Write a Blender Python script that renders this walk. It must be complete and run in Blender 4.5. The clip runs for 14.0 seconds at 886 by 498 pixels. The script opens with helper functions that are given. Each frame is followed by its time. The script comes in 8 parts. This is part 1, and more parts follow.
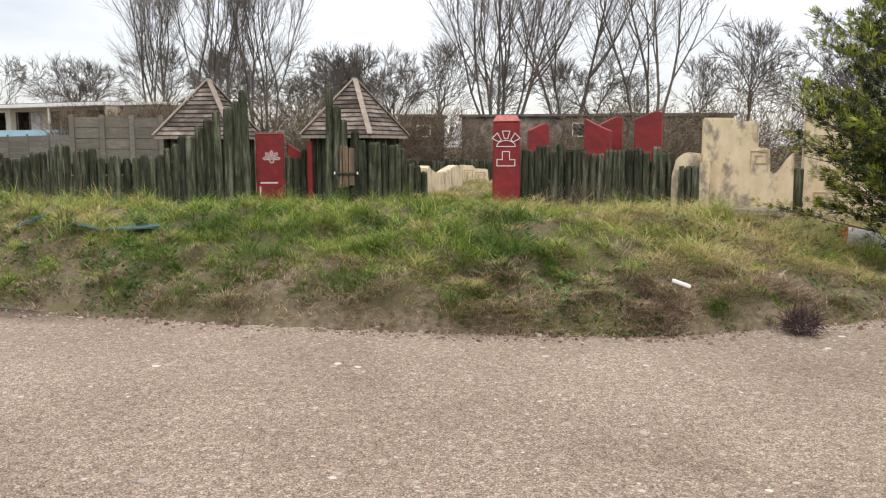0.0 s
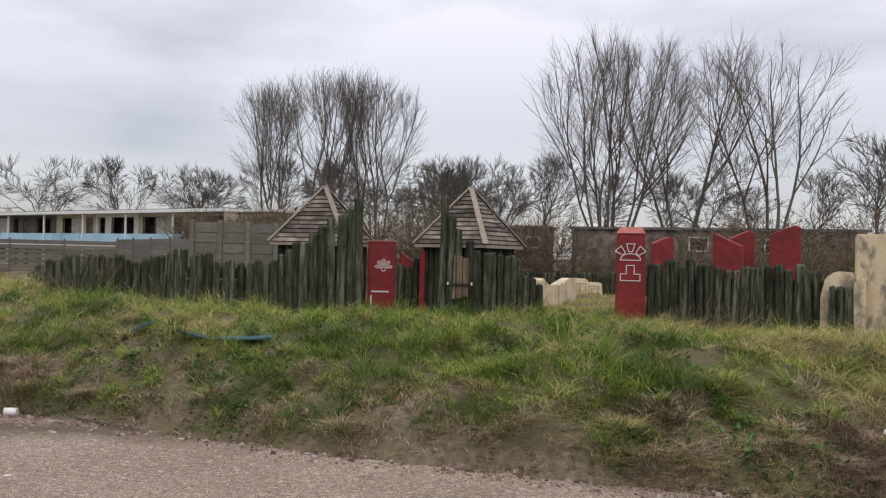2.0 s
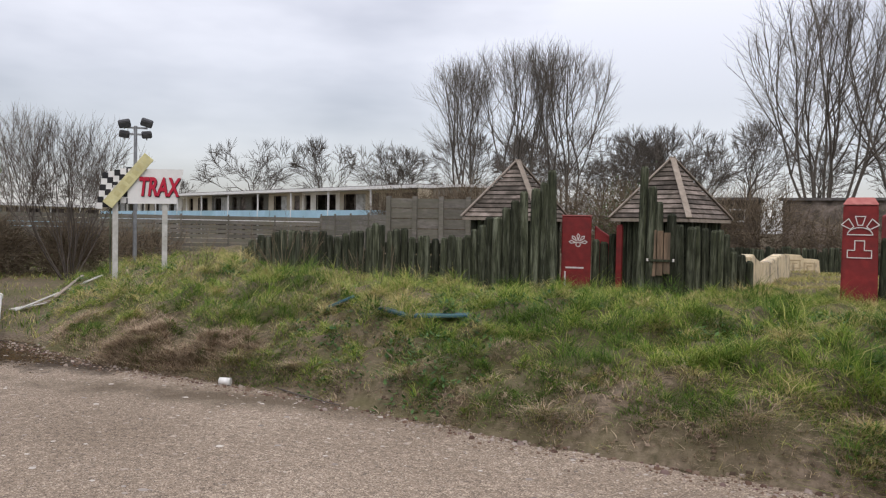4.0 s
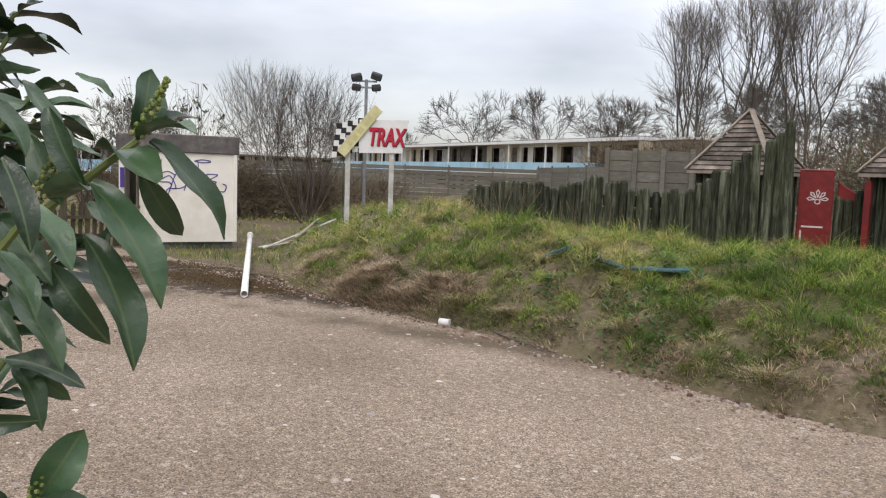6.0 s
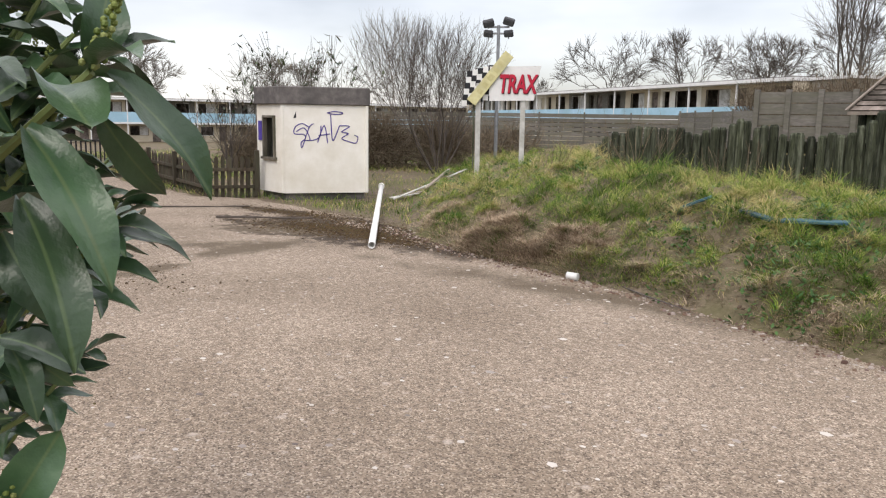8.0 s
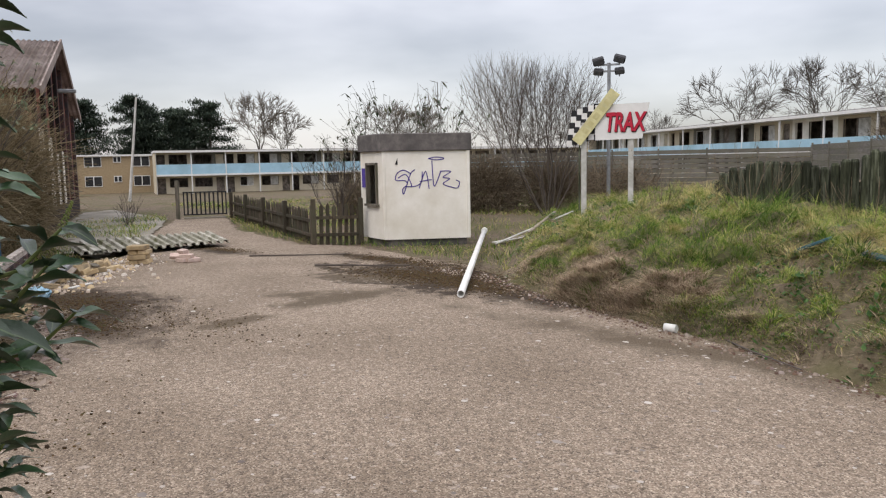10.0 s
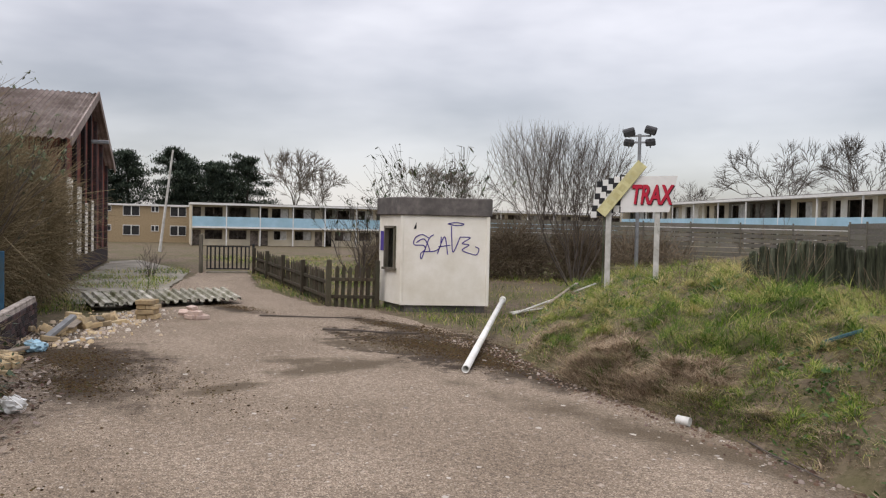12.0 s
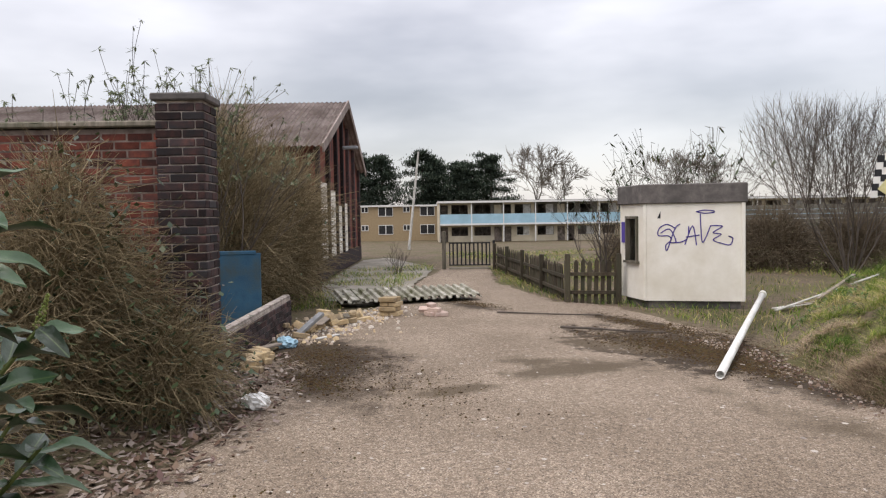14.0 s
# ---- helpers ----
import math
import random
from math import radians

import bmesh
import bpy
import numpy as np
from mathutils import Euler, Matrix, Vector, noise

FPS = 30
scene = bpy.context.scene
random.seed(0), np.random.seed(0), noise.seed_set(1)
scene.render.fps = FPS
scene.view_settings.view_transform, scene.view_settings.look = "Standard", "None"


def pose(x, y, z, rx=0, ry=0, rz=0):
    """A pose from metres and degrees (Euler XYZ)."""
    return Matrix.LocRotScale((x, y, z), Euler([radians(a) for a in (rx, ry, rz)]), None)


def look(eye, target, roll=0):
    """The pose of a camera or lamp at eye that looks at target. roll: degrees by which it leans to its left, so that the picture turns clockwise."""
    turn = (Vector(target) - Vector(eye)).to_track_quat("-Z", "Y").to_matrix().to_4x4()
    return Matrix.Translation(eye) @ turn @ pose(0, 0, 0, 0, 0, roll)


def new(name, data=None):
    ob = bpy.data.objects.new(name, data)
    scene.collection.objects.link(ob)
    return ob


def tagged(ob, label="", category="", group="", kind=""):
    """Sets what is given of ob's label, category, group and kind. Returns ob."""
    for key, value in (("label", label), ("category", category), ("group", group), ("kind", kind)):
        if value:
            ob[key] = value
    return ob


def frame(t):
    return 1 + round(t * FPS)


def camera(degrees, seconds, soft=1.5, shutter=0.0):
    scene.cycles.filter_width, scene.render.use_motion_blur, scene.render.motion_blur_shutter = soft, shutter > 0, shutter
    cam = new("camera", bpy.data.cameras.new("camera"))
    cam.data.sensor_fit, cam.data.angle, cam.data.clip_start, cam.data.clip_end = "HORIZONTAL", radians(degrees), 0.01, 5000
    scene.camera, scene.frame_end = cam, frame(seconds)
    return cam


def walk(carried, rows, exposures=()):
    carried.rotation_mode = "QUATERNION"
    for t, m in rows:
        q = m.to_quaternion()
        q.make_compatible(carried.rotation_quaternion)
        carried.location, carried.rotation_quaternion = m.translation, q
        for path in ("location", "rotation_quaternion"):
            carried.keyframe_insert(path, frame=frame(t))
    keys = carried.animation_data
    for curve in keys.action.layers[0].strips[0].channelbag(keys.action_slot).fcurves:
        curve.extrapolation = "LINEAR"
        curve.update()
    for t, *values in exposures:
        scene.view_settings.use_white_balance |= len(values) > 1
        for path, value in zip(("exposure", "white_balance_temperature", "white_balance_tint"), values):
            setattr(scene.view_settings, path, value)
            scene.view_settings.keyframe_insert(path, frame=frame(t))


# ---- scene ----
cam = camera(58.8, 14.0, soft=1.2)

PATH = [
    (0, (1.002, -2.411, 1.524), (0.945, -0.428, 1.265), -0.0),
    (0.5, (0.925, -2.306, 1.533), (1.17, -0.33, 1.354), 1.0),
    (1, (0.79, -2.07, 1.537), (1.11, -0.099, 1.435), 1.8),
    (1.5, (0.704, -1.798, 1.513), (0.778, 0.2, 1.461), 1.6),
    (2, (0.596, -1.538, 1.525), (0.283, 0.437, 1.542), 1.3),
    (2.5, (0.476, -1.271, 1.505), (-0.12, 0.638, 1.534), 0.4),
    (2.7, (0.413, -1.189, 1.509), (-0.244, 0.699, 1.547), 0.2),
    (4.8, (0.396, -1.154, 1.535), (-0.491, 0.633, 1.397), 2.1),
    (5, (0.395, -1.169, 1.529), (-0.56, 0.582, 1.383), 2.1),
    (5.5, (0.371, -1.175, 1.516), (-0.774, 0.458, 1.363), 1.8),
    (6, (0.376, -1.179, 1.491), (-0.854, 0.386, 1.3), 2.0),
    (6.5, (0.358, -1.156, 1.476), (-0.893, 0.378, 1.194), 2.3),
    (7, (0.33, -1.102, 1.477), (-0.988, 0.364, 1.145), 2.3),
    (7.5, (0.288, -1.025, 1.474), (-1.115, 0.36, 1.138), 2.0),
    (8, (0.279, -0.942, 1.481), (-1.186, 0.379, 1.155), 0.9),
    (8.5, (0.29, -0.771, 1.495), (-1.25, 0.467, 1.186), -0.2),
    (9, (0.282, -0.654, 1.491), (-1.306, 0.528, 1.207), -1.3),
    (9.2, (0.274, -0.611, 1.491), (-1.33, 0.552, 1.214), -1.5),
    (11.3, (0.117, -0.111, 1.554), (-1.604, 0.902, 1.439), 0.9),
    (11.5, (0.099, -0.068, 1.562), (-1.61, 0.966, 1.461), 1.1),
    (12, (0.066, -0.019, 1.573), (-1.654, 1.0, 1.507), 1.3),
    (12.5, (0.001, 0.002, 1.564), (-1.794, 0.882, 1.491), 0.6),
    (13, (-0.144, 0.018, 1.549), (-1.99, 0.783, 1.473), 0.0),
    (13.5, (-0.263, 0.12, 1.554), (-2.153, 0.767, 1.479), -1.4),
    (14, (-0.393, 0.287, 1.556), (-2.34, 0.736, 1.472), -0.9),
]
# seconds, stops, white balance
LOOK = [(0, 0.33, 7100, 12), (0.5, 0.42, 7050, 12), (1.0, 0.22, 7000, 12), (1.5, 0.13, 7150, 13), (2.0, -0.24, 6900, 14), (2.7, -0.22, 6900, 13), (4.8, -0.1, 6800, 13), (6.0, 0.06, 6900, 12), (7.0, 0.22, 6950, 12), (8.0, 0.28, 6950, 12),
        (9.2, 0.0, 6950, 12), (11.3, -0.08, 6850, 13), (12.0, -0.16, 7000, 13), (12.5, -0.08, 7000, 13), (14.0, 0.04, 7050, 13)]
walk(cam, [(t, look(e, a, r)) for t, e, a, r in PATH], LOOK)

# ---- light ----
SUN_DIR = Vector((0.28, -0.55, 0.79)).normalized()
world = bpy.data.worlds.new("overcast_sky")
scene.world = world
world.use_nodes = True
wn, wl = world.node_tree.nodes, world.node_tree.links
wn.clear()
w_out = wn.new("ShaderNodeOutputWorld")
w_bg = wn.new("ShaderNodeBackground")
w_sky = wn.new("ShaderNodeTexSky")
w_sky.sky_type = "NISHITA"
w_sky.sun_disc = False
w_sky.sun_elevation = math.asin(SUN_DIR.z)
w_sky.sun_rotation = math.atan2(SUN_DIR.x, SUN_DIR.y)
w_bg2 = wn.new("ShaderNodeBackground")
w_add = wn.new("ShaderNodeAddShader")
w_tc = wn.new("ShaderNodeTexCoord")
w_map = wn.new("ShaderNodeMapping")
w_map.inputs["Scale"].default_value = (1.0, 1.0, 3.2)
w_noise = wn.new("ShaderNodeTexNoise")
w_noise.inputs["Scale"].default_value = 1.7
w_noise.inputs["Detail"].default_value = 5.0
w_noise.inputs["Roughness"].default_value = 0.5
w_ramp = wn.new("ShaderNodeValToRGB")
w_ramp.color_ramp.elements[0].position = 0.39
w_ramp.color_ramp.elements[0].color = (0.45, 0.465, 0.53, 1)
w_ramp.color_ramp.elements[1].position = 0.62
w_ramp.color_ramp.elements[1].color = (0.87, 0.89, 0.97, 1)
wl.new(w_tc.outputs["Generated"], w_map.inputs["Vector"])
wl.new(w_map.outputs["Vector"], w_noise.inputs["Vector"])
wl.new(w_noise.outputs["Fac"], w_ramp.inputs["Fac"])
w_sep = wn.new("ShaderNodeSeparateXYZ")
wl.new(w_tc.outputs["Generated"], w_sep.inputs[0])
w_up = wn.new("ShaderNodeMapRange")
w_up.inputs["From Min"].default_value = 0.15
w_up.inputs["From Max"].default_value = 0.95
w_up.inputs["To Min"].default_value = 0.72
w_up.inputs["To Max"].default_value = 2.7
wl.new(w_sep.outputs["Z"], w_up.inputs["Value"])
wl.new(w_up.outputs["Result"], w_bg2.inputs["Strength"])
wl.new(w_ramp.outputs["Color"], w_bg2.inputs["Color"])
wl.new(w_sky.outputs["Color"], w_bg.inputs["Color"])
w_bg.inputs["Strength"].default_value = 0.05
wl.new(w_bg.outputs[0], w_add.inputs[0])
wl.new(w_bg2.outputs[0], w_add.inputs[1])
wl.new(w_add.outputs[0], w_out.inputs["Surface"])

sun_data = bpy.data.lights.new("sun", "SUN")
sun_data.energy = 1.0
sun_data.angle = radians(25)
sun_data.color = (1.0, 0.97, 0.92)
sun = new("sun", sun_data)
sun.matrix_world = look(SUN_DIR * 60, (0, 0, 0))


# ---- materials ----
def surface(name, c1, c2, scale=6.0, rough=0.85, bump=0.3, c3=None, s3=0.7, amount3=0.5, spec=0.3, vary=0.0, island=0.0,
            metal=0.0, fine=60.0, stretch=(1, 1, 1), edge3=0.12, coords="Object"):
    """A weathered surface: two colours in a grain, a third in larger patches, relief and differences from piece to piece."""
    m = bpy.data.materials.new(name)
    m.use_nodes = True
    n, l = m.node_tree.nodes, m.node_tree.links
    b = n["Principled BSDF"]
    tc = n.new("ShaderNodeTexCoord")
    mp = n.new("ShaderNodeMapping")
    mp.inputs["Scale"].default_value = stretch
    l.new(tc.outputs[coords], mp.inputs["Vector"])
    vec = mp.outputs["Vector"]
    if vary or island:
        info = n.new("ShaderNodeObjectInfo") if vary else n.new("ShaderNodeNewGeometry")
        rnd = info.outputs["Random"] if vary else info.outputs["Random Per Island"]
        shift = n.new("ShaderNodeVectorMath")
        shift.operation = "SCALE"
        comb = n.new("ShaderNodeCombineXYZ")
        for k in range(3):
            l.new(rnd, comb.inputs[k])
        l.new(comb.outputs[0], shift.inputs[0])
        shift.inputs["Scale"].default_value = 37.0
        addv = n.new("ShaderNodeVectorMath")
        l.new(vec, addv.inputs[0])
        l.new(shift.outputs[0], addv.inputs[1])
        vec = addv.outputs[0]

    def tex(sc, detail, ro=0.6):
        t = n.new("ShaderNodeTexNoise")
        t.inputs["Scale"].default_value = sc
        t.inputs["Detail"].default_value = detail
        t.inputs["Roughness"].default_value = ro
        l.new(vec, t.inputs["Vector"])
        return t

    def mix(fac, a, bcol):
        x = n.new("ShaderNodeMix")
        x.data_type = "RGBA"
        l.new(fac, x.inputs[0])
        for sock, v in ((x.inputs[6], a), (x.inputs[7], bcol)):
            if isinstance(v, tuple):
                sock.default_value = (*v, 1)
            else:
                l.new(v, sock)
        return x.outputs[2]

    def ramp(fac, lo, hi):
        r = n.new("ShaderNodeMapRange")
        r.inputs["From Min"].default_value = lo
        r.inputs["From Max"].default_value = hi
        l.new(fac, r.inputs["Value"])
        return r.outputs["Result"]

    grain = tex(scale, 6)
    col = mix(ramp(grain.outputs["Fac"], 0.32, 0.68), c1, c2)
    if c3 is not None:
        big = tex(s3, 5, 0.65)
        mask = ramp(big.outputs["Fac"], 0.5 + 0.35 * (0.5 - amount3) - edge3, 0.5 + 0.35 * (0.5 - amount3) + edge3)
        col = mix(mask, col, c3)
    if vary or island:
        hsv = n.new("ShaderNodeHueSaturation")
        mr = n.new("ShaderNodeMapRange")
        k = vary or island
        mr.inputs["To Min"].default_value = 1 - k
        mr.inputs["To Max"].default_value = 1 + k
        l.new(rnd, mr.inputs["Value"])
        l.new(mr.outputs["Result"], hsv.inputs["Value"])
        l.new(col, hsv.inputs["Color"])
        col = hsv.outputs["Color"]
    l.new(col, b.inputs["Base Color"])
    b.inputs["Roughness"].default_value = rough
    b.inputs["Metallic"].default_value = metal
    b.inputs["Specular IOR Level"].default_value = spec
    if bump:
        f = tex(fine, 3)
        bp = n.new("ShaderNodeBump")
        bp.inputs["Strength"].default_value = bump
        bp.inputs["Distance"].default_value = 0.01
        l.new(f.outputs["Fac"], bp.inputs["Height"])
        l.new(bp.outputs["Normal"], b.inputs["Normal"])
    return m


def leafy(name, colours, rough=0.6, spec=0.3, sheer=0.25):
    """Blades and leaves: a colour for each piece from a row of colours, with some light passing through."""
    m = bpy.data.materials.new(name)
    m.use_nodes = True
    n, l = m.node_tree.nodes, m.node_tree.links
    b = n["Principled BSDF"]
    g = n.new("ShaderNodeNewGeometry")
    r = n.new("ShaderNodeValToRGB")
    el = r.color_ramp.elements
    while len(el) < len(colours):
        el.new(0.5)
    for k, c in enumerate(colours):
        el[k].position = k / (len(colours) - 1)
        el[k].color = (*c, 1)
    l.new(g.outputs["Random Per Island"], r.inputs["Fac"])
    l.new(r.outputs["Color"], b.inputs["Base Color"])
    b.inputs["Roughness"].default_value = rough
    b.inputs["Specular IOR Level"].default_value = spec
    if sheer:
        t = n.new("ShaderNodeBsdfTranslucent")
        mx = n.new("ShaderNodeMixShader")
        mx.inputs[0].default_value = sheer
        l.new(r.outputs["Color"], t.inputs["Color"])
        l.new(b.outputs[0], mx.inputs[1])
        l.new(t.outputs[0], mx.inputs[2])
        l.new(mx.outputs[0], n["Material Output"].inputs["Surface"])
    return m


M = {}


def stony(name, colours, cell, patch, rough=0.9, bump=0.6):
    """A surface of small stones: a colour for each stone, larger darker patches, and relief."""
    m = bpy.data.materials.new(name)
    m.use_nodes = True
    n, l = m.node_tree.nodes, m.node_tree.links
    b = n["Principled BSDF"]
    tc = n.new("ShaderNodeTexCoord")
    vo = n.new("ShaderNodeTexVoronoi")
    vo.inputs["Scale"].default_value = cell
    l.new(tc.outputs["Object"], vo.inputs["Vector"])
    sp = n.new("ShaderNodeSeparateColor")
    l.new(vo.outputs["Color"], sp.inputs[0])
    r = n.new("ShaderNodeValToRGB")
    el = r.color_ramp.elements
    while len(el) < len(colours):
        el.new(0.5)
    for k, c in enumerate(colours):
        el[k].position = k / (len(colours) - 1)
        el[k].color = (*c, 1)
    l.new(sp.outputs[0], r.inputs["Fac"])
    big = n.new("ShaderNodeTexNoise")
    big.inputs["Scale"].default_value = 0.55
    big.inputs["Detail"].default_value = 6
    big.inputs["Roughness"].default_value = 0.65
    l.new(tc.outputs["Object"], big.inputs["Vector"])
    mr = n.new("ShaderNodeMapRange")
    mr.inputs["From Min"].default_value = 0.35
    mr.inputs["From Max"].default_value = 0.68
    l.new(big.outputs["Fac"], mr.inputs["Value"])
    mx = n.new("ShaderNodeMix")
    mx.data_type = "RGBA"
    mx.blend_type = "MULTIPLY"
    l.new(mr.outputs["Result"], mx.inputs[0])
    l.new(r.outputs["Color"], mx.inputs[6])
    mx.inputs[7].default_value = (*patch, 1)
    col = mx.outputs[2]
    # mottling of a hand's breadth, then worn pale blotches and small dark pits
    mid = n.new("ShaderNodeTexNoise")
    mid.inputs["Scale"].default_value = 19
    mid.inputs["Detail"].default_value = 3
    l.new(tc.outputs["Object"], mid.inputs["Vector"])
    gain = n.new("ShaderNodeMapRange")
    gain.inputs["From Min"].default_value = 0.3
    gain.inputs["From Max"].default_value = 0.7
    gain.inputs["To Min"].default_value = 0.78
    gain.inputs["To Max"].default_value = 1.24
    l.new(mid.outputs["Fac"], gain.inputs["Value"])
    hv = n.new("ShaderNodeHueSaturation")
    l.new(gain.outputs["Result"], hv.inputs["Value"])
    l.new(col, hv.inputs["Color"])
    col = hv.outputs["Color"]
    for sc, size_, colour, most in ((7.0, 0.17, (0.46, 0.40, 0.34), 0.5), (16.0, 0.17, (0.44, 0.38, 0.32), 0.42), (8.0, 0.10, (0.085, 0.068, 0.055), 0.6)):
        vs_ = n.new("ShaderNodeTexVoronoi")
        vs_.inputs["Scale"].default_value = sc
        warp = n.new("ShaderNodeVectorMath")
        warp.operation = "MULTIPLY_ADD"
        l.new(mid.outputs["Color"], warp.inputs[0])
        warp.inputs[1].default_value = (0.05, 0.05, 0.0)
        l.new(tc.outputs["Object"], warp.inputs[2])
        l.new(warp.outputs[0], vs_.inputs["Vector"])
        pick = n.new("ShaderNodeSeparateColor")
        l.new(vs_.outputs["Color"], pick.inputs[0])
        big_ = n.new("ShaderNodeMath")
        big_.operation = "MULTIPLY"
        l.new(pick.outputs[1], big_.inputs[0])
        big_.inputs[1].default_value = size_ * 1.25
        gap = n.new("ShaderNodeMath")
        gap.operation = "SUBTRACT"
        l.new(big_.outputs[0], gap.inputs[0])
        l.new(vs_.outputs["Distance"], gap.inputs[1])
        fade = n.new("ShaderNodeMapRange")
        fade.inputs["From Min"].default_value = -0.03
        fade.inputs["From Max"].default_value = 0.10
        fade.inputs["To Max"].default_value = most
        l.new(gap.outputs[0], fade.inputs["Value"])
        over = n.new("ShaderNodeMix")
        over.data_type = "RGBA"
        l.new(fade.outputs["Result"], over.inputs[0])
        l.new(col, over.inputs[6])
        over.inputs[7].default_value = (*colour, 1)
        col = over.outputs[2]
    l.new(col, b.inputs["Base Color"])
    b.inputs["Roughness"].default_value = rough
    b.inputs["Specular IOR Level"].default_value = 0.25
    bp = n.new("ShaderNodeBump")
    bp.inputs["Strength"].default_value = bump
    bp.inputs["Distance"].default_value = 0.006
    l.new(vo.outputs["Distance"], bp.inputs["Height"])
    bp.invert = True
    l.new(bp.outputs["Normal"], b.inputs["Normal"])
    return m


M["tarmac"] = stony("tarmac", [(0.10, 0.076, 0.056), (0.20, 0.154, 0.113), (0.25, 0.195, 0.146), (0.30, 0.238, 0.18), (0.47, 0.395, 0.31)], 120, (0.66, 0.64, 0.61))


def stained(m, stains):
    """Soil and damp silt lying on a surface. stains: middle x, y, half lengths, turn, colour, sharpness."""
    n, l = m.node_tree.nodes, m.node_tree.links
    b = n["Principled BSDF"]
    tc = n.new("ShaderNodeTexCoord")
    rag = n.new("ShaderNodeTexNoise")
    rag.inputs["Scale"].default_value = 2.4
    rag.inputs["Detail"].default_value = 9
    rag.inputs["Roughness"].default_value = 0.72
    l.new(tc.outputs["Object"], rag.inputs["Vector"])
    grit = n.new("ShaderNodeTexNoise")
    grit.inputs["Scale"].default_value = 70
    grit.inputs["Detail"].default_value = 3
    l.new(tc.outputs["Object"], grit.inputs["Vector"])
    for x, y, a, c, turn, colour, soft in stains:
        mp = n.new("ShaderNodeMapping")
        mp.vector_type = "TEXTURE"
        mp.inputs["Location"].default_value = (x, y, 0)
        mp.inputs["Rotation"].default_value = (0, 0, turn)
        mp.inputs["Scale"].default_value = (a, c, 1)
        l.new(tc.outputs["Object"], mp.inputs["Vector"])
        ln = n.new("ShaderNodeVectorMath")
        ln.operation = "LENGTH"
        l.new(mp.outputs["Vector"], ln.inputs[0])
        ad = n.new("ShaderNodeMath")
        ad.operation = "MULTIPLY_ADD"
        l.new(rag.outputs["Fac"], ad.inputs[0])
        ad.inputs[1].default_value = 2.6
        l.new(ln.outputs["Value"], ad.inputs[2])
        mr = n.new("ShaderNodeMapRange")
        mr.inputs["From Min"].default_value = 2.0 - soft
        mr.inputs["From Max"].default_value = 2.0 + soft
        mr.inputs["To Min"].default_value = 0.93
        mr.inputs["To Max"].default_value = 0.0
        l.new(ad.outputs[0], mr.inputs["Value"])
        rp = n.new("ShaderNodeValToRGB")
        rp.color_ramp.elements[0].position = 0.35
        rp.color_ramp.elements[0].color = (*[v * 0.5 for v in colour], 1)
        rp.color_ramp.elements[1].position = 0.68
        rp.color_ramp.elements[1].color = (*[v * 1.5 for v in colour], 1)
        l.new(grit.outputs["Fac"], rp.inputs["Fac"])
        mx = n.new("ShaderNodeMix")
        mx.data_type = "RGBA"
        src = b.inputs["Base Color"].links[0].from_socket
        l.new(mr.outputs["Result"], mx.inputs[0])
        l.new(src, mx.inputs[6])
        l.new(rp.outputs["Color"], mx.inputs[7])
        l.new(mx.outputs[2], b.inputs["Base Color"])


SOIL, SILT = (0.034, 0.022, 0.012), (0.10, 0.075, 0.048)
stained(M["tarmac"], [(-8.3, 5.15, 2.7, 1.45, 0.25, SOIL, 0.12), (-6.3, 5.0, 1.8, 0.5, 0.2, SOIL, 0.3), (-10.6, 5.4, 1.6, 0.35, 0.1, SOIL, 0.25), (-9.3, 1.0, 1.9, 0.95, 0.2, SOIL, 0.25), (-7.7, 0.8, 1.2, 0.5, 0.3, SOIL, 0.4),
                      (-13.4, 3.8, 1.2, 0.3, 0.3, SOIL, 0.3), (-7.15, 1.9, 0.26, 0.6, 0.2, SILT, 0.3), (-7.75, 3.2, 0.42, 0.8, 0.35, SILT, 0.3), (-7.75, 3.75, 0.25, 0.6, 0.5, SILT, 0.3), (-8.25, 3.1, 0.5, 0.3, 1.0, SILT, 0.3), (-8.9, 4.3, 1.0, 0.4, 0.6, SILT, 0.3),
                      (-3.4, 4.5, 3.2, 0.35, 0.12, SILT, 0.45)])
M["earth"] = surface("earth", (0.10, 0.075, 0.05), (0.20, 0.15, 0.105), 9, 0.95, 0.6, (0.10, 0.12, 0.05), 0.6, 0.5, 0.2)
M["log"] = surface("log", (0.013, 0.016, 0.010), (0.058, 0.064, 0.038), 5, 0.9, 0.7, (0.15, 0.16, 0.115), 2.0, 0.17, 0.2, vary=0.45, stretch=(6, 6, 0.7), fine=14)
M["log_end"] = surface("log_end", (0.10, 0.085, 0.06), (0.2, 0.17, 0.12), 20, 0.9, 0.4, vary=0.3)
M["old_board"] = surface("old_board", (0.13, 0.11, 0.085), (0.27, 0.235, 0.195), 5, 0.9, 0.5, (0.10, 0.10, 0.07), 1.5, 0.4, 0.2, vary=0.3, stretch=(5, 5, 0.7), fine=14)
M["bare_board"] = surface("bare_brown_board", (0.12, 0.08, 0.052), (0.23, 0.16, 0.11), 5, 0.9, 0.5, (0.09, 0.07, 0.05), 1.5, 0.4, 0.2, vary=0.3, stretch=(5, 5, 0.7), fine=14)
M["roof_board"] = surface("roof_board", (0.13, 0.103, 0.085), (0.27, 0.225, 0.195), 6, 0.9, 0.5, (0.07, 0.06, 0.048), 2, 0.5, 0.2, vary=0.4, fine=30)
M["hip_board"] = surface("hip_board", (0.19, 0.157, 0.125), (0.31, 0.262, 0.215), 8, 0.9, 0.4, vary=0.15)
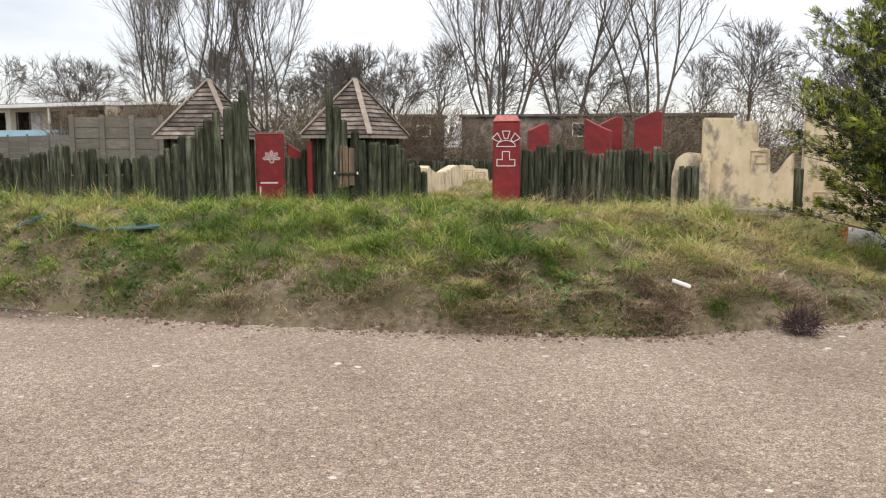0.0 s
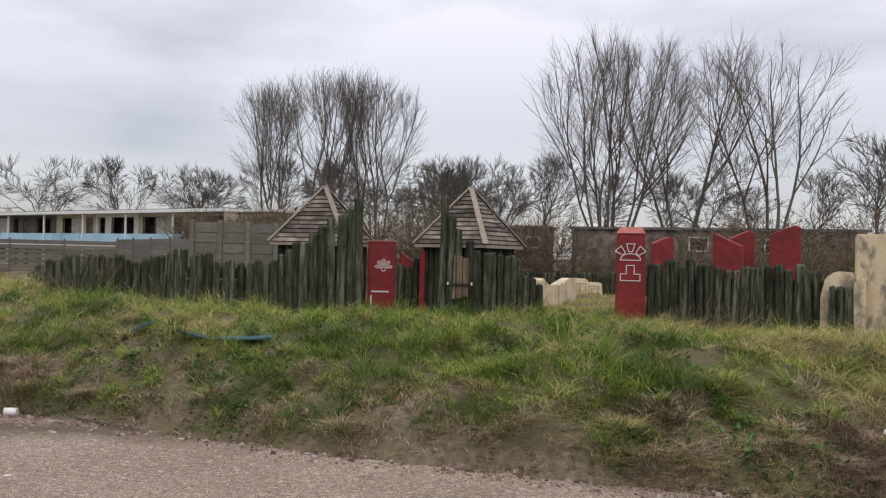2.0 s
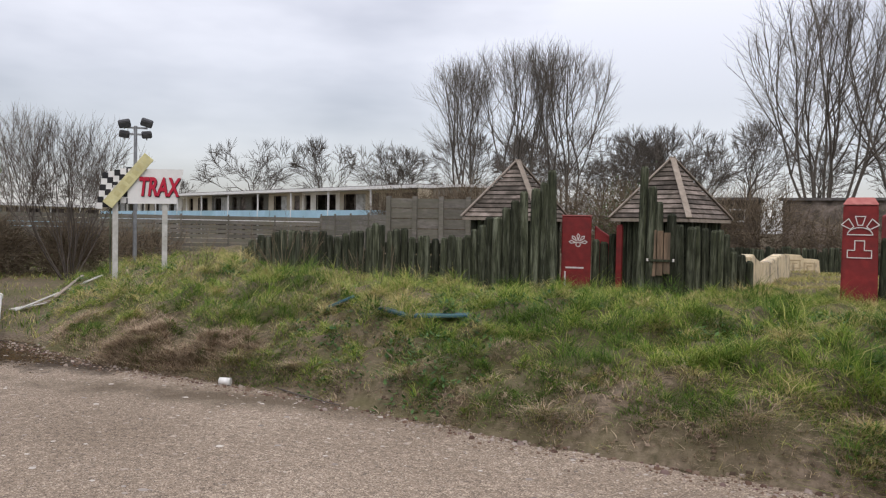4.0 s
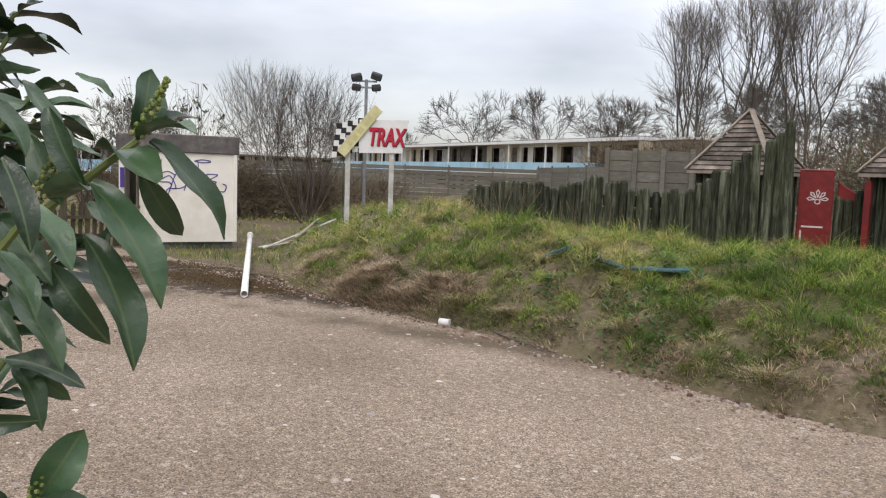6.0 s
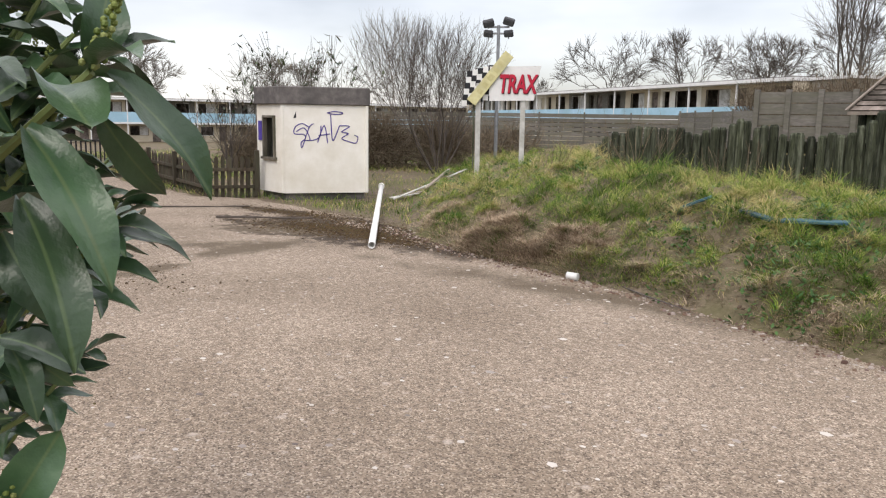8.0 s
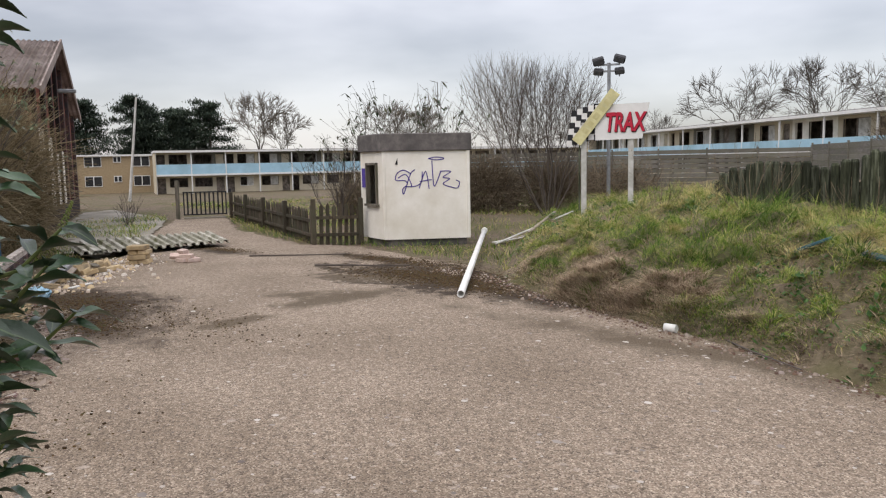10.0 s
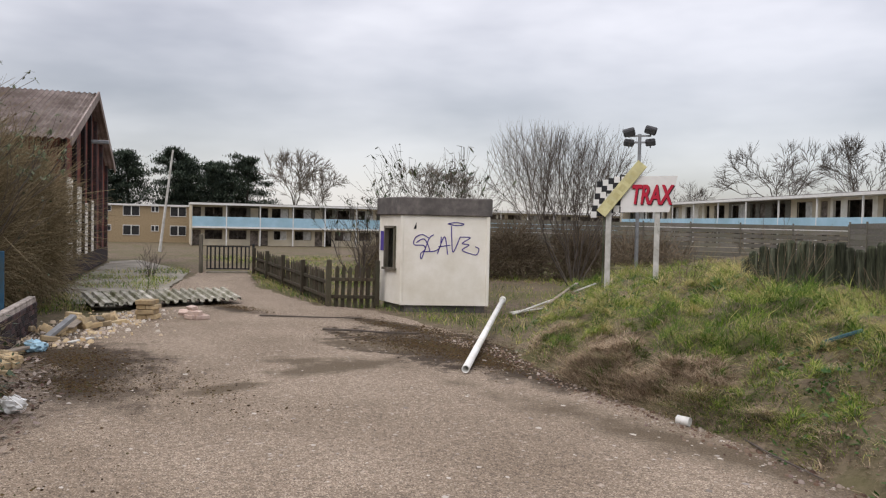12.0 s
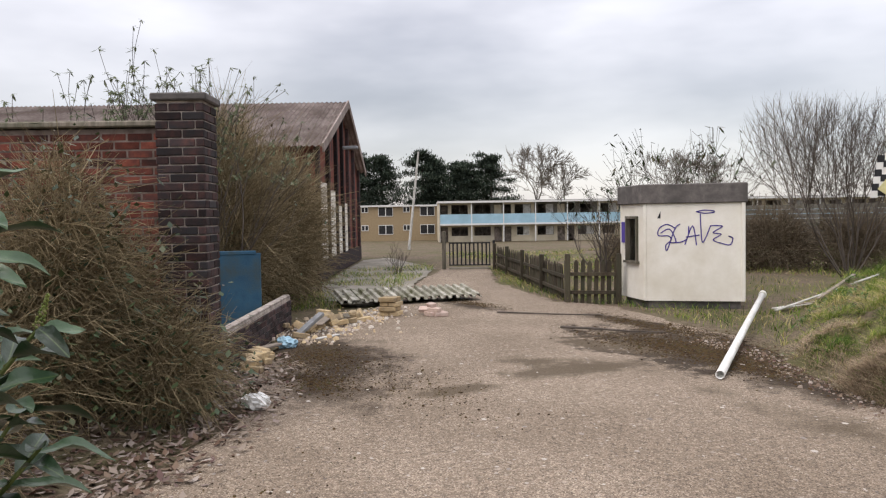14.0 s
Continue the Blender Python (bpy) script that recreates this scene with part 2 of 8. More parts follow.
M["red"] = surface("red_paint", (0.18, 0.018, 0.018), (0.25, 0.028, 0.027), 7, 0.7, 0.25, (0.13, 0.02, 0.02), 2.2, 0.4, 0.3)
M["red_top"] = surface("faded_red_paint", (0.33, 0.10, 0.09), (0.46, 0.17, 0.15), 10, 0.8, 0.3)
M["white_line"] = surface("white_line_paint", (0.55, 0.50, 0.48), (0.75, 0.7, 0.68), 30, 0.8, 0.1)
M["cream"] = surface("cream_render", (0.54, 0.44, 0.28), (0.68, 0.58, 0.40), 5, 0.9, 0.6, (0.25, 0.215, 0.165), 3.4, 0.36, 0.2, edge3=0.07, stretch=(1, 1, 0.6))
M["fret"] = surface("tan_carved_line", (0.34, 0.26, 0.15), (0.44, 0.35, 0.22), 9, 0.9, 0.2)
M["white_wall"] = surface("white_painted_panel", (0.76, 0.73, 0.65), (0.84, 0.81, 0.74), 3, 0.7, 0.15, (0.6, 0.55, 0.44), 1.1, 0.2, 0.35, edge3=0.2)
M["felt"] = surface("grey_roofing_felt", (0.095, 0.086, 0.082), (0.19, 0.17, 0.16), 7, 0.9, 0.4, (0.075, 0.07, 0.066), 2, 0.4)
M["dark"] = surface("dark_interior", (0.012, 0.012, 0.013), (0.03, 0.03, 0.03), 5, 0.7, 0.0)
M["brick"] = surface("red_brick", (0.115, 0.034, 0.025), (0.215, 0.064, 0.042), 14, 0.9, 0.5, (0.05, 0.032, 0.03), 2.5, 0.40, 0.2, vary=0.42, fine=90)
M["brick_dark"] = surface("weathered_dark_brick", (0.026, 0.02, 0.021), (0.10, 0.048, 0.042), 16, 0.9, 0.5, (0.03, 0.028, 0.03), 3.5, 0.5, 0.2, vary=0.6, fine=90)
M["mortar_dark"] = surface("sooty_mortar", (0.09, 0.066, 0.055), (0.22, 0.175, 0.15), 9, 0.95, 0.3)
M["mortar"] = surface("mortar", (0.16, 0.135, 0.12), (0.50, 0.44, 0.39), 7, 0.95, 0.4)
M["concrete"] = surface("concrete", (0.25, 0.228, 0.19), (0.38, 0.35, 0.30), 8, 0.9, 0.4, (0.15, 0.14, 0.105), 1.2, 0.4, 0.2, edge3=0.2)
M["grey_plank"] = surface("grey_fence_board", (0.10, 0.092, 0.08), (0.195, 0.18, 0.158), 4, 0.9, 0.3, (0.13, 0.125, 0.095), 0.8, 0.5, vary=0.2, stretch=(1, 1, 4))
M["asbestos"] = surface("mossy_fibre_cement", (0.27, 0.26, 0.21), (0.50, 0.48, 0.42), 8, 0.9, 0.4, (0.10, 0.10, 0.05), 3, 0.4, vary=0.15)
M["roof_sheet"] = surface("stained_roof_sheet", (0.28, 0.225, 0.20), (0.42, 0.36, 0.33), 4, 0.9, 0.3, (0.19, 0.145, 0.125), 0.8, 0.5, stretch=(1, 1, 1))
M["pale_blue"] = surface("pale_blue_panel", (0.30, 0.49, 0.60), (0.37, 0.56, 0.67), 1, 0.6, 0.0, (0.26, 0.42, 0.5), 0.3, 0.4)
M["cream_wall"] = surface("cream_chalet_wall", (0.50, 0.43, 0.31), (0.60, 0.53, 0.40), 0.8, 0.9, 0.0, (0.4, 0.36, 0.28), 0.25, 0.3)
M["yellow_brick"] = surface("yellow_brick", (0.27, 0.202, 0.12), (0.35, 0.268, 0.165), 6, 0.9, 0.0)
M["pale_wood"] = surface("pale_painted_wood", (0.46, 0.45, 0.42), (0.60, 0.59, 0.56), 6, 0.7, 0.1, (0.34, 0.33, 0.29), 2.5, 0.35)
M["white_trim"] = surface("white_trim", (0.62, 0.62, 0.60), (0.72, 0.72, 0.70), 3, 0.6, 0.05)
M["grey_metal"] = surface("galvanised_steel", (0.22, 0.23, 0.24), (0.34, 0.35, 0.36), 12, 0.5, 0.1, metal=0.6)
M["dark_glass"] = surface("dark_lamp_glass", (0.05, 0.052, 0.056), (0.09, 0.092, 0.098), 10, 0.25, 0.0)
M["black_metal"] = surface("black_steel", (0.012, 0.012, 0.013), (0.03, 0.03, 0.03), 10, 0.5, 0.1)
M["blue_board"] = surface("blue_painted_board", (0.022, 0.075, 0.13), (0.035, 0.115, 0.19), 6, 0.7, 0.3, (0.05, 0.07, 0.07), 3, 0.3)
M["teal_board"] = surface("teal_painted_board", (0.025, 0.075, 0.095), (0.045, 0.115, 0.135), 6, 0.7, 0.3)
M["yellow_board"] = surface("faded_yellow_board", (0.55, 0.50, 0.24), (0.64, 0.60, 0.34), 9, 0.7, 0.1, (0.45, 0.42, 0.25), 4, 0.3)
M["straw_paint"] = surface("faded_ochre_paint", (0.46, 0.41, 0.19), (0.56, 0.51, 0.28), 14, 0.8, 0.1)
M["sign_white"] = surface("sign_white", (0.66, 0.65, 0.63), (0.76, 0.75, 0.73), 5, 0.5, 0.05)
M["sign_red"] = surface("sign_red", (0.42, 0.012, 0.035), (0.5, 0.02, 0.05), 5, 0.5, 0.05)
M["black"] = surface("black_paint", (0.012, 0.012, 0.014), (0.025, 0.025, 0.028), 8, 0.6, 0.05)
M["purple"] = surface("purple_spray_paint", (0.055, 0.035, 0.24), (0.085, 0.055, 0.30), 12, 0.6, 0.0)
M["pvc"] = surface("white_plastic_pipe", (0.72, 0.72, 0.69), (0.80, 0.80, 0.77), 6, 0.45, 0.05, (0.6, 0.58, 0.5), 2.0, 0.2, 0.5)
M["rubble_wood"] = surface("raw_yellow_brick", (0.42, 0.30, 0.16), (0.58, 0.46, 0.28), 12, 0.9, 0.4, (0.25, 0.2, 0.14), 4, 0.35, vary=0.25)
M["pink_brick"] = surface("pale_pink_brick", (0.45, 0.33, 0.28), (0.6, 0.48, 0.42), 12, 0.9, 0.3, vary=0.2)
M["bark"] = surface("grey_bark", (0.06, 0.05, 0.042), (0.12, 0.10, 0.085), 6, 0.95, 0.4)
M["bark_far"] = surface("far_grey_bark", (0.065, 0.057, 0.048), (0.125, 0.11, 0.093), 2, 0.95, 0.0)
M["twig_pale"] = surface("pale_fine_twigs", (0.13, 0.115, 0.095), (0.21, 0.185, 0.155), 2, 0.95, 0.0)
M["twig_brown"] = leafy("brown_twigs", [(0.075, 0.056, 0.038), (0.145, 0.112, 0.076), (0.22, 0.175, 0.122)], 0.9, 0.1, 0.0)
M["twig_tan"] = leafy("tan_twigs", [(0.12, 0.092, 0.052), (0.23, 0.18, 0.105), (0.37, 0.30, 0.185)], 0.9, 0.1, 0.0)
M["grass"] = leafy("green_grass", [(0.055, 0.11, 0.016), (0.12, 0.205, 0.028), (0.20, 0.295, 0.046), (0.30, 0.355, 0.08), (0.52, 0.47, 0.18)], 0.7, 0.08, 0.3)
M["straw"] = leafy("dry_grass", [(0.24, 0.185, 0.07), (0.38, 0.31, 0.13), (0.56, 0.48, 0.23), (0.22, 0.23, 0.06)], 0.8, 0.06, 0.25)
M["deep"] = leafy("dark_green_grass", [(0.022, 0.052, 0.009), (0.055, 0.115, 0.019), (0.10, 0.175, 0.030), (0.18, 0.235, 0.05)], 0.7, 0.08, 0.3)
M["dead"] = leafy("dead_brown_stems", [(0.16, 0.11, 0.07), (0.36, 0.27, 0.185), (0.56, 0.45, 0.32)], 0.9, 0.1, 0.1)
M["weed"] = leafy("weed_leaves", [(0.03, 0.085, 0.018), (0.055, 0.13, 0.03), (0.09, 0.17, 0.04)], 0.5, 0.3, 0.25)
# older inner needles, near-black because the crown's inner shade is in the colour
M["conifer_shaded"] = leafy("shaded_inner_conifer", [(0.010, 0.018, 0.006), (0.022, 0.036, 0.009), (0.04, 0.058, 0.013)], 0.7, 0.2, 0.1)
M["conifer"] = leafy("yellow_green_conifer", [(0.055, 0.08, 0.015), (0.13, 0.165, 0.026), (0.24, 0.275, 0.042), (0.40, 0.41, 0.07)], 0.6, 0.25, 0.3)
M["pine"] = leafy("dark_pine_needles", [(0.030, 0.044, 0.034), (0.055, 0.075, 0.055), (0.085, 0.108, 0.075)], 0.8, 0.1, 0.0)
M["ivy"] = leafy("dark_ivy_leaves", [(0.018, 0.035, 0.014), (0.035, 0.06, 0.022), (0.06, 0.08, 0.03), (0.10, 0.07, 0.04)], 0.5, 0.4, 0.1)
M["hedge"] = leafy("brown_hedge_leaves", [(0.045, 0.052, 0.026), (0.08, 0.088, 0.042), (0.12, 0.108, 0.062), (0.14, 0.105, 0.07)], 0.8, 0.1, 0.1)
M["litter"] = leafy("leaf_litter", [(0.07, 0.04, 0.03), (0.13, 0.08, 0.055), (0.20, 0.15, 0.11), (0.35, 0.30, 0.26), (0.10, 0.05, 0.045)], 0.8, 0.2, 0.0)
M["rubble"] = leafy("brick_rubble", [(0.42, 0.30, 0.17), (0.55, 0.44, 0.28), (0.40, 0.33, 0.28), (0.6, 0.55, 0.48), (0.2, 0.15, 0.1)], 0.9, 0.2, 0.0)
M["heather"] = leafy("dark_heather", [(0.05, 0.03, 0.035), (0.085, 0.05, 0.055), (0.07, 0.06, 0.04)], 0.9, 0.1, 0.0)
M["chips"] = leafy("pale_stone_chips", [(0.34, 0.30, 0.26), (0.50, 0.46, 0.41), (0.10, 0.08, 0.07), (0.42, 0.37, 0.32)], 0.9, 0.2, 0.0)
M["clod"] = leafy("earth_clods", [(0.10, 0.07, 0.048), (0.19, 0.14, 0.10), (0.06, 0.042, 0.03), (0.25, 0.19, 0.14), (0.14, 0.10, 0.07)], 0.95, 0.1, 0.0)
M["moss"] = leafy("brown_moss_crumbs", [(0.024, 0.015, 0.009), (0.045, 0.028, 0.014), (0.085, 0.052, 0.022), (0.055, 0.05, 0.02)], 0.95, 0.1, 0.0)


# ---- building helpers ----
def finish(name, bm, material):
    me = bpy.data.meshes.new(name)
    bm.to_mesh(me)
    bm.free()
    for mat_ in (material if isinstance(material, (list, tuple)) else [material]):
        me.materials.append(mat_)
    return new(name, me)


def part(name, bm, material, parent, label=""):
    ob = finish(name, bm, material)
    ob.parent = parent
    return tagged(ob, label)


def thing(name, at, label, category, group="", kind="", turn=0.0):
    ob = new(name)
    ob.empty_display_size = 0.2
    ob.matrix_basis = pose(*at, 0, 0, turn)
    return tagged(ob, label, category, group, kind)


def solid(name, bm, material, label, category, group="", kind="", at=(0, 0, 0), turn=0.0):
    ob = finish(name, bm, material)
    ob.matrix_basis = pose(*at, 0, 0, turn)
    return tagged(ob, label, category, group, kind)


def box(bm, c, s, m=None, bevel=0.0):
    """A box with centre c and sizes s, turned by m."""
    mat_ = (m or Matrix()) @ Matrix.Translation(c) @ Matrix.Diagonal((*s, 1))
    got = bmesh.ops.create_cube(bm, size=1.0, matrix=mat_)
    if bevel:
        edges = list({e for v in got["verts"] for e in v.link_edges})
        bmesh.ops.bevel(bm, geom=edges, offset=bevel, segments=1, affect="EDGES")
    return bm


def boxed(c, s, m=None, bevel=0.0):
    return box(bmesh.new(), c, s, m, bevel)


def rod(bm, a, b, r0, r1=None, n=8, caps=True):
    """A tapered round bar from a to b."""
    a, b = Vector(a), Vector(b)
    d = b - a
    m = Matrix.Translation((a + b) / 2) @ d.to_track_quat("Z", "Y").to_matrix().to_4x4()
    bmesh.ops.create_cone(bm, cap_ends=caps, segments=n, radius1=r0, radius2=r0 if r1 is None else r1, depth=d.length, matrix=m)
    return bm


def slab(outline, depth, axis="Y"):
    """A flat outline in x and z, given a thickness along y and centred on it."""
    bm = bmesh.new()
    vs = [bm.verts.new((x, -depth / 2, z)) for x, z in outline]
    f = bm.faces.new(vs)
    got = bmesh.ops.extrude_face_region(bm, geom=[f])
    bmesh.ops.translate(bm, vec=(0, depth, 0), verts=[v for v in got["geom"] if isinstance(v, bmesh.types.BMVert)])
    bmesh.ops.recalc_face_normals(bm, faces=bm.faces)
    return bm


def raw_mesh(name, verts, faces, material):
    me = bpy.data.meshes.new(name)
    verts = np.asarray(verts, dtype=np.float32)
    me.vertices.add(len(verts))
    me.vertices.foreach_set("co", verts.ravel())
    loops = np.concatenate([np.asarray(f, dtype=np.int32).ravel() for f in faces])
    sizes = np.concatenate([np.full(len(f), np.asarray(f).shape[1], dtype=np.int32) for f in faces])
    me.loops.add(len(loops))
    me.loops.foreach_set("vertex_index", loops)
    me.polygons.add(len(sizes))
    me.polygons.foreach_set("loop_start", np.r_[0, np.cumsum(sizes)[:-1]].astype(np.int32))
    me.update(calc_edges=True)
    me.validate()
    me.materials.append(material)
    return me


def along(a, b):
    """The pose whose x runs from a to b on the ground, and the length."""
    d = Vector((b[0] - a[0], b[1] - a[1]))
    return math.degrees(math.atan2(d.y, d.x)), d.length


# ---- ground ----
EDGE = np.array([(40, 10.0), (14, 7.2), (6.7, 5.2), (5.4, 4.85), (4.4, 4.4), (3.3, 4.05), (2.7, 3.88), (1.8, 3.82), (0.8, 3.92), (-1.0, 4.2), (-2.1, 4.42),
                 (-3.4, 4.78), (-4.8, 4.95), (-6.1, 5.1), (-7.4, 5.5), (-9.3, 7.0), (-12.6, 9.9), (-15.0, 13.0), (-19, 20), (-24, 30), (-30, 45)], float)


def smooth(a, b, x):
    t = np.clip((x - a) / (b - a), 0, 1)
    return t * t * (3 - 2 * t)


def bank_distance(x, y):
    """Metres inside the grassy bank, from its foot; negative outside."""
    x, y = np.asarray(x, float), np.asarray(y, float)
    best = np.full(x.shape, 1e9)
    side = np.zeros(x.shape)
    for (ax, ay), (bx, by) in zip(EDGE[:-1], EDGE[1:]):
        dx, dy = bx - ax, by - ay
        t = np.clip(((x - ax) * dx + (y - ay) * dy) / (dx * dx + dy * dy), 0, 1)
        d = np.hypot(x - ax - t * dx, y - ay - t * dy)
        s = (x - ax) * dy - (y - ay) * dx
        near = d < best
        best = np.where(near, d, best)
        side = np.where(near, np.where(s > 0, 1, -1), side)
    return best * side


def wob(x, y, f, k):
    return np.sin(x * f + 1.3 * k) * np.cos(y * f * 1.13 + 0.7 * k) + 0.5 * np.sin((x + y) * f * 1.9 + k)


def ground_height(x, y):
    x, y = np.asarray(x, float), np.asarray(y, float)
    s = bank_distance(x, y)
    inside = np.clip(s, 0, None)
    h = (0.48 + 0.13 * smooth(-11, -8, x)) * (1 - np.exp(-inside / 1.15)) + 0.09 * smooth(0.0, 0.22, inside)
    h -= 0.52 * smooth(2.3, 7.5, inside) * smooth(-11, -7.0, x)
    h *= 1 - 0.75 * smooth(3.0, 6.5, x)
    h += 0.09 * wob(x, y, 1.3, 2) * smooth(0.2, 2.5, inside) + 0.045 * wob(x, y, 3.3, 5) * smooth(0.1, 1.0, inside)
    h += 0.055 * np.abs(wob(x + 0.3 * np.sin(2.3 * y), y + 0.3 * np.sin(1.9 * x), 7.3, 3)) * smooth(0.1, 0.5, inside) * (1 - smooth(8, 14, inside))
    h += 0.075 * wob(x, y, 6.1, 9) * smooth(0.0, 0.6, inside) * (1 - smooth(8, 14, inside))
    h *= 1 - smooth(24, 40, y)
    # bed under the shrubs beside the boundary wall
    left = smooth(0.0, 1.6, -(y - np.interp(x, [-30, -14, -9, -6.9, -5.1, -3.0, 2], [3.0, 0.9, 0.1, 0.15, -0.5, -1.7, -3.6])))
    h += 0.28 * left * smooth(-9.0, -7.0, x)
    h -= 1.55 * smooth(-32, -85, x)
    return np.where(s > 0, h, h) - 0.03


def axis(lo, hi, step, far):
    mid = np.arange(lo, hi + 1e-6, step)
    out, d = [hi], step
    while out[-1] < far:
        d *= 1.35
        out.append(out[-1] + d)
    out2, d = [lo], step
    while out2[-1] > -far:
        d *= 1.35
        out2.append(out2[-1] - d)
    return np.r_[out2[:0:-1], mid, out[1:]]


gx, gy = axis(-24, 14, 0.17, 900), axis(-7, 25, 0.17, 900)
X, Y = np.meshgrid(gx, gy, indexing="ij")
Zg = ground_height(X, Y)
gi = np.arange(X.size).reshape(X.shape)
gf = np.stack([gi[:-1, :-1], gi[1:, :-1], gi[1:, 1:], gi[:-1, 1:]], -1).reshape(-1, 4)
M["ground"] = surface("rough_ground", (0.06, 0.045, 0.03), (0.22, 0.168, 0.125), 16, 0.95, 0.9, (0.098, 0.09, 0.042), 0.6, 0.42, 0.15)
ground_me = raw_mesh("ground", np.stack([X, Y, Zg], -1).reshape(-1, 3), [gf], M["ground"])
for p_ in ground_me.polygons:
    p_.use_smooth = True
ground = tagged(new("ground", ground_me), "uneven grassy ground with a low overgrown bank", "ground", kind="structure")


def gz(x, y):
    return float(ground_height(np.array([x]), np.array([y]))[0])


# the worn tarmac
def ragged(points, step=0.18, rough=0.07):
    out = []
    for (ax, ay), (bx, by) in zip(points[:-1], points[1:]):
        n_ = max(1, int(math.hypot(bx - ax, by - ay) / step))
        for k in range(n_):
            t = k / n_
            out.append((ax + (bx - ax) * t + random.uniform(-rough, rough), ay + (by - ay) * t + random.uniform(-rough, rough)))
    return out


LEFT_EDGE = [(-23.2, 5.55), (-19, 4.0), (-14.5, 2.6), (-11.5, 0.9), (-9.15, 0.2), (-6.9, 0.2), (-6.15, -0.1), (-5.1, -0.45), (-3.2, -1.5), (-1.6, -2.6),
             (-0.4, -4.6), (0.2, -9)]
RIGHT_EDGE = [(40, -9)] + [tuple(float(v) for v in e) for e in EDGE[:14]] + [(-7.6, 5.6), (-9.0, 6.0), (-11.0, 5.95), (-12.6, 6.05), (-13.6, 5.35), (-18, 5.6), (-22.4, 6.75)]
bm = bmesh.new()
outline = ragged(LEFT_EDGE) + [(0.2, -9)] + ragged(RIGHT_EDGE) + [(-22.6, 6.6)]
vs = [bm.verts.new((x, y, 0.0)) for x, y in outline]
f = bm.faces.new(vs)
f.normal_update()
if f.normal.z < 0:
    f.normal_flip()
bmesh.ops.triangulate(bm, faces=[f])
road = solid("road", bm, M["tarmac"], "pinkish worn tarmac with pale chippings", "road", kind="structure")


# ---- the timber fort ----
LOG = {}


def log_mesh(r, h, n=8):
    """One upright round log with a chamfered, slightly uneven top; shared by logs of the same size."""
    key = (round(r, 2), round(h, 1))
    if key not in LOG:
        bm_ = bmesh.new()
        rings = []
        for z, k in ((0, 1.04), (h * 0.5, 0.98), (h - 0.045, 0.93), (h, 0.66)):
            rings.append([bm_.verts.new((r * k * math.cos(6.2832 * a / n) * random.uniform(0.93, 1.05), r * k * math.sin(6.2832 * a / n) * random.uniform(0.93, 1.05),
                                         z + random.uniform(-0.01, 0.01))) for a in range(n)])
        for a, b in zip(rings[:-1], rings[1:]):
            for k in range(n):
                bm_.faces.new((a[k], a[(k + 1) % n], b[(k + 1) % n], b[k]))
        bm_.faces.new(rings[-1])
        me = bpy.data.meshes.new("log")
        bm_.to_mesh(me)
        bm_.free()
        me.materials.append(M["log"])
        LOG[key] = me
    return LOG[key]


def palisade(label, a, b, tops, r=0.095, group="palisades of the fort"):
    """A row of upright logs from a to b. tops: (share of the way, height of the top above datum)."""
    deg, length = along(a, b)
    base = thing("palisade", (a[0], a[1], gz(*a)), label, "palisade", group)
    n = int(length / (r * 1.72))
    at, hs = [t for t, _ in tops], [h for _, h in tops]
    for k in range(n + 1):
        t = k / max(1, n)
        x, y = a[0] + (b[0] - a[0]) * t, a[1] + (b[1] - a[1]) * t
        g = gz(x, y) - 0.08
        h = max(0.3, float(np.interp(t, at, hs)) + random.uniform(-0.05, 0.05) - g)
        rr = r * random.choice((0.9, 0.96, 1.02))
        ob = new("log", log_mesh(rr, h))
        ob.parent = base
        ob.matrix_basis = Matrix.Translation((x - a[0], y - a[1] + random.uniform(-0.035, 0.035), g - gz(*a))) @ \
            Euler((random.uniform(-0.025, 0.025), random.uniform(-0.025, 0.025), random.uniform(0, 6))).to_matrix().to_4x4()
    low = min(hs) - gz(*a)
    # unseen boards added behind the logs so that the gaps stay dark
    for k in range(3):
        z_ = low * (0.2 + 0.27 * k)
        m = Matrix.Translation((0, 0, z_)) @ Matrix.Rotation(radians(deg), 4, "Z")
        part("rail", boxed((length / 2, 0.11 + r * 0.3, 0), (length, 0.03, low * 0.24), m, 0.004), M["log"], base, "dark board added behind the logs to close the gaps")
    return base


palisade("long low palisade of dark green weathered logs", (-9.95, 12.65), (-7.6, 14.15), [(0, 1.02), (0.1, 1.26), (0.25, 1.38), (0.5, 1.37), (0.8, 1.34), (0.93, 1.42), (1, 1.56)])
palisade("low palisade of dark weathered logs dipping in the middle", (-7.5, 14.2), (-5.35, 14.8), [(0, 1.52), (0.1, 1.4), (0.3, 1.34), (0.6, 1.3), (0.85, 1.38), (1, 1.6)])
palisade("tall stepped palisade of thick dark logs", (-5.25, 14.8), (-3.92, 15.2), [(0, 1.70), (0.1, 1.76), (0.25, 1.9), (0.4, 2.08), (0.55, 2.24), (0.7, 2.36), (0.85, 2.5), (0.94, 2.6), (1, 2.78)], r=0.108)
palisade("tall palisade of dark logs falling away in steps", (-2.12, 15.5), (-1.15, 15.6), [(0, 2.82), (0.1, 2.6), (0.22, 2.4), (0.35, 2.15), (0.5, 1.97), (0.7, 1.8), (1, 1.6)], r=0.1)
palisade("low palisade of dark logs beside the hut", (-1.15, 15.75), (-0.45, 16.1), [(0, 1.62), (0.5, 1.58), (1, 1.5)], r=0.08)
palisade("short low palisade of dark logs by the path", (-0.55, 17.2), (-0.05, 17.6), [(0, 1.05), (1, 1.0)])
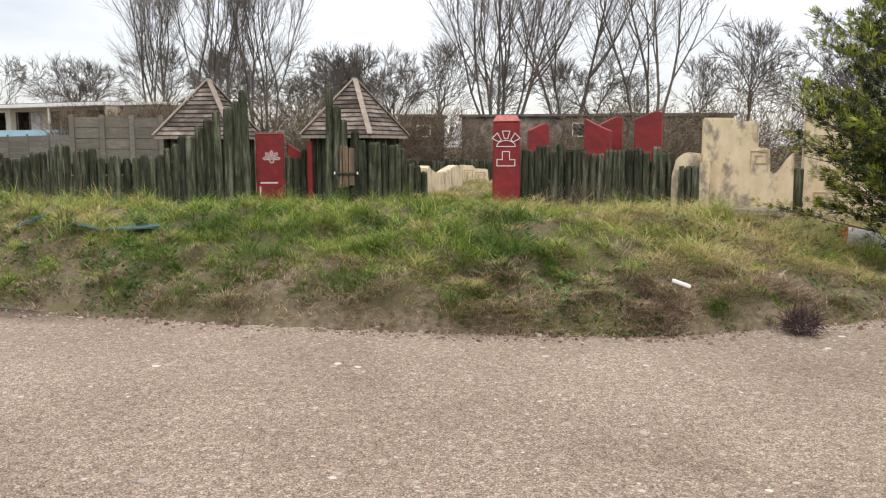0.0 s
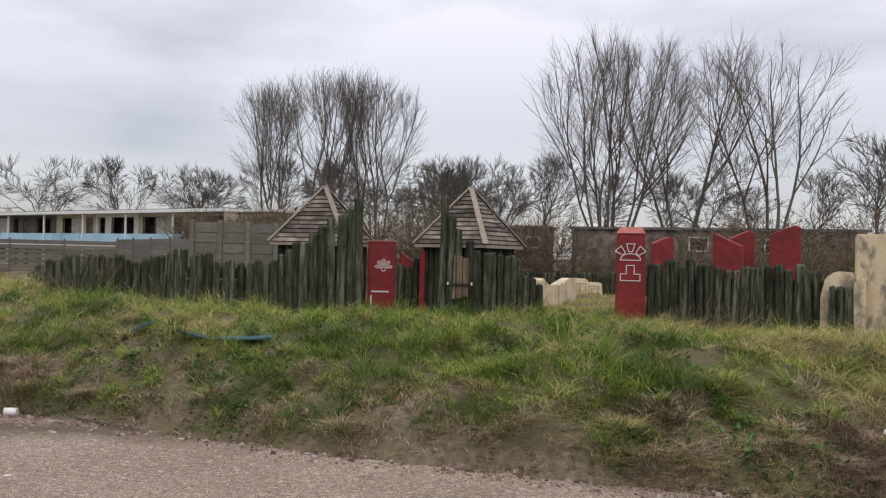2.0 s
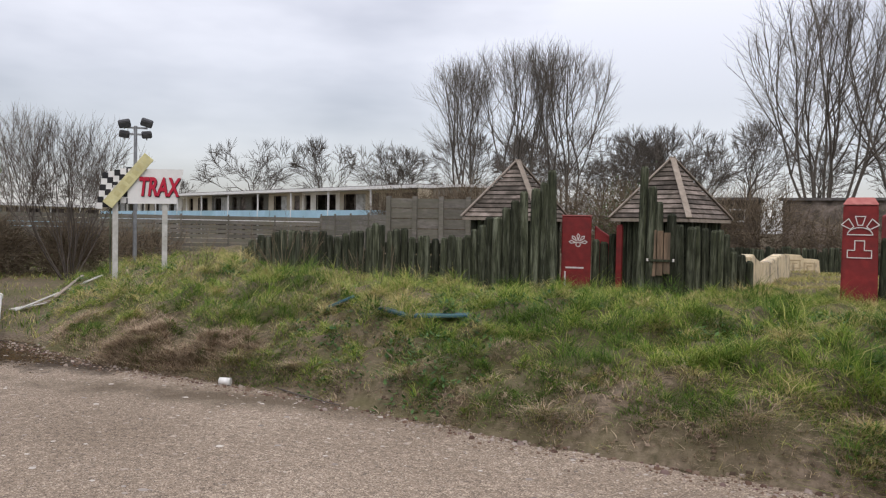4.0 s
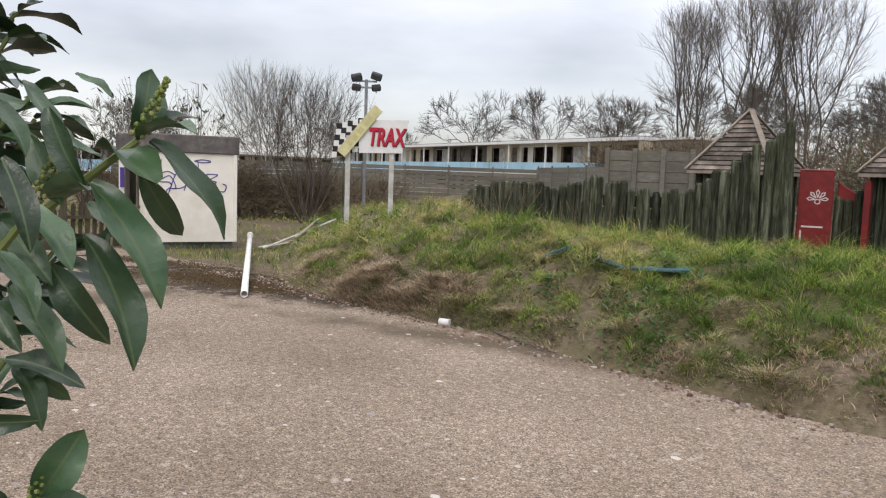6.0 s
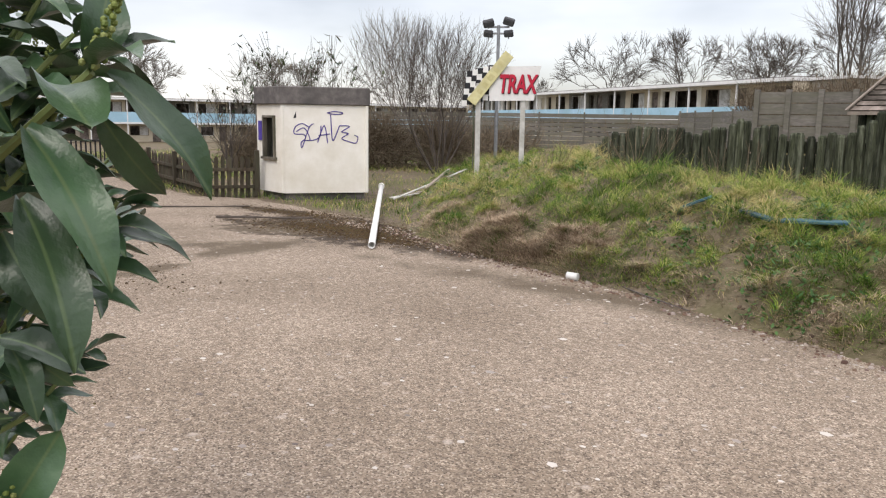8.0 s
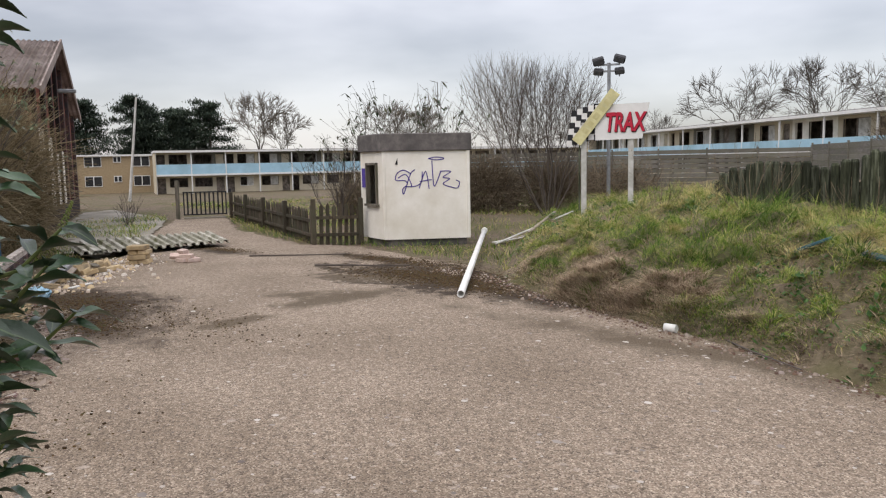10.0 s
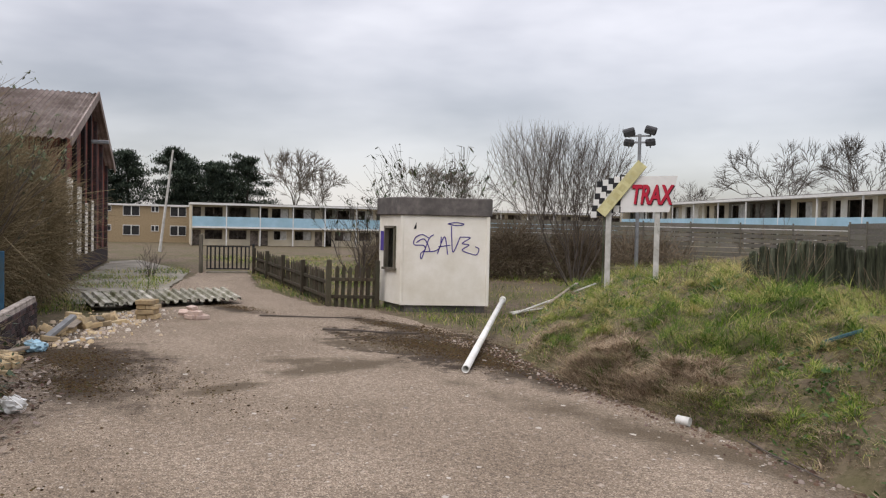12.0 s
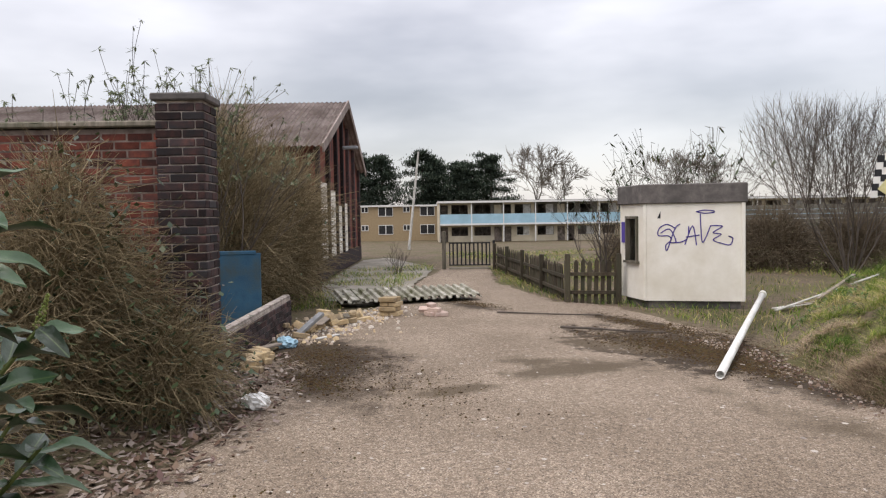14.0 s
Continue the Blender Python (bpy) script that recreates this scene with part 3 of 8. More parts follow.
palisade("small palisade of dark logs between red panels", (-3.3, 16.7), (-2.75, 16.8), [(0, 1.35), (0.5, 1.3), (1, 1.55)])
palisade("low palisade of dark green logs with broken tops", (2.32, 15.45), (5.75, 14.7), [(0, 1.52), (0.1, 1.5), (0.25, 1.45), (0.5, 1.46), (0.75, 1.42), (0.9, 1.45), (1, 1.35)])
palisade("far low palisade of dark logs behind the path", (-2.2, 28.2), (4.2, 28.2), [(0, 0.98), (0.5, 1.03), (1, 0.95)])


def nailed_boards():
    base = thing("nailed_boarding", (-1.72, 15.42, gz(-1.72, 15.42)), "three pale brown boards nailed on the dark palisade", "boards")
    for k in range(3):
        ob = part("board", boxed((-0.14 + 0.14 * k, 0, 0.93), (0.125, 0.03, 0.9 + random.uniform(-0.1, 0.1)), None, 0.006), M["bare_board"], base)
    part("crosspiece", boxed((0, -0.035, 0.78), (0.5, 0.03, 0.05), None, 0.005), M["log"], base, "dark crosspiece")
    for x in (-0.24, 0.28):
        part("bracket", boxed((x, -0.06, 0.79), (0.035, 0.02, 0.06), None, 0.004), M["white_line"], base, "small white bracket")


nailed_boards()


def hut(cx, cy, side, eave, top, turn):
    """A small square log hut under a boarded pyramid roof."""
    g = gz(cx, cy)
    base = thing("fort_hut", (cx, cy, g), "small dark log hut with a weathered boarded pyramid roof", "hut", "huts of the fort", turn=turn)
    hw = side / 2 - 0.17
    e = eave - g
    r = 0.07
    n_ = int(2 * hw / (2 * r))
    for q in range(4):
        m = Matrix.Rotation(q * math.pi / 2, 4, "Z")
        for k in range(n_):
            ob = new("log", log_mesh(r, e + 0.1))
            ob.parent = base
            ob.matrix_basis = m @ Matrix.Translation((-hw + (k + 0.5) * 2 * hw / n_, -hw, -0.1))
    rise = top - eave
    hs = side / 2
    rows = 13
    core = bmesh.new()
    tip = core.verts.new((0, 0, e + rise - 0.03))
    ring = [core.verts.new((sx * (hs - 0.03), sy * (hs - 0.03), e)) for sx, sy in ((-1, -1), (1, -1), (1, 1), (-1, 1))]
    for k in range(4):
        core.faces.new((ring[k], ring[(k + 1) % 4], tip))
    core.faces.new(ring[::-1])
    roof = part("roof", core, M["log"], base, "weathered boarded pyramid roof")
    slope = math.atan2(rise, hs)
    run = math.hypot(rise, hs)
    for q in range(4):
        m = Matrix.Rotation(q * math.pi / 2, 4, "Z")
        for k in range(rows):
            t = (k + 0.5) / rows
            w = 2 * hs * (1 - t) - 0.02
            if w < 0.08:
                continue
            mm = m @ Matrix.Translation((0, -hs * (1 - t), e + rise * t + 0.012)) @ Matrix.Rotation(slope - 0.16, 4, "X")
            part("roof_board", boxed((0, 0, 0), (w, run / rows * 0.86, 0.022), mm), M["roof_board"], roof)
        a = m @ Vector((-hs - 0.02, -hs - 0.02, e + 0.01))
        b = Vector((0, 0, e + rise + 0.03))
        d = b - a
        mm = Matrix.Translation((a + b) / 2) @ d.to_track_quat("X", "Z").to_matrix().to_4x4()
        part("hip_board", boxed((0, 0, 0.02), (d.length, 0.13, 0.03), mm, 0.006), M["hip_board"], roof, "pale hip board")
        part("fascia", boxed((0, -hs, e - 0.03), (2 * hs, 0.03, 0.07), m), M["hip_board"], roof)
    return base


hut(-5.3, 17.0, 1.92, 1.76, 3.12, -6)
hut(-1.70, 16.95, 1.88, 1.78, 3.12, -23)


# red painted pieces with white line drawings
def strokes(lines, width=0.02, lift=0.012):
    """Flat painted lines in x and z."""
    bm_ = bmesh.new()
    for line in lines:
        for (ax, az), (bx, bz) in zip(line[:-1], line[1:]):
            d = Vector((bx - ax, bz - az))
            if d.length < 1e-5:
                continue
            ang = math.atan2(d.y, d.x)
            m = Matrix.Translation(((ax + bx) / 2, 0, (az + bz) / 2)) @ Matrix.Rotation(-ang, 4, "Y")
            box(bm_, (0, 0, 0), (d.length + width * 0.8, lift, width), m)
    return bm_


def sunburst(cx, cz, r):
    """A half disc with three broad rays, as lines."""
    out = [[(cx + r * 0.8 * math.cos(a), cz + r * 0.52 * math.sin(a)) for a in np.linspace(0, math.pi, 13)] + [(cx + r * 0.8, cz)]]
    for a in (0.25, 0.5, 0.75):
        a *= math.pi
        out.append([(cx + q * math.cos(a + b), cz + 0.95 * q * math.sin(a + b)) for q, b in ((r * 0.74, -0.2), (r * 1.42, -0.23), (r * 1.42, 0.23), (r * 0.74, 0.2), (r * 0.74, -0.2))])
    return out


def red_pillar():
    x, y = 1.93, 15.62
    g = gz(x, y) - 0.05
    base = thing("red_pillar", (x, y, g), "tall red painted pillar with white sun drawing", "pillar", turn=-6)
    h = 2.07 - g
    bm_ = bmesh.new()
    low = [(-0.30, -0.30, 0), (0.33, -0.30, 0), (0.33, 0.30, 0), (-0.30, 0.30, 0)]
    up = [(-0.29, -0.28, h), (0.29, -0.28, h), (0.29, 0.28, h + 0.0), (-0.29, 0.28, h + 0.0)]
    v = [bm_.verts.new(c) for c in low + up]
    for k in range(4):
        bm_.faces.new((v[k], v[(k + 1) % 4], v[4 + (k + 1) % 4], v[4 + k]))
    bm_.faces.new(v[4:])
    bmesh.ops.bevel(bm_, geom=list(bm_.edges), offset=0.02, segments=2, affect="EDGES")
    part("shaft", bm_, M["red"], base)
    bm_ = bmesh.new()
    lowc = [(-0.305, -0.295), (0.305, -0.295), (0.305, 0.295), (-0.305, 0.295)]
    v = [bm_.verts.new((a, b, h + 0.003)) for a, b in lowc] + [bm_.verts.new((a * 0.72, b * 0.72 + 0.03, h + 0.15)) for a, b in lowc]
    for k in range(4):
        bm_.faces.new((v[k], v[(k + 1) % 4], v[4 + (k + 1) % 4], v[4 + k]))
    bm_.faces.new(v[4:])
    bm_.faces.new(v[3::-1])
    bmesh.ops.bevel(bm_, geom=list(bm_.edges), offset=0.015, segments=2, affect="EDGES")
    part("cap", bm_, M["red_top"], base, "faded pinkish sloping cap")
    lines = sunburst(0, h - 0.55, 0.26)
    z = h - 0.98
    lines.append([(-0.2, z), (0.2, z), (0.2, z + 0.14), (0.08, z + 0.14), (0.08, z + 0.32), (-0.08, z + 0.32), (-0.08, z + 0.14), (-0.2, z + 0.14), (-0.2, z)])
    d = strokes(lines, 0.018)
    bmesh.ops.translate(d, vec=(0, -0.297, 0), verts=d.verts)
    part("drawing", d, M["white_line"], base, "white sun and step drawing")


red_pillar()


def red_box():
    x, y = -3.76, 16.75
    g = gz(x, y) - 0.05
    base = thing("red_box", (x, y, g), "red painted upright box with a white flower drawing", "pillar", turn=12)
    h = 1.82 - g
    part("body", boxed((0, 0, h / 2), (0.66, 0.6, h), None, 0.02), M["red"], base)
    part("cap", boxed((0, 0, h + 0.012), (0.68, 0.62, 0.024), None, 0.008), M["red_top"], base, "faded edge on top")
    lines = [[(0.04 + q * math.cos(a), h - 0.60 + q * math.sin(a)) for q, a in ((0.05, a0), (0.16, a0 - 0.2), (0.2, a0), (0.16, a0 + 0.2), (0.05, a0))]
             for a0 in np.linspace(0.1, math.pi - 0.1, 5)]
    lines.append([(0.04 + 0.05 * math.cos(a), h - 0.64 + 0.05 * math.sin(a)) for a in np.linspace(0, 6.283, 9)])
    d = strokes(lines, 0.02)
    bmesh.ops.translate(d, vec=(0, -0.305, 0), verts=d.verts)
    part("drawing", d, M["white_line"], base, "white flower drawing")
    d = strokes([[(-0.22, 0.62), (0.16, 0.62)], [(-0.24, 0.22), (-0.24, 0.52)]], 0.035)
    bmesh.ops.translate(d, vec=(0, -0.305, 0), verts=d.verts)
    part("scrape", d, M["white_line"], base, "scraped white patches")


red_box()


def red_fin(x, y, w, zl, zr, d=0.4, turn=0, group="red fins"):
    """An upright red panel with a slanting, rounded top."""
    g = gz(x, y) - 0.05
    zl, zr = zl - g, zr - g
    top = [(-w / 2, zl), (-w * 0.1, zl + (zr - zl) * 0.55), (w * 0.3, zr), (w / 2, zr - 0.05)]
    bm_ = slab([(-w / 2, 0)] + top + [(w / 2, 0)], d)
    bmesh.ops.bevel(bm_, geom=[e for e in bm_.edges], offset=0.02, segments=1, affect="EDGES")
    return solid("red_fin", bm_, M["red"], "red painted upright fin with a slanting top", "red fin", group, at=(x, y, g), turn=turn)


red_fin(2.92, 18.7, 0.5, 1.95, 2.13, turn=8)
red_fin(4.45, 18.4, 0.66, 2.25, 1.98, turn=-20)
red_fin(4.9, 19.2, 0.6, 2.1, 2.33, turn=0)
red_fin(5.68, 18.1, 0.68, 2.2, 2.42, d=0.5, turn=-15)
red_fin(-3.2, 16.95, 0.35, 1.62, 1.42, turn=10)
red_fin(-2.72, 16.45, 0.14, 1.62, 1.66, d=0.14, turn=0)


def cream_wall(outline, at, depth, turn, label):
    bm_ = slab(outline, depth)
    bmesh.ops.bevel(bm_, geom=list(bm_.edges), offset=0.025, segments=2, affect="EDGES")
    return solid("ruin_wall", bm_, M["cream"], label, "ruin wall", "cream ruin walls", at=at, turn=turn)


def fret(cx, cz, s):
    """A square spiral, as lines."""
    return [[(cx - s, cz - s), (cx - s, cz + s), (cx + s, cz + s), (cx + s, cz - s * 0.6), (cx - s * 0.4, cz - s * 0.6), (cx - s * 0.4, cz + s * 0.4),
             (cx + s * 0.4, cz + s * 0.4)]]


def main_ruin():
    a, b = (5.88, 14.08), (7.49, 13.43)
    deg, length = along(a, b)
    g = gz(*a) - 0.08
    o = [(0, 0), (0, 2.1 - g), (0.60, 2.09 - g), (0.66, 2.02 - g), (1.06, 2.02 - g), (1.07, 1.48 - g), (1.26, 1.5 - g), (1.30, 1.35 - g), (1.31, 0.98 - g),
         (1.40, 0.96 - g), (1.5, 1.1 - g), (1.62, 1.3 - g), (1.74, 1.42 - g), (1.76, 0)]
    base = thing("ruin_wall", (a[0], a[1], g), "stepped cream rendered mock ruin with grey stains", "ruin wall", "cream ruin walls", turn=deg)
    bm_ = slab(o, 0.4)
    bmesh.ops.bevel(bm_, geom=list(bm_.edges), offset=0.03, segments=2, affect="EDGES")
    part("wall", bm_, M["cream"], base)
    d = strokes(fret(1.1, 1.1, 0.15), 0.02, 0.02)
    bmesh.ops.translate(d, vec=(0, -0.205, 0), verts=d.verts)
    part("fret", d, M["fret"], base, "carved square spiral")
    part("plinth", boxed((0.95, -0.42, 0.06), (1.35, 0.4, 0.13), None, 0.02), M["old_board"], base, "low step at the foot")
    wing = slab([(-0.55, 0), (-0.55, 0.75), (-0.47, 1.1), (-0.3, 1.22), (-0.05, 1.2), (0.0, 1.2), (0.0, 0)], 0.5)
    bmesh.ops.translate(wing, vec=(0, -0.12, 0), verts=wing.verts)
    bmesh.ops.bevel(wing, geom=list(wing.edges), offset=0.03, segments=2, affect="EDGES")
    part("wing", wing, M["cream"], base)
    wing = slab([(0.02, 0), (0.0, 1.0), (0.1, 1.1), (0.2, 1.05), (0.2, 0)], 0.2)
    bmesh.ops.translate(wing, vec=(0, -0.33, 0), verts=wing.verts)
    part("buttress", wing, M["cream"], base)
    for k in range(3):
        ob = new("log", log_mesh(0.07, 0.95))
        ob.parent = base
        ob.matrix_basis = pose(-0.34 + 0.13 * k, -0.44, 0.0)


main_ruin()


def second_ruin():
    a, b = (7.85, 13.9), (9.9, 13.2)
    deg, length = along(a, b)
    g = gz(*a) - 0.08
    o = [(0, 0), (0, 2.2 - g), (0.62, 2.2 - g), (0.66, 1.75 - g), (0.85, 1.7 - g), (0.9, 1.1 - g), (1.5, 1.05 - g), (2.1, 1.0 - g), (2.15, 0)]
    base = thing("ruin_wall", (a[0], a[1], g), "cream rendered mock ruin behind the conifer", "ruin wall", "cream ruin walls", turn=deg)
    bm_ = slab(o, 0.4)
    bmesh.ops.bevel(bm_, geom=list(bm_.edges), offset=0.03, segments=2, affect="EDGES")
    part("wall", bm_, M["cream"], base)
    d = strokes(fret(0.38, 1.75, 0.10) + fret(0.35, 0.6, 0.11) + [[(0.72, 0.15), (0.72, 0.55), (0.85, 0.55), (0.85, 0.2)], [(0.98, 0.15), (0.98, 0.55), (1.1, 0.55), (1.1, 0.2)]], 0.02, 0.02)
    bmesh.ops.translate(d, vec=(0, -0.205, 0), verts=d.verts)
    part("fret", d, M["fret"], base, "carved square spirals")
    part("pillar", boxed((-0.08, -0.1, 0.6), (0.22, 0.3, 1.2), None, 0.03), M["log"], base, "dark timber post")


second_ruin()
deg, _ = along((-0.2, 19.15), (0.77, 24.6))
cream_wall([(0, 0), (0, 0.93), (0.3, 1.0), (0.6, 0.9), (1.2, 0.78), (2.4, 0.74), (3.4, 0.84), (4.4, 0.92), (5.3, 0.86), (5.45, 0.78), (5.5, 0)], (-0.2, 19.15, 0.0), 0.3, deg,
           "low cream rendered wall beside the path with a wavy top")
deg, _ = along((0.78, 27.1), (1.85, 27.35))
far_wall = cream_wall([(0, 0), (0, 0.86), (0.5, 0.83), (0.56, 0.72), (1.05, 0.7), (1.12, 0)], (0.78, 27.1, -0.02), 0.25, deg, "low cream rendered wall across the path with a fret")
d = strokes(fret(0.3, 0.5, 0.16) + fret(0.75, 0.42, 0.16), 0.03, 0.02)
bmesh.ops.translate(d, vec=(0, -0.13, 0), verts=d.verts)
part("fret", d, M["fret"], far_wall, "carved square spirals")


# ---- ticket booth ----
def booth():
    plan = [(-12.30, 6.46), (-11.62, 7.86), (-12.85, 8.38), (-13.85, 7.5), (-13.25, 6.5)]
    n_ = len(plan)
    base = thing("ticket_booth", (-12.6, 7.5, 0.0), "white painted ticket booth with graffiti and grey flat roof", "booth")
    loc = [Vector((x + 12.6, y - 7.5, 0)) for x, y in plan]
    floor_z, wall_z, roof_z = 0.10, 1.70, 2.02
    skirt = bmesh.new()
    a = [skirt.verts.new((p.x * 0.93, p.y * 0.93, -0.06)) for p in loc]
    b = [skirt.verts.new((p.x * 0.93, p.y * 0.93, 0.12)) for p in loc]
    for j in range(n_):
        skirt.faces.new((a[j], a[(j + 1) % n_], b[(j + 1) % n_], b[j]))
    skirt.faces.new(b)
    bmesh.ops.recalc_face_normals(skirt, faces=skirt.faces)
    part("plinth", skirt, M["felt"], base, "recessed dark plinth")
    for j in range(n_):
        p, q = loc[j], loc[(j + 1) % n_]
        deg_ = math.degrees(math.atan2((q - p).y, (q - p).x))
        L = (q - p).length
        m = pose(p.x, p.y, 0, 0, 0, deg_)
        if j == n_ - 1:
            w0, w1, s0, s1 = 0.24, 0.70, 0.72, 1.50
            bm_ = bmesh.new()
            for c, s in (((w0 / 2, 0.03, 0.9), (w0, 0.06, 1.6)), (((w1 + L) / 2, 0.03, 0.9), (L - w1, 0.06, 1.6)),
                         (((w0 + w1) / 2, 0.03, (0.1 + s0) / 2), (w1 - w0, 0.06, s0 - 0.1)), (((w0 + w1) / 2, 0.03, (s1 + 1.7) / 2), (w1 - w0, 0.06, 1.7 - s1))):
                box(bm_, c, s, m)
            wall = part("wall_panel", bm_, M["white_wall"], base)
            fr = bmesh.new()
            for c, s in (((w0 + 0.02, 0.0, (s0 + s1) / 2), (0.04, 0.08, s1 - s0)), ((w1 - 0.02, 0.0, (s0 + s1) / 2), (0.04, 0.08, s1 - s0)),
                         (((w0 + w1) / 2, -0.01, s0), (w1 - w0 + 0.08, 0.1, 0.04)), (((w0 + w1) / 2, 0.0, s1 - 0.02), (w1 - w0, 0.08, 0.04))):
                box(fr, c, s, m)
            part("window_frame", fr, M["old_board"], wall, "bare wooden window frame")
            part("notice", boxed((0.12, -0.012, 1.22), (0.14, 0.02, 0.36), m), M["purple"], base, "small blue notice")
        else:
            part("wall_panel", boxed((L / 2, 0.03, (floor_z + wall_z) / 2), (L - 0.003, 0.06, wall_z - floor_z), m), M["white_wall"], base)
        part("corner_post", boxed((0.0, 0.02, (floor_z + wall_z) / 2), (0.06, 0.06, wall_z - floor_z + 0.004), m, 0.01), M["white_wall"], base)
    inner = bmesh.new()
    vs_ = [inner.verts.new((p.x * 0.99, p.y * 0.99, floor_z + 0.01)) for p in loc]
    inner.faces.new(vs_)
    part("floor", inner, M["dark"], base)
    roof = bmesh.new()
    a = [roof.verts.new((p.x * 1.06, p.y * 1.06, wall_z)) for p in loc]
    b = [roof.verts.new((p.x * 1.06, p.y * 1.06, roof_z)) for p in loc]
    for j in range(n_):
        roof.faces.new((a[j], a[(j + 1) % n_], b[(j + 1) % n_], b[j]))
    roof.faces.new(b)
    roof.faces.new(a[::-1])
    bmesh.ops.recalc_face_normals(roof, faces=roof.faces)
    bmesh.ops.bevel(roof, geom=list(roof.edges), offset=0.015, segments=1, affect="EDGES")
    part("roof", roof, M["felt"], base, "deep grey felt-covered roof fascia")
    # sprayed tag on the front panel
    p, q = loc[0], loc[1]
    deg_ = math.degrees(math.atan2((q - p).y, (q - p).x))
    L = (q - p).length

    def curve(pts, n=5):
        out = []
        for k in range(len(pts) - 1):
            p0, p1, p2, p3 = pts[max(0, k - 1)], pts[k], pts[k + 1], pts[min(len(pts) - 1, k + 2)]
            for j in range(n):
                t = j / n
                out.append(tuple(0.5 * (2 * p1[i] + (p2[i] - p0[i]) * t + (2 * p0[i] - 5 * p1[i] + 4 * p2[i] - p3[i]) * t * t
                                        + (3 * p1[i] - p0[i] - 3 * p2[i] + p3[i]) * t ** 3) for i in (0, 1)))
        return out + [pts[-1]]

    tag = [[(0.42, 1.30), (0.30, 1.36), (0.18, 1.30), (0.16, 1.18), (0.32, 1.17), (0.36, 1.10), (0.28, 1.02), (0.30, 0.94), (0.42, 1.28), (0.50, 1.36)],
           [(0.20, 1.22), (0.34, 1.28), (0.44, 1.08), (0.36, 1.06), (0.52, 1.07), (0.62, 1.14), (0.64, 1.32)],
           [(0.58, 1.03), (0.70, 1.33), (0.76, 1.02)], [(0.60, 1.15), (0.80, 1.18)],
           [(0.82, 1.52), (0.83, 1.28), (0.86, 1.06), (0.98, 1.33)],
           [(0.98, 1.33), (1.16, 1.32), (1.02, 1.22), (1.14, 1.19), (1.02, 1.10), (1.16, 1.04), (1.28, 1.02), (1.32, 1.12), (1.26, 1.16)],
           [(0.76, 1.56), (0.88, 1.585), (1.02, 1.57), (1.02, 1.545), (0.88, 1.535), (0.76, 1.56)]]
    d = strokes([curve(t_) for t_ in tag], 0.017, 0.006)
    bmesh.ops.transform(d, matrix=pose(p.x, p.y, 0, 0, 0, deg_) @ Matrix.Translation((0.08 * L - 0.07, -0.003, 0.0)), verts=d.verts)
    part("graffiti", d, M["purple"], base, "purple sprayed graffiti tag")
    tri = slab([(0.2, 1.46), (0.25, 1.58), (0.25, 1.46)], 0.008)
    bmesh.ops.transform(tri, matrix=pose(p.x, p.y, 0, 0, 0, deg_) @ Matrix.Translation((0, -0.003, 0.0)), verts=tri.verts)
    part("black_mark", tri, M["black"], base, "small black triangle mark")


booth()


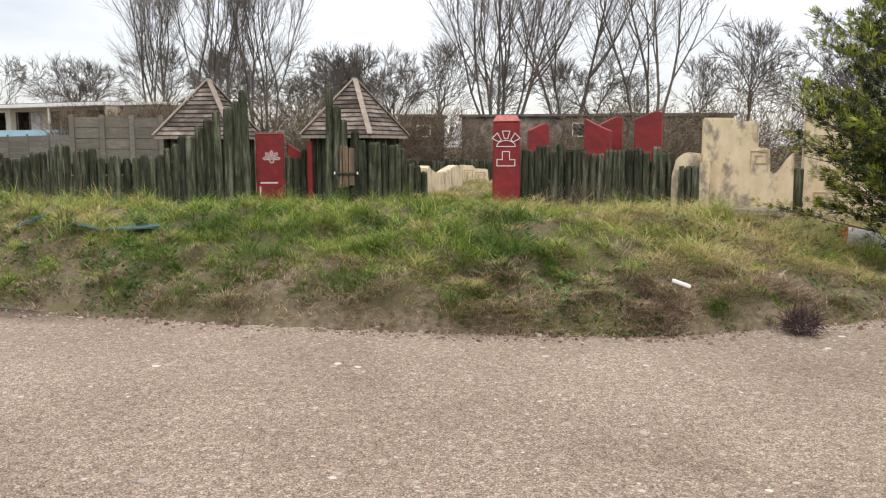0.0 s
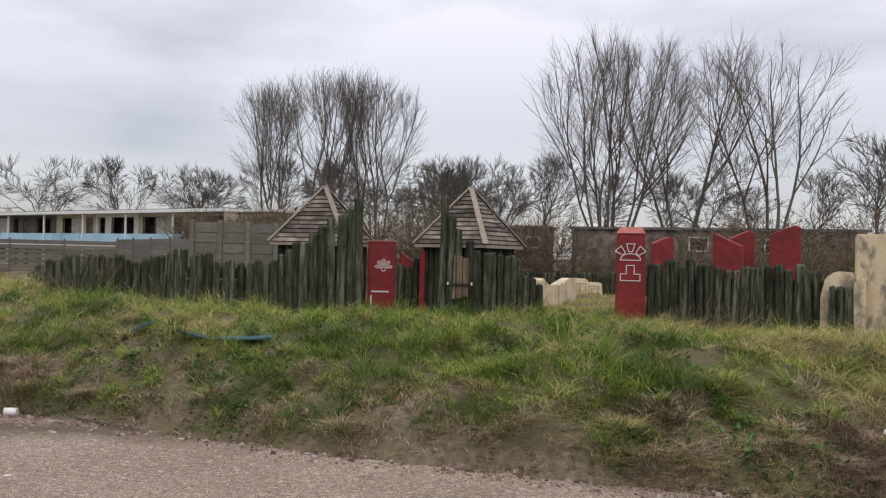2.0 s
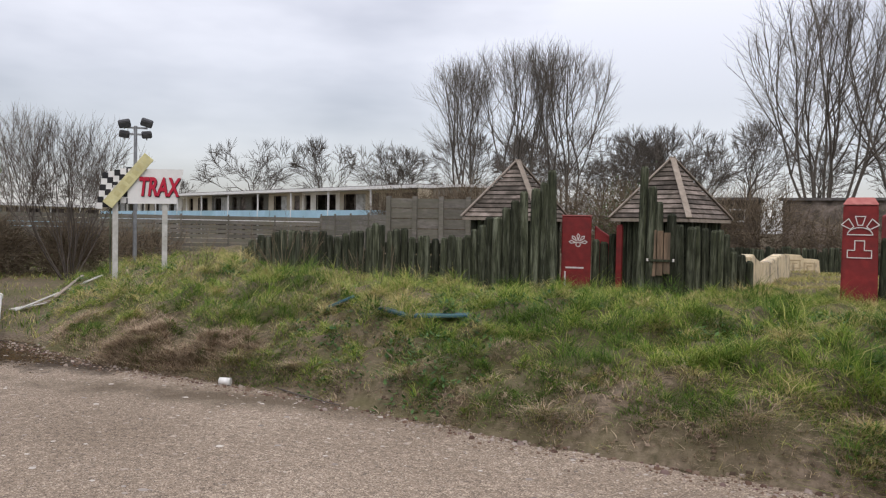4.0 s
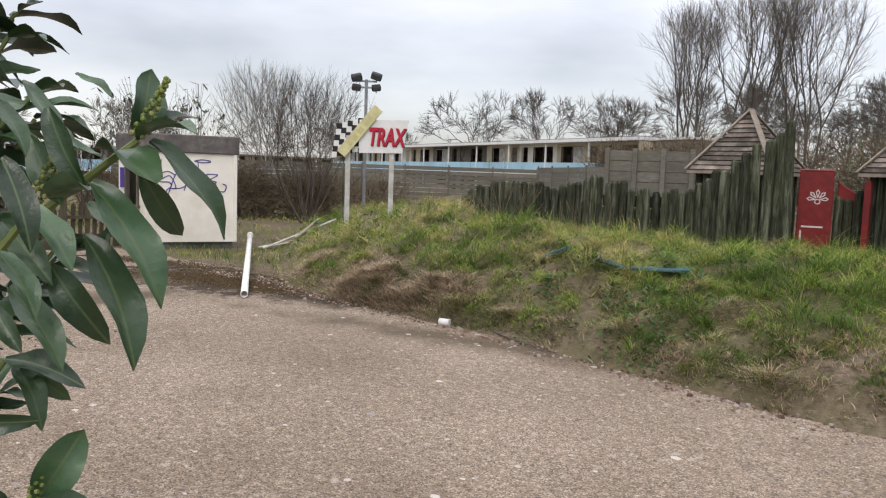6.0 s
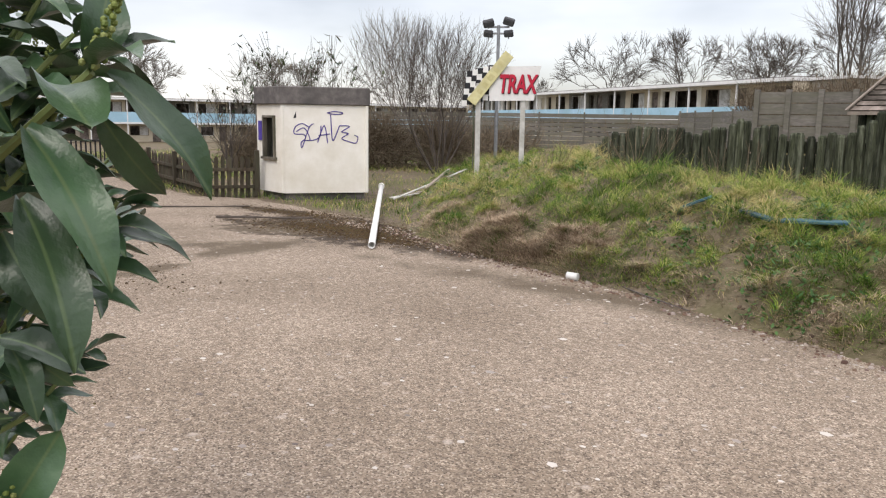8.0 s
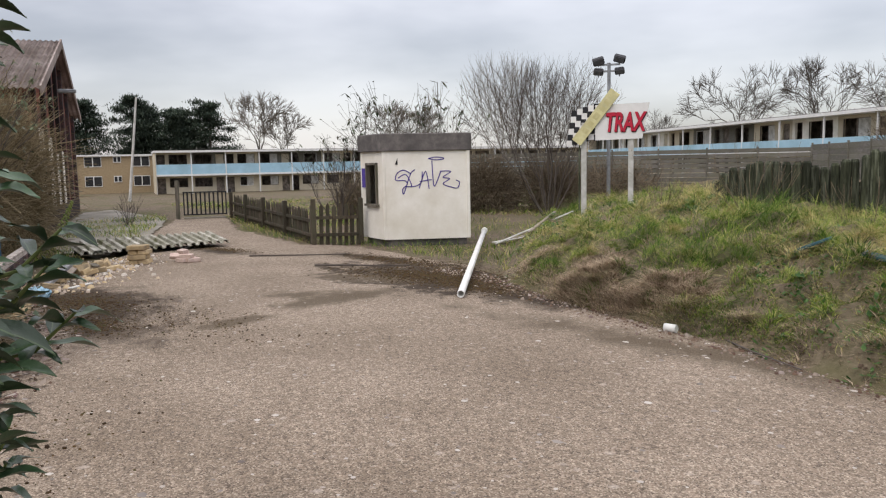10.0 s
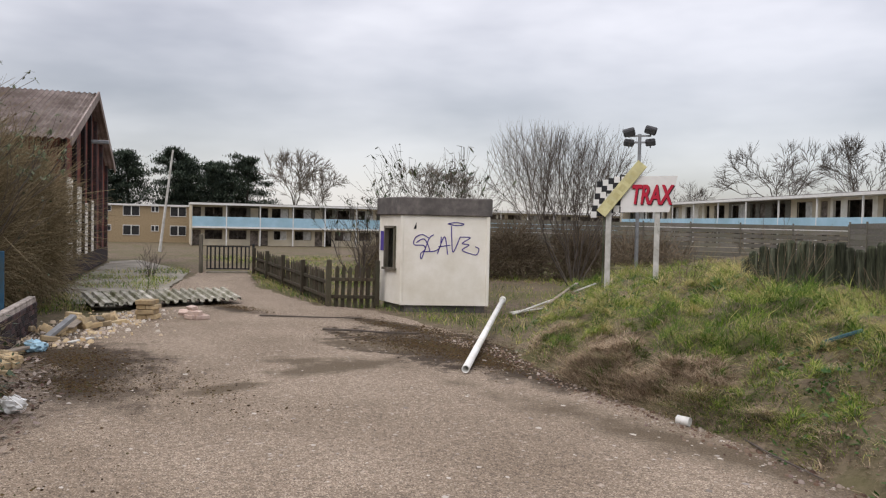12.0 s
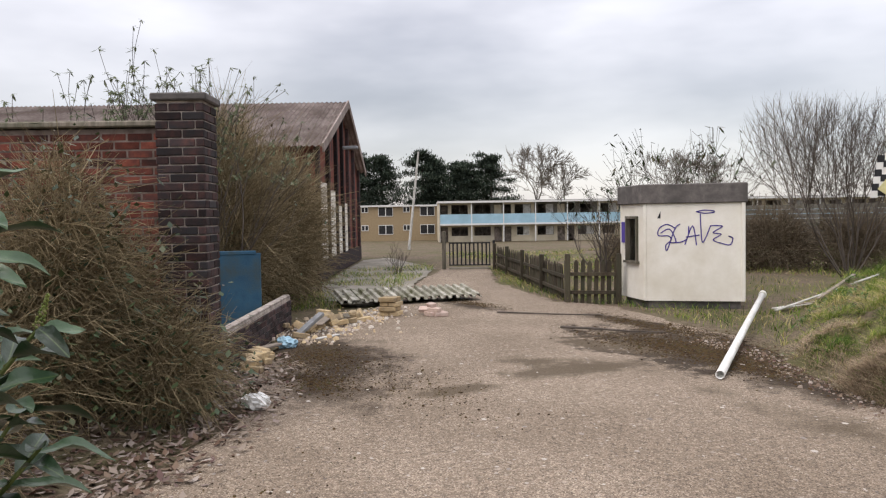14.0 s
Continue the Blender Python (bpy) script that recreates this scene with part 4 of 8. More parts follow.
# ---- sign on two posts ----
def sign():
    a, b = (-11.25, 10.15), (-10.1, 11.2)
    deg_, L = along(a, b)
    g = gz(*a)
    base = thing("track_sign", (a[0], a[1], 0), "white and chequered track sign on two posts", "sign", turn=deg_)
    for x, w in ((0.14, 0.10), (1.03, 0.10)):
        part("post", boxed((x, 0.05, 1.1), (w, 0.07, 2.2), None, 0.008), M["pale_wood"], base)
    x0, x1, z0, z1 = 0.36, 1.37, 1.85, 2.52
    panel = slab([(x0, z0), (x0, z1), (x1, z1 + 0.02), (x1 - 0.13, z0 + 0.02)], 0.03)
    pn = part("panel", panel, M["sign_white"], base, "white sign panel with slanted end")
    # lettering
    for body, dx, dy, dz, mat_ in (("TRAX", 0, -0.034, 0, "sign_red"), ("TRAX", 0.014, -0.022, -0.014, "black")):
        cu = bpy.data.curves.new("lettering", "FONT")
        cu.body = body
        cu.size = 0.52
        cu.shear = 0.18
        cu.offset = 0.016
        cu.extrude = 0.006
        tmp = new("lettering_curve", cu)
        me = bpy.data.meshes.new_from_object(tmp.evaluated_get(bpy.context.evaluated_depsgraph_get()))
        bpy.data.objects.remove(tmp)
        xs = [v.co.x for v in me.vertices]
        k = 0.76 / (max(xs) - min(xs))
        me.transform(Matrix.Translation((x0 + 0.20 + dx, dy, z0 + 0.17 + dz)) @ Matrix.Rotation(math.pi / 2, 4, "X") @ Matrix.Diagonal((k, 0.95, 1, 1)) @ Matrix.Translation((-min(xs), 0, 0)))
        me.materials.clear()
        me.materials.append(M[mat_])
        ob = new("lettering", me)
        ob.parent = pn
        tagged(ob, "red slanted lettering" if mat_ == "sign_red" else "black drop shadow of the lettering")
    # waving chequered flag
    n_, w_, h_ = 6, 0.105, 0.115
    for i in range(7):
        for j in range(6):
            x, z = -0.14 + i * w_, 1.80 + j * h_ + 0.03 * i - (0.05 if i > 4 else 0)
            wht = (i + j) % 2 == 0
            part("flag_square", boxed((x + 0.02 * j, 0.03, z), (w_, 0.02, h_)), M["sign_white" if wht else "black"], base, "white flag square" if wht else "black flag square")
    m = pose(0.37, -0.05, 2.29, 0, -52, 0)
    yb = part("board", boxed((0, 0, 0), (1.2, 0.03, 0.21), m, 0.006), M["yellow_board"], base, "faded yellow diagonal board")
    for c, s in (((-0.32, 0, 0), (0.09, 0.006, 0.11)), ((-0.16, 0, 0), (0.10, 0.006, 0.11)), ((0.02, 0, 0), (0.13, 0.006, 0.11)), ((0.20, 0, 0), (0.08, 0.006, 0.11)), ((0.35, 0, 0), (0.09, 0.006, 0.11))):
        part("faded_mark", boxed((c[0], -0.018, c[2]), s, m), M["straw_paint"], yb, "faded unreadable lettering")
    part("scrap", boxed((0.05, 0.09, 1.45), (0.03, 0.03, 1.9), None), M["log"], base, "thin dark pole behind")


sign()


# ---- floodlight mast ----
def mast():
    x, y = -16.0, 15.75
    base = thing("floodlight_mast", (x, y, gz(x, y)), "grey steel mast with four floodlights", "floodlight", turn=44)
    part("pole", rod(bmesh.new(), (0, 0, -0.1), (0, 0, 3.95), 0.055, 0.045, 12), M["grey_metal"], base)
    part("crossbar", boxed((0, 0, 3.90), (0.62, 0.05, 0.05)), M["grey_metal"], base)
    part("crossbar", boxed((0, 0, 3.72), (0.5, 0.05, 0.05)), M["grey_metal"], base)
    for sx, z, r, s in ((-1, 3.95, -14, 1.0), (1, 4.0, 16, 1.0), (-1, 3.66, 6, 0.85), (1, 3.67, -6, 0.85)):
        lampd = part("lamp_head", boxed((0, 0, 0), (0.32 * s, 0.22, 0.19 * s), pose(sx * 0.29, -0.02, z + 0.05, 25, r, 0), 0.03), M["black"], base, "black floodlight housing")
        part("lens", boxed((0, -0.115, 0), (0.26 * s, 0.01, 0.14 * s), pose(sx * 0.29, -0.02, z + 0.05, 25, r, 0)), M["dark_glass"], lampd, "dark glass front")
        part("bracket", rod(bmesh.new(), (sx * 0.29, 0.02, z - 0.1), (sx * 0.29, 0.02, z), 0.02, 0.02, 6), M["grey_metal"], base)


mast()


# ---- boundary wall of brick with a pier ----
COURSE = 0.075
BRICK = {}


def brick_mesh(w, d, h, key):
    if (round(w, 3), round(d, 3), key) not in BRICK:
        bm_ = boxed((0, 0, 0), (w, d, h), None, 0.006)
        me = bpy.data.meshes.new("brick")
        bm_.to_mesh(me)
        bm_.free()
        me.materials.append(M[key])
        BRICK[(round(w, 3), round(d, 3), key)] = me
    return BRICK[(round(w, 3), round(d, 3), key)]


def lay(parent, x0, x1, z0, z1, y, key, side_m=None, half=0.0, brick=0.215, joint=0.011, proud=0.003):
    """Bricks in stretcher bond on the face y of a wall, between x0 and x1."""
    rows = int((z1 - z0) / COURSE)
    for r in range(rows):
        z = z0 + (r + 0.5) * COURSE
        x = x0 - (brick + joint) / 2 * ((r + (1 if half else 0)) % 2)
        while x < x1 - 0.02:
            a, b = max(x, x0), min(x + brick, x1)
            if b - a > 0.03:
                ob = new("brick", brick_mesh(b - a, 0.05, COURSE - joint, key))
                ob.parent = parent
                loc_ = Matrix.Translation(((a + b) / 2, y + 0.025 - proud + random.uniform(-0.002, 0.002), z))
                ob.matrix_basis = (side_m or Matrix()) @ loc_
            x += brick + joint


PIER = (-7.62, -0.325)
PIER_TURN = 78.0


def pier():
    x, y = PIER
    base = thing("brick_pier", (x, y, 0.0), "dark weathered brick pier with a flat cap", "brick pier", turn=PIER_TURN)
    w = 0.405
    part("core", boxed((0, 0, 1.27), (w - 0.02, w - 0.02, 2.62)), M["mortar"], base, "mortar joints")
    for q in range(4):
        lay(base, -w / 2, w / 2, 0.0, 2.55, -w / 2, "brick_dark", Matrix.Rotation(q * math.pi / 2, 4, "Z"), half=q % 2)
    part("cap", boxed((0, 0, 2.60), (w + 0.07, w + 0.07, 0.065), None, 0.012), M["felt"], base, "flat dark capstone")


pier()


def boundary_wall():
    base = thing("brick_boundary_wall", (PIER[0], PIER[1], 0.0), "old red brick boundary wall with a worn coping", "brick wall", turn=PIER_TURN, kind="structure")
    L = 6.0
    part("core", boxed((-0.24 - L / 2, 0.12, 1.19), (L, 0.2, 2.34)), M["mortar_dark"], base, "mortar joints")
    lay(base, -2.55, -0.205, 0.6, 2.36, 0.02, "brick", joint=0.010)
    lower = bmesh.new()
    for r in range(31):
        z = (r + 0.5) * COURSE
        xx = -0.24 - L + (0.11 if r % 2 else 0)
        while xx < -0.25:
            b = min(xx + 0.215, -0.24)
            if b - xx > 0.03 and not (xx > -2.6 and z > 0.6):
                box(lower, ((xx + b) / 2, 0.035, z), (b - xx, 0.05, COURSE - 0.01))
            xx += 0.225
    tagged(part("brickwork", lower, M["brick"], base), kind="stuff")
    part("coping", boxed((-0.24 - L / 2, 0.12, 2.40), (L, 0.3, 0.055), None, 0.012), M["old_board"], base, "worn pale coping")


boundary_wall()


def dwarf_wall():
    a, b = (-8.6, -0.12), (-12.0, 0.62)
    deg_, L = along(a, b)
    base = thing("dwarf_wall", (a[0], a[1], 0.0), "broken low brick wall with a pale mortar top", "brick wall", turn=deg_)
    part("core", boxed((L / 2, 0, 0.2), (L, 0.1, 0.44)), M["mortar"], base, "mortar joints")
    lay(base, 0, L, 0.0, 0.43, -0.065, "brick_dark")
    part("bedding", boxed((L / 2, 0, 0.435), (L, 0.09, 0.03), None, 0.008), M["mortar"], base, "pale ragged mortar bed")


dwarf_wall()


def blue_panel():
    a, b = (-11.15, -0.5), (-11.15, 0.12)
    deg_, L = along(a, b)
    base = thing("blue_door_panel", (a[0], a[1], 0.0), "blue painted boarded panel behind the dwarf wall", "door", turn=deg_)
    part("panel", boxed((L / 2, 0, 0.55), (L + 0.3, 0.05, 1.1), None, 0.006), M["blue_board"], base)
    part("rail", boxed((L / 2, 0.0, 1.11), (L + 0.18, 0.07, 0.05), None, 0.006), M["blue_board"], base)


blue_panel()


# ---- brick hall with the sheeted roof ----
def hall():
    c = (-19.18, 1.52)
    far = (-29.64, 3.82)
    deg_, L = along(c, far)
    base = thing("brick_hall", (c[0], c[1], 0.0), "derelict brick hall with stained corrugated roof and white panels", "building", turn=deg_)
    eave, ridge = 3.27, 4.97
    D = 22.0
    half = L / 2
    # x runs along the gable, y away from the path is -D .. 0 on the far side of the wall
    gable = slab([(0, 0), (0, eave), (half, ridge), (L, eave), (L, 0)], 0.3)
    bmesh.ops.translate(gable, vec=(0, 0.15, 0), verts=gable.verts)
    part("gable_wall", gable, M["brick"], base)
    side = boxed((0.15, D / 2 + 0.305, eave / 2), (0.3, D, eave))
    part("side_wall", side, M["brick"], base)
    part("side_wall", boxed((L - 0.15, D / 2 + 0.305, eave / 2), (0.3, D, eave)), M["brick"], base)
    part("back_wall", boxed((half, D + 0.46, eave / 2), (L, 0.3, eave)), M["brick"], base)
    part("plinth", boxed((half, -0.04, 0.25), (L, 0.1, 0.5), None, 0.01), M["brick_dark"], base, "dark plinth")
    slope = math.hypot(half, ridge - eave) + 0.35
    ang = math.atan2(ridge - eave, half)
    for sgn in (0, 1):
        n_ = 330
        bm_ = bmesh.new()
        rows_ = []
        for k in range(n_ + 1):
            y = -0.25 + k * (D + 0.6) / n_
            z = 0.024 * (1 if k % 2 else -1)
            rows_.append([bm_.verts.new((-slope, y, z)), bm_.verts.new((0.02, y, z))])
        for a, b in zip(rows_[:-1], rows_[1:]):
            bm_.faces.new((a[0], a[1], b[1], b[0]))
        bmesh.ops.solidify(bm_, geom=list(bm_.faces), thickness=0.02)
        m = Matrix.Translation((half, 0, ridge + 0.06)) @ Matrix.Rotation(math.pi * sgn, 4, "Z") @ Matrix.Rotation(-ang, 4, "Y")
        if sgn:
            m = m @ Matrix.Translation((0, -D - 0.1, 0))
        bmesh.ops.transform(bm_, matrix=m, verts=bm_.verts)
        part("roof_sheet", bm_, M["roof_sheet"], base, "stained corrugated roof sheets")
        bv = boxed((-slope / 2, -0.28 if not sgn else 0.28, -0.05), (slope, 0.04, 0.22))
        bmesh.ops.transform(bv, matrix=Matrix.Translation((half, 0, ridge + 0.06)) @ Matrix.Rotation(math.pi * sgn, 4, "Z") @ Matrix.Rotation(-ang, 4, "Y"), verts=bv.verts)
        part("bargeboard", bv, M["roof_sheet"], base, "weathered bargeboard")
    # timber posts and white infill panels between them
    for k, t in enumerate((0.03, 0.2, 0.36, 0.5, 0.64, 0.8, 0.97)):
        x = L * t
        h = eave + (ridge - eave) * (1 - abs(2 * t - 1)) - 0.1
        part("post", boxed((x, -0.04, 0.5 + (h - 0.5) / 2), (0.22, 0.12, h - 0.5), None, 0.01), M["brick_dark"], base)
    for k, (t0, t1, z1) in enumerate(((0.045, 0.185, 2.45), (0.215, 0.345, 2.3), (0.375, 0.485, 1.9), (0.515, 0.625, 2.0))):
        part("panel", boxed((L * (t0 + t1) / 2, -0.02, 0.5 + (z1 - 0.5) / 2), (L * (t1 - t0), 0.04, z1 - 0.5), None, 0.006), M["white_wall"], base, "peeling white infill panel")
    part("lamp", boxed((half * 0.75, -0.45, 3.55), (0.12, 0.45, 0.1), None, 0.02), M["grey_metal"], base, "small grey wall lamp")


hall()


# ---- chalet blocks ----
def chalet_block(name, origin, turn, length, bay, ground_z, floor_z, rail_z, roof_z, label, seed, lower=True):
    """Two storeys with a balcony of pale blue panels; x runs along the front, -y faces out."""
    rnd = random.Random(seed)
    base = thing(name, (origin[0], origin[1], ground_z), label, "building", "chalet blocks", turn=turn)
    F, Rl, Rf = floor_z - ground_z, rail_z - ground_z, roof_z - ground_z
    D = 7.0
    n_ = int(length / bay)
    part("roof", boxed((length / 2, D / 2 - 0.6, Rf - 0.11), (length + 0.4, D + 1.4, 0.22)), M["white_trim"], base, "flat white-edged roof")
    part("roof_deck", boxed((length / 2, D / 2 - 0.6, Rf + 0.02), (length + 0.3, D + 1.3, 0.04)), M["felt"], base)
    part("end_wall", boxed((-0.06, D / 2 - 0.6, Rf / 2 - 0.12), (0.12, D + 1.2, Rf - 0.24)), M["cream_wall"], base)
    part("end_wall", boxed((length + 0.06, D / 2 - 0.6, Rf / 2 - 0.12), (0.12, D + 1.2, Rf - 0.24)), M["cream_wall"], base)
    part("back_wall", boxed((length / 2, D, Rf / 2 - 0.12), (length, 0.2, Rf - 0.24)), M["cream_wall"], base)
    part("balcony_floor", boxed((length / 2, -0.5, F - 0.1), (length, 1.3, 0.2)), M["white_trim"], base)
    for s in range(2 if lower else 1):
        z0, z1 = ((F, Rf - 0.22), (0.0, F - 0.2))[s]
        for k in range(n_):
            x0 = k * bay
            wide = rnd.random() < 0.6
            ww, dw = (bay * 0.52, 0.9) if wide else (bay * 0.40, 0.9)
            wx = x0 + bay * (0.36 if k % 2 else 0.64)
            dx = x0 + bay * (0.85 if k % 2 else 0.15)
            zs = z0 + 0.7
            zt = z1 - 0.22
            bm_ = bmesh.new()
            spans = sorted([(wx - ww / 2, wx + ww / 2, zs), (dx - dw / 2, dx + dw / 2, z0 + 0.03)])
            cur = x0
            for a, b, sill in spans:
                if a > cur:
                    box(bm_, ((cur + a) / 2, 0.1, (z0 + z1) / 2), (a - cur, 0.2, z1 - z0))
                box(bm_, ((a + b) / 2, 0.1, (zt + z1) / 2), (b - a, 0.2, z1 - zt))
                if sill > z0 + 0.1:
                    box(bm_, ((a + b) / 2, 0.1, (z0 + sill) / 2), (b - a, 0.2, sill - z0))
                cur = b
            box(bm_, ((cur + x0 + bay) / 2, 0.1, (z0 + z1) / 2), (x0 + bay - cur, 0.2, z1 - z0))
            part("wall", bm_, M[("cream_wall", "cream_wall", "grey_plank", "white_wall")[rnd.randrange(4)]] if not s else M["cream_wall"], base)
            fr = bmesh.new()
            a, b = wx - ww / 2, wx + ww / 2
            for c in np.linspace(a, b, 3 if wide else 2):
                box(fr, (c, 0.06, (zs + zt) / 2), (0.07, 0.06, zt - zs))
            box(fr, (wx, 0.06, zs), (ww, 0.06, 0.07))
            box(fr, (wx, 0.06, zt), (ww, 0.06, 0.07))
            wnd = part("window", fr, M["white_trim"] if rnd.random() < 0.5 else M["roof_board"], base, "bare window frame, glass missing")
            if rnd.random() < 0.3:
                part("board", boxed((wx + ww * 0.25, 0.1, (zs + zt) / 2), (ww * 0.45, 0.02, zt - zs)), M["pale_wood"], wnd, "pale board in the window")
            if rnd.random() < 0.5:
                part("door", boxed((dx, 0.12, (z0 + zt) / 2), (dw, 0.05, zt - z0 - 0.06)), M["roof_board"] if rnd.random() < 0.5 else M["cream_wall"], base, "flat door")
        part("room_wall", boxed((length / 2, 3.2, (z0 + z1) / 2), (length, 0.1, z1 - z0)), M["roof_board"], base, "gloomy inner wall")
    for k in range(n_ + 1):
        x = k * bay
        part("balcony_post", boxed((x, -1.05, Rf / 2 - 0.11), (0.11, 0.11, Rf - 0.22)), M["white_trim"], base)
        if k < n_:
            part("balcony_panel", boxed((x + bay / 2, -1.08, (F + Rl) / 2 - 0.06), (bay - 0.12, 0.04, Rl - F + 0.12)), M["pale_blue"], base, "pale blue balcony panel")
    return base


u = along((-91.0, 20.8), (-79.0, 79.8))
chalet_block("chalet_block", (-91.0, 20.8), u[0], 60.0, 3.75, -1.55, 0.62, 1.72, 3.25, "two-storey cream chalet block with pale blue balconies", 4)
u = along((-55.5, 63.0), (-30.5, 51.9))
chalet_block("chalet_block", (-73.8, 71.2), u[0], 57.75, 5.25, -0.6, 1.75, 2.6, 4.3, "two-storey chalet block with a pale blue balcony behind a fence", 9)


def plain_annexe():
    u_ = along((-55.5, 63.0), (-30.5, 51.9))
    base = thing("flat_roofed_annexe", (-20.85, 47.62, -0.6), "grey flat-roofed annexe at the end of the chalets", "building", turn=u_[0])
    part("wall", boxed((1.7, 3, 2.35), (3.2, 6, 4.7)), M["concrete"], base)
    part("roof", boxed((1.75, 3, 4.78), (3.4, 6.3, 0.16)), M["white_trim"], base)


plain_annexe()


def brick_flats():
    base = thing("yellow_brick_block", (-104.0, 4.0, -1.7), "two-storey yellow brick block with white windows", "building", turn=78)
    L, h = 22.0, 4.55
    part("wall", boxed((L / 2, 3, h / 2), (L, 6, h)), M["yellow_brick"], base)
    part("roof", boxed((L / 2, 3, h + 0.1), (L + 0.5, 6.6, 0.2)), M["white_trim"], base)
    for s in range(2):
        for k in range(8):
            x = 1.5 + k * 2.7
            w, hh = (1.9, 1.25) if k % 2 == 0 else (0.9, 0.75)
            z = 0.95 + s * 2.35 + (0.5 if k % 2 else 0)
            wnd = part("window", boxed((x, -0.03, z + hh / 2), (w, 0.06, hh)), M["white_trim"], base, "white framed window")
            for j in range(2):
                part("pane", boxed((x + (j - 0.5) * w / 2, -0.065, z + hh / 2), (w / 2 - 0.12, 0.02, hh - 0.16)), M["dark"], wnd)
    part("panel", boxed((3.5, -0.05, 3.0), (4, 0.06, 0.9)), M["pale_blue"], base, "pale blue panel")


brick_flats()


# ---- long grey fence before the chalets ----
def board_fence(a, b, height, bays, boards, label, post=0.12, base_z=None):
    deg_, L = along(a, b)
    g = gz(*a) if base_z is None else base_z
    base = thing("board_fence", (a[0], a[1], g), label, "fence", "grey fences", turn=deg_)
    w = L / bays
    hb = height / boards
    for k in range(bays):
        for j in range(boards):
            part("plank", boxed((w * (k + 0.5), random.uniform(-0.01, 0.01), hb * (j + 0.5)), (w - 0.01, 0.04, hb - 0.03)), M["grey_plank"], base)
    for k in range(bays + 1):
        part("post", boxed((w * k, -0.03, height / 2 + 0.02), (post, post, height + 0.08), None, 0.01), M["grey_plank"], base)


board_fence((-37.0, 19.5), (-15.8, 33.2), 1.88, 12, 9, "long weathered grey board fence", 0.07, base_z=-0.05)
board_fence((-12.1, 23.7), (-6.6, 25.0), 2.5, 6, 7, "tall grey concrete panel fence with posts", 0.16, base_z=0.0)
board_fence((-19.0, 30.5), (-12.1, 23.82), 1.98, 4, 9, "weathered grey board fence running back", 0.07, base_z=-0.05)


# ---- grass on the bank ----
rg = np.random.default_rng(11)


def noise2(x, y, f, seed):
    """Smooth value noise between 0 and 1."""
    r_ = np.random.default_rng(seed).random((64, 64))
    u_, v_ = x * f + 200, y * f + 200
    i, j = np.floor(u_).astype(int), np.floor(v_).astype(int)
    a, b = u_ - i, v_ - j
    a, b = a * a * (3 - 2 * a), b * b * (3 - 2 * b)
    g = lambda p, q: r_[p % 64, q % 64]
    return (g(i, j) * (1 - a) + g(i + 1, j) * a) * (1 - b) + (g(i, j + 1) * (1 - a) + g(i + 1, j + 1) * a) * b


def blades(x, y, h, w, lean, az, lift):
    """Bent tapering blades, as vertices and faces."""
    n_ = len(x)
    z = ground_height(x, y) - 0.01 + lift
    dx, dy = np.cos(az), np.sin(az)
    px, py = -np.sin(az + rg.normal(0, 0.6, n_)), np.cos(az + rg.normal(0, 0.6, n_))
    P_ = np.zeros((n_, 4, 3))
    for k, (t, ww) in enumerate(((0, 0), (0.4, 1), (1.0, 0), (0.4, -1))):
        bend = lean * t * t * h
        P_[:, k, 0] = x + dx * bend + px * ww * w / 2
        P_[:, k, 1] = y + dy * bend + py * ww * w / 2
        P_[:, k, 2] = z + h * t * np.sqrt(np.clip(1 - (0.45 * np.minimum(lean, 1.6) * t) ** 2, 0.15, 1))
    base = np.arange(n_)[:, None] * 4
    return P_.reshape(-1, 3), base + np.array([[0, 1, 3]]), base + np.array([[1, 2, 3]])


def scatter(n_, x0, x1, y0, y1):
    x, y = rg.uniform(x0, x1, n_), rg.uniform(y0, y1, n_)
    s = bank_distance(x, y)
    d = np.hypot(x - 0.2, y + 0.8)
    keep = (s > 0.02) & (rg.random(n_) < np.clip((7.5 / d) ** 1.3, 0, 1))
    # the trodden way by the ruins stays bare
    keep &= ~((np.abs(x - 6.6) < 1.6) & (np.abs(y - 12.2) < 1.2) & (rg.random(n_) < 0.85))
    keep &= ~((np.abs(x - 6.1) < 0.75) & (np.abs(y - 7.3) < 0.55) & (rg.random(n_) < 0.8))
    return x[keep], y[keep], s[keep]


sets = {"grass": [], "straw": [], "dead": [], "deep": []}


def sort_blades(x, y, s, h, w, lean, az, u_=None, lift=None):
    """Green, dark green, straw or dead, in patches; u_ shifts the choice for each blade or tuft."""
    if u_ is None:
        u_ = rg.random(len(x))
    if lift is None:
        lift = np.zeros(len(x))
    dry = noise2(x, y, 0.55, 3) * 0.5 + noise2(x, y, 2.3, 4) * 0.5 + 0.10 * smooth(9, 13, s) + 0.22 * smooth(-0.5, 2.8, x)
    foot = noise2(x, y, 1.2, 8) * 0.7 + 0.34 * np.exp(-s / 0.28) - 0.24 * smooth(0.5, 2.6, s)
    dead = foot + (u_ - 0.5) * 0.7 > 0.68
    straw = ~dead & (dry + (u_ - 0.5) * 0.75 > 0.66)
    deep = ~dead & ~straw & (noise2(x, y, 1.9, 15) + (0.5 - u_) * 0.8 < 0.56)
    for key, m_ in (("dead", dead), ("straw", straw), ("deep", deep), ("grass", ~dead & ~straw & ~deep)):
        k = 0.8 if key == "dead" else 1.0
        sets[key].append((x[m_], y[m_], h[m_] * k, w[m_] * (0.7 if key == "dead" else 1), lean[m_] * (1.6 if key in ("straw", "dead") else 1), az[m_], lift[m_]))


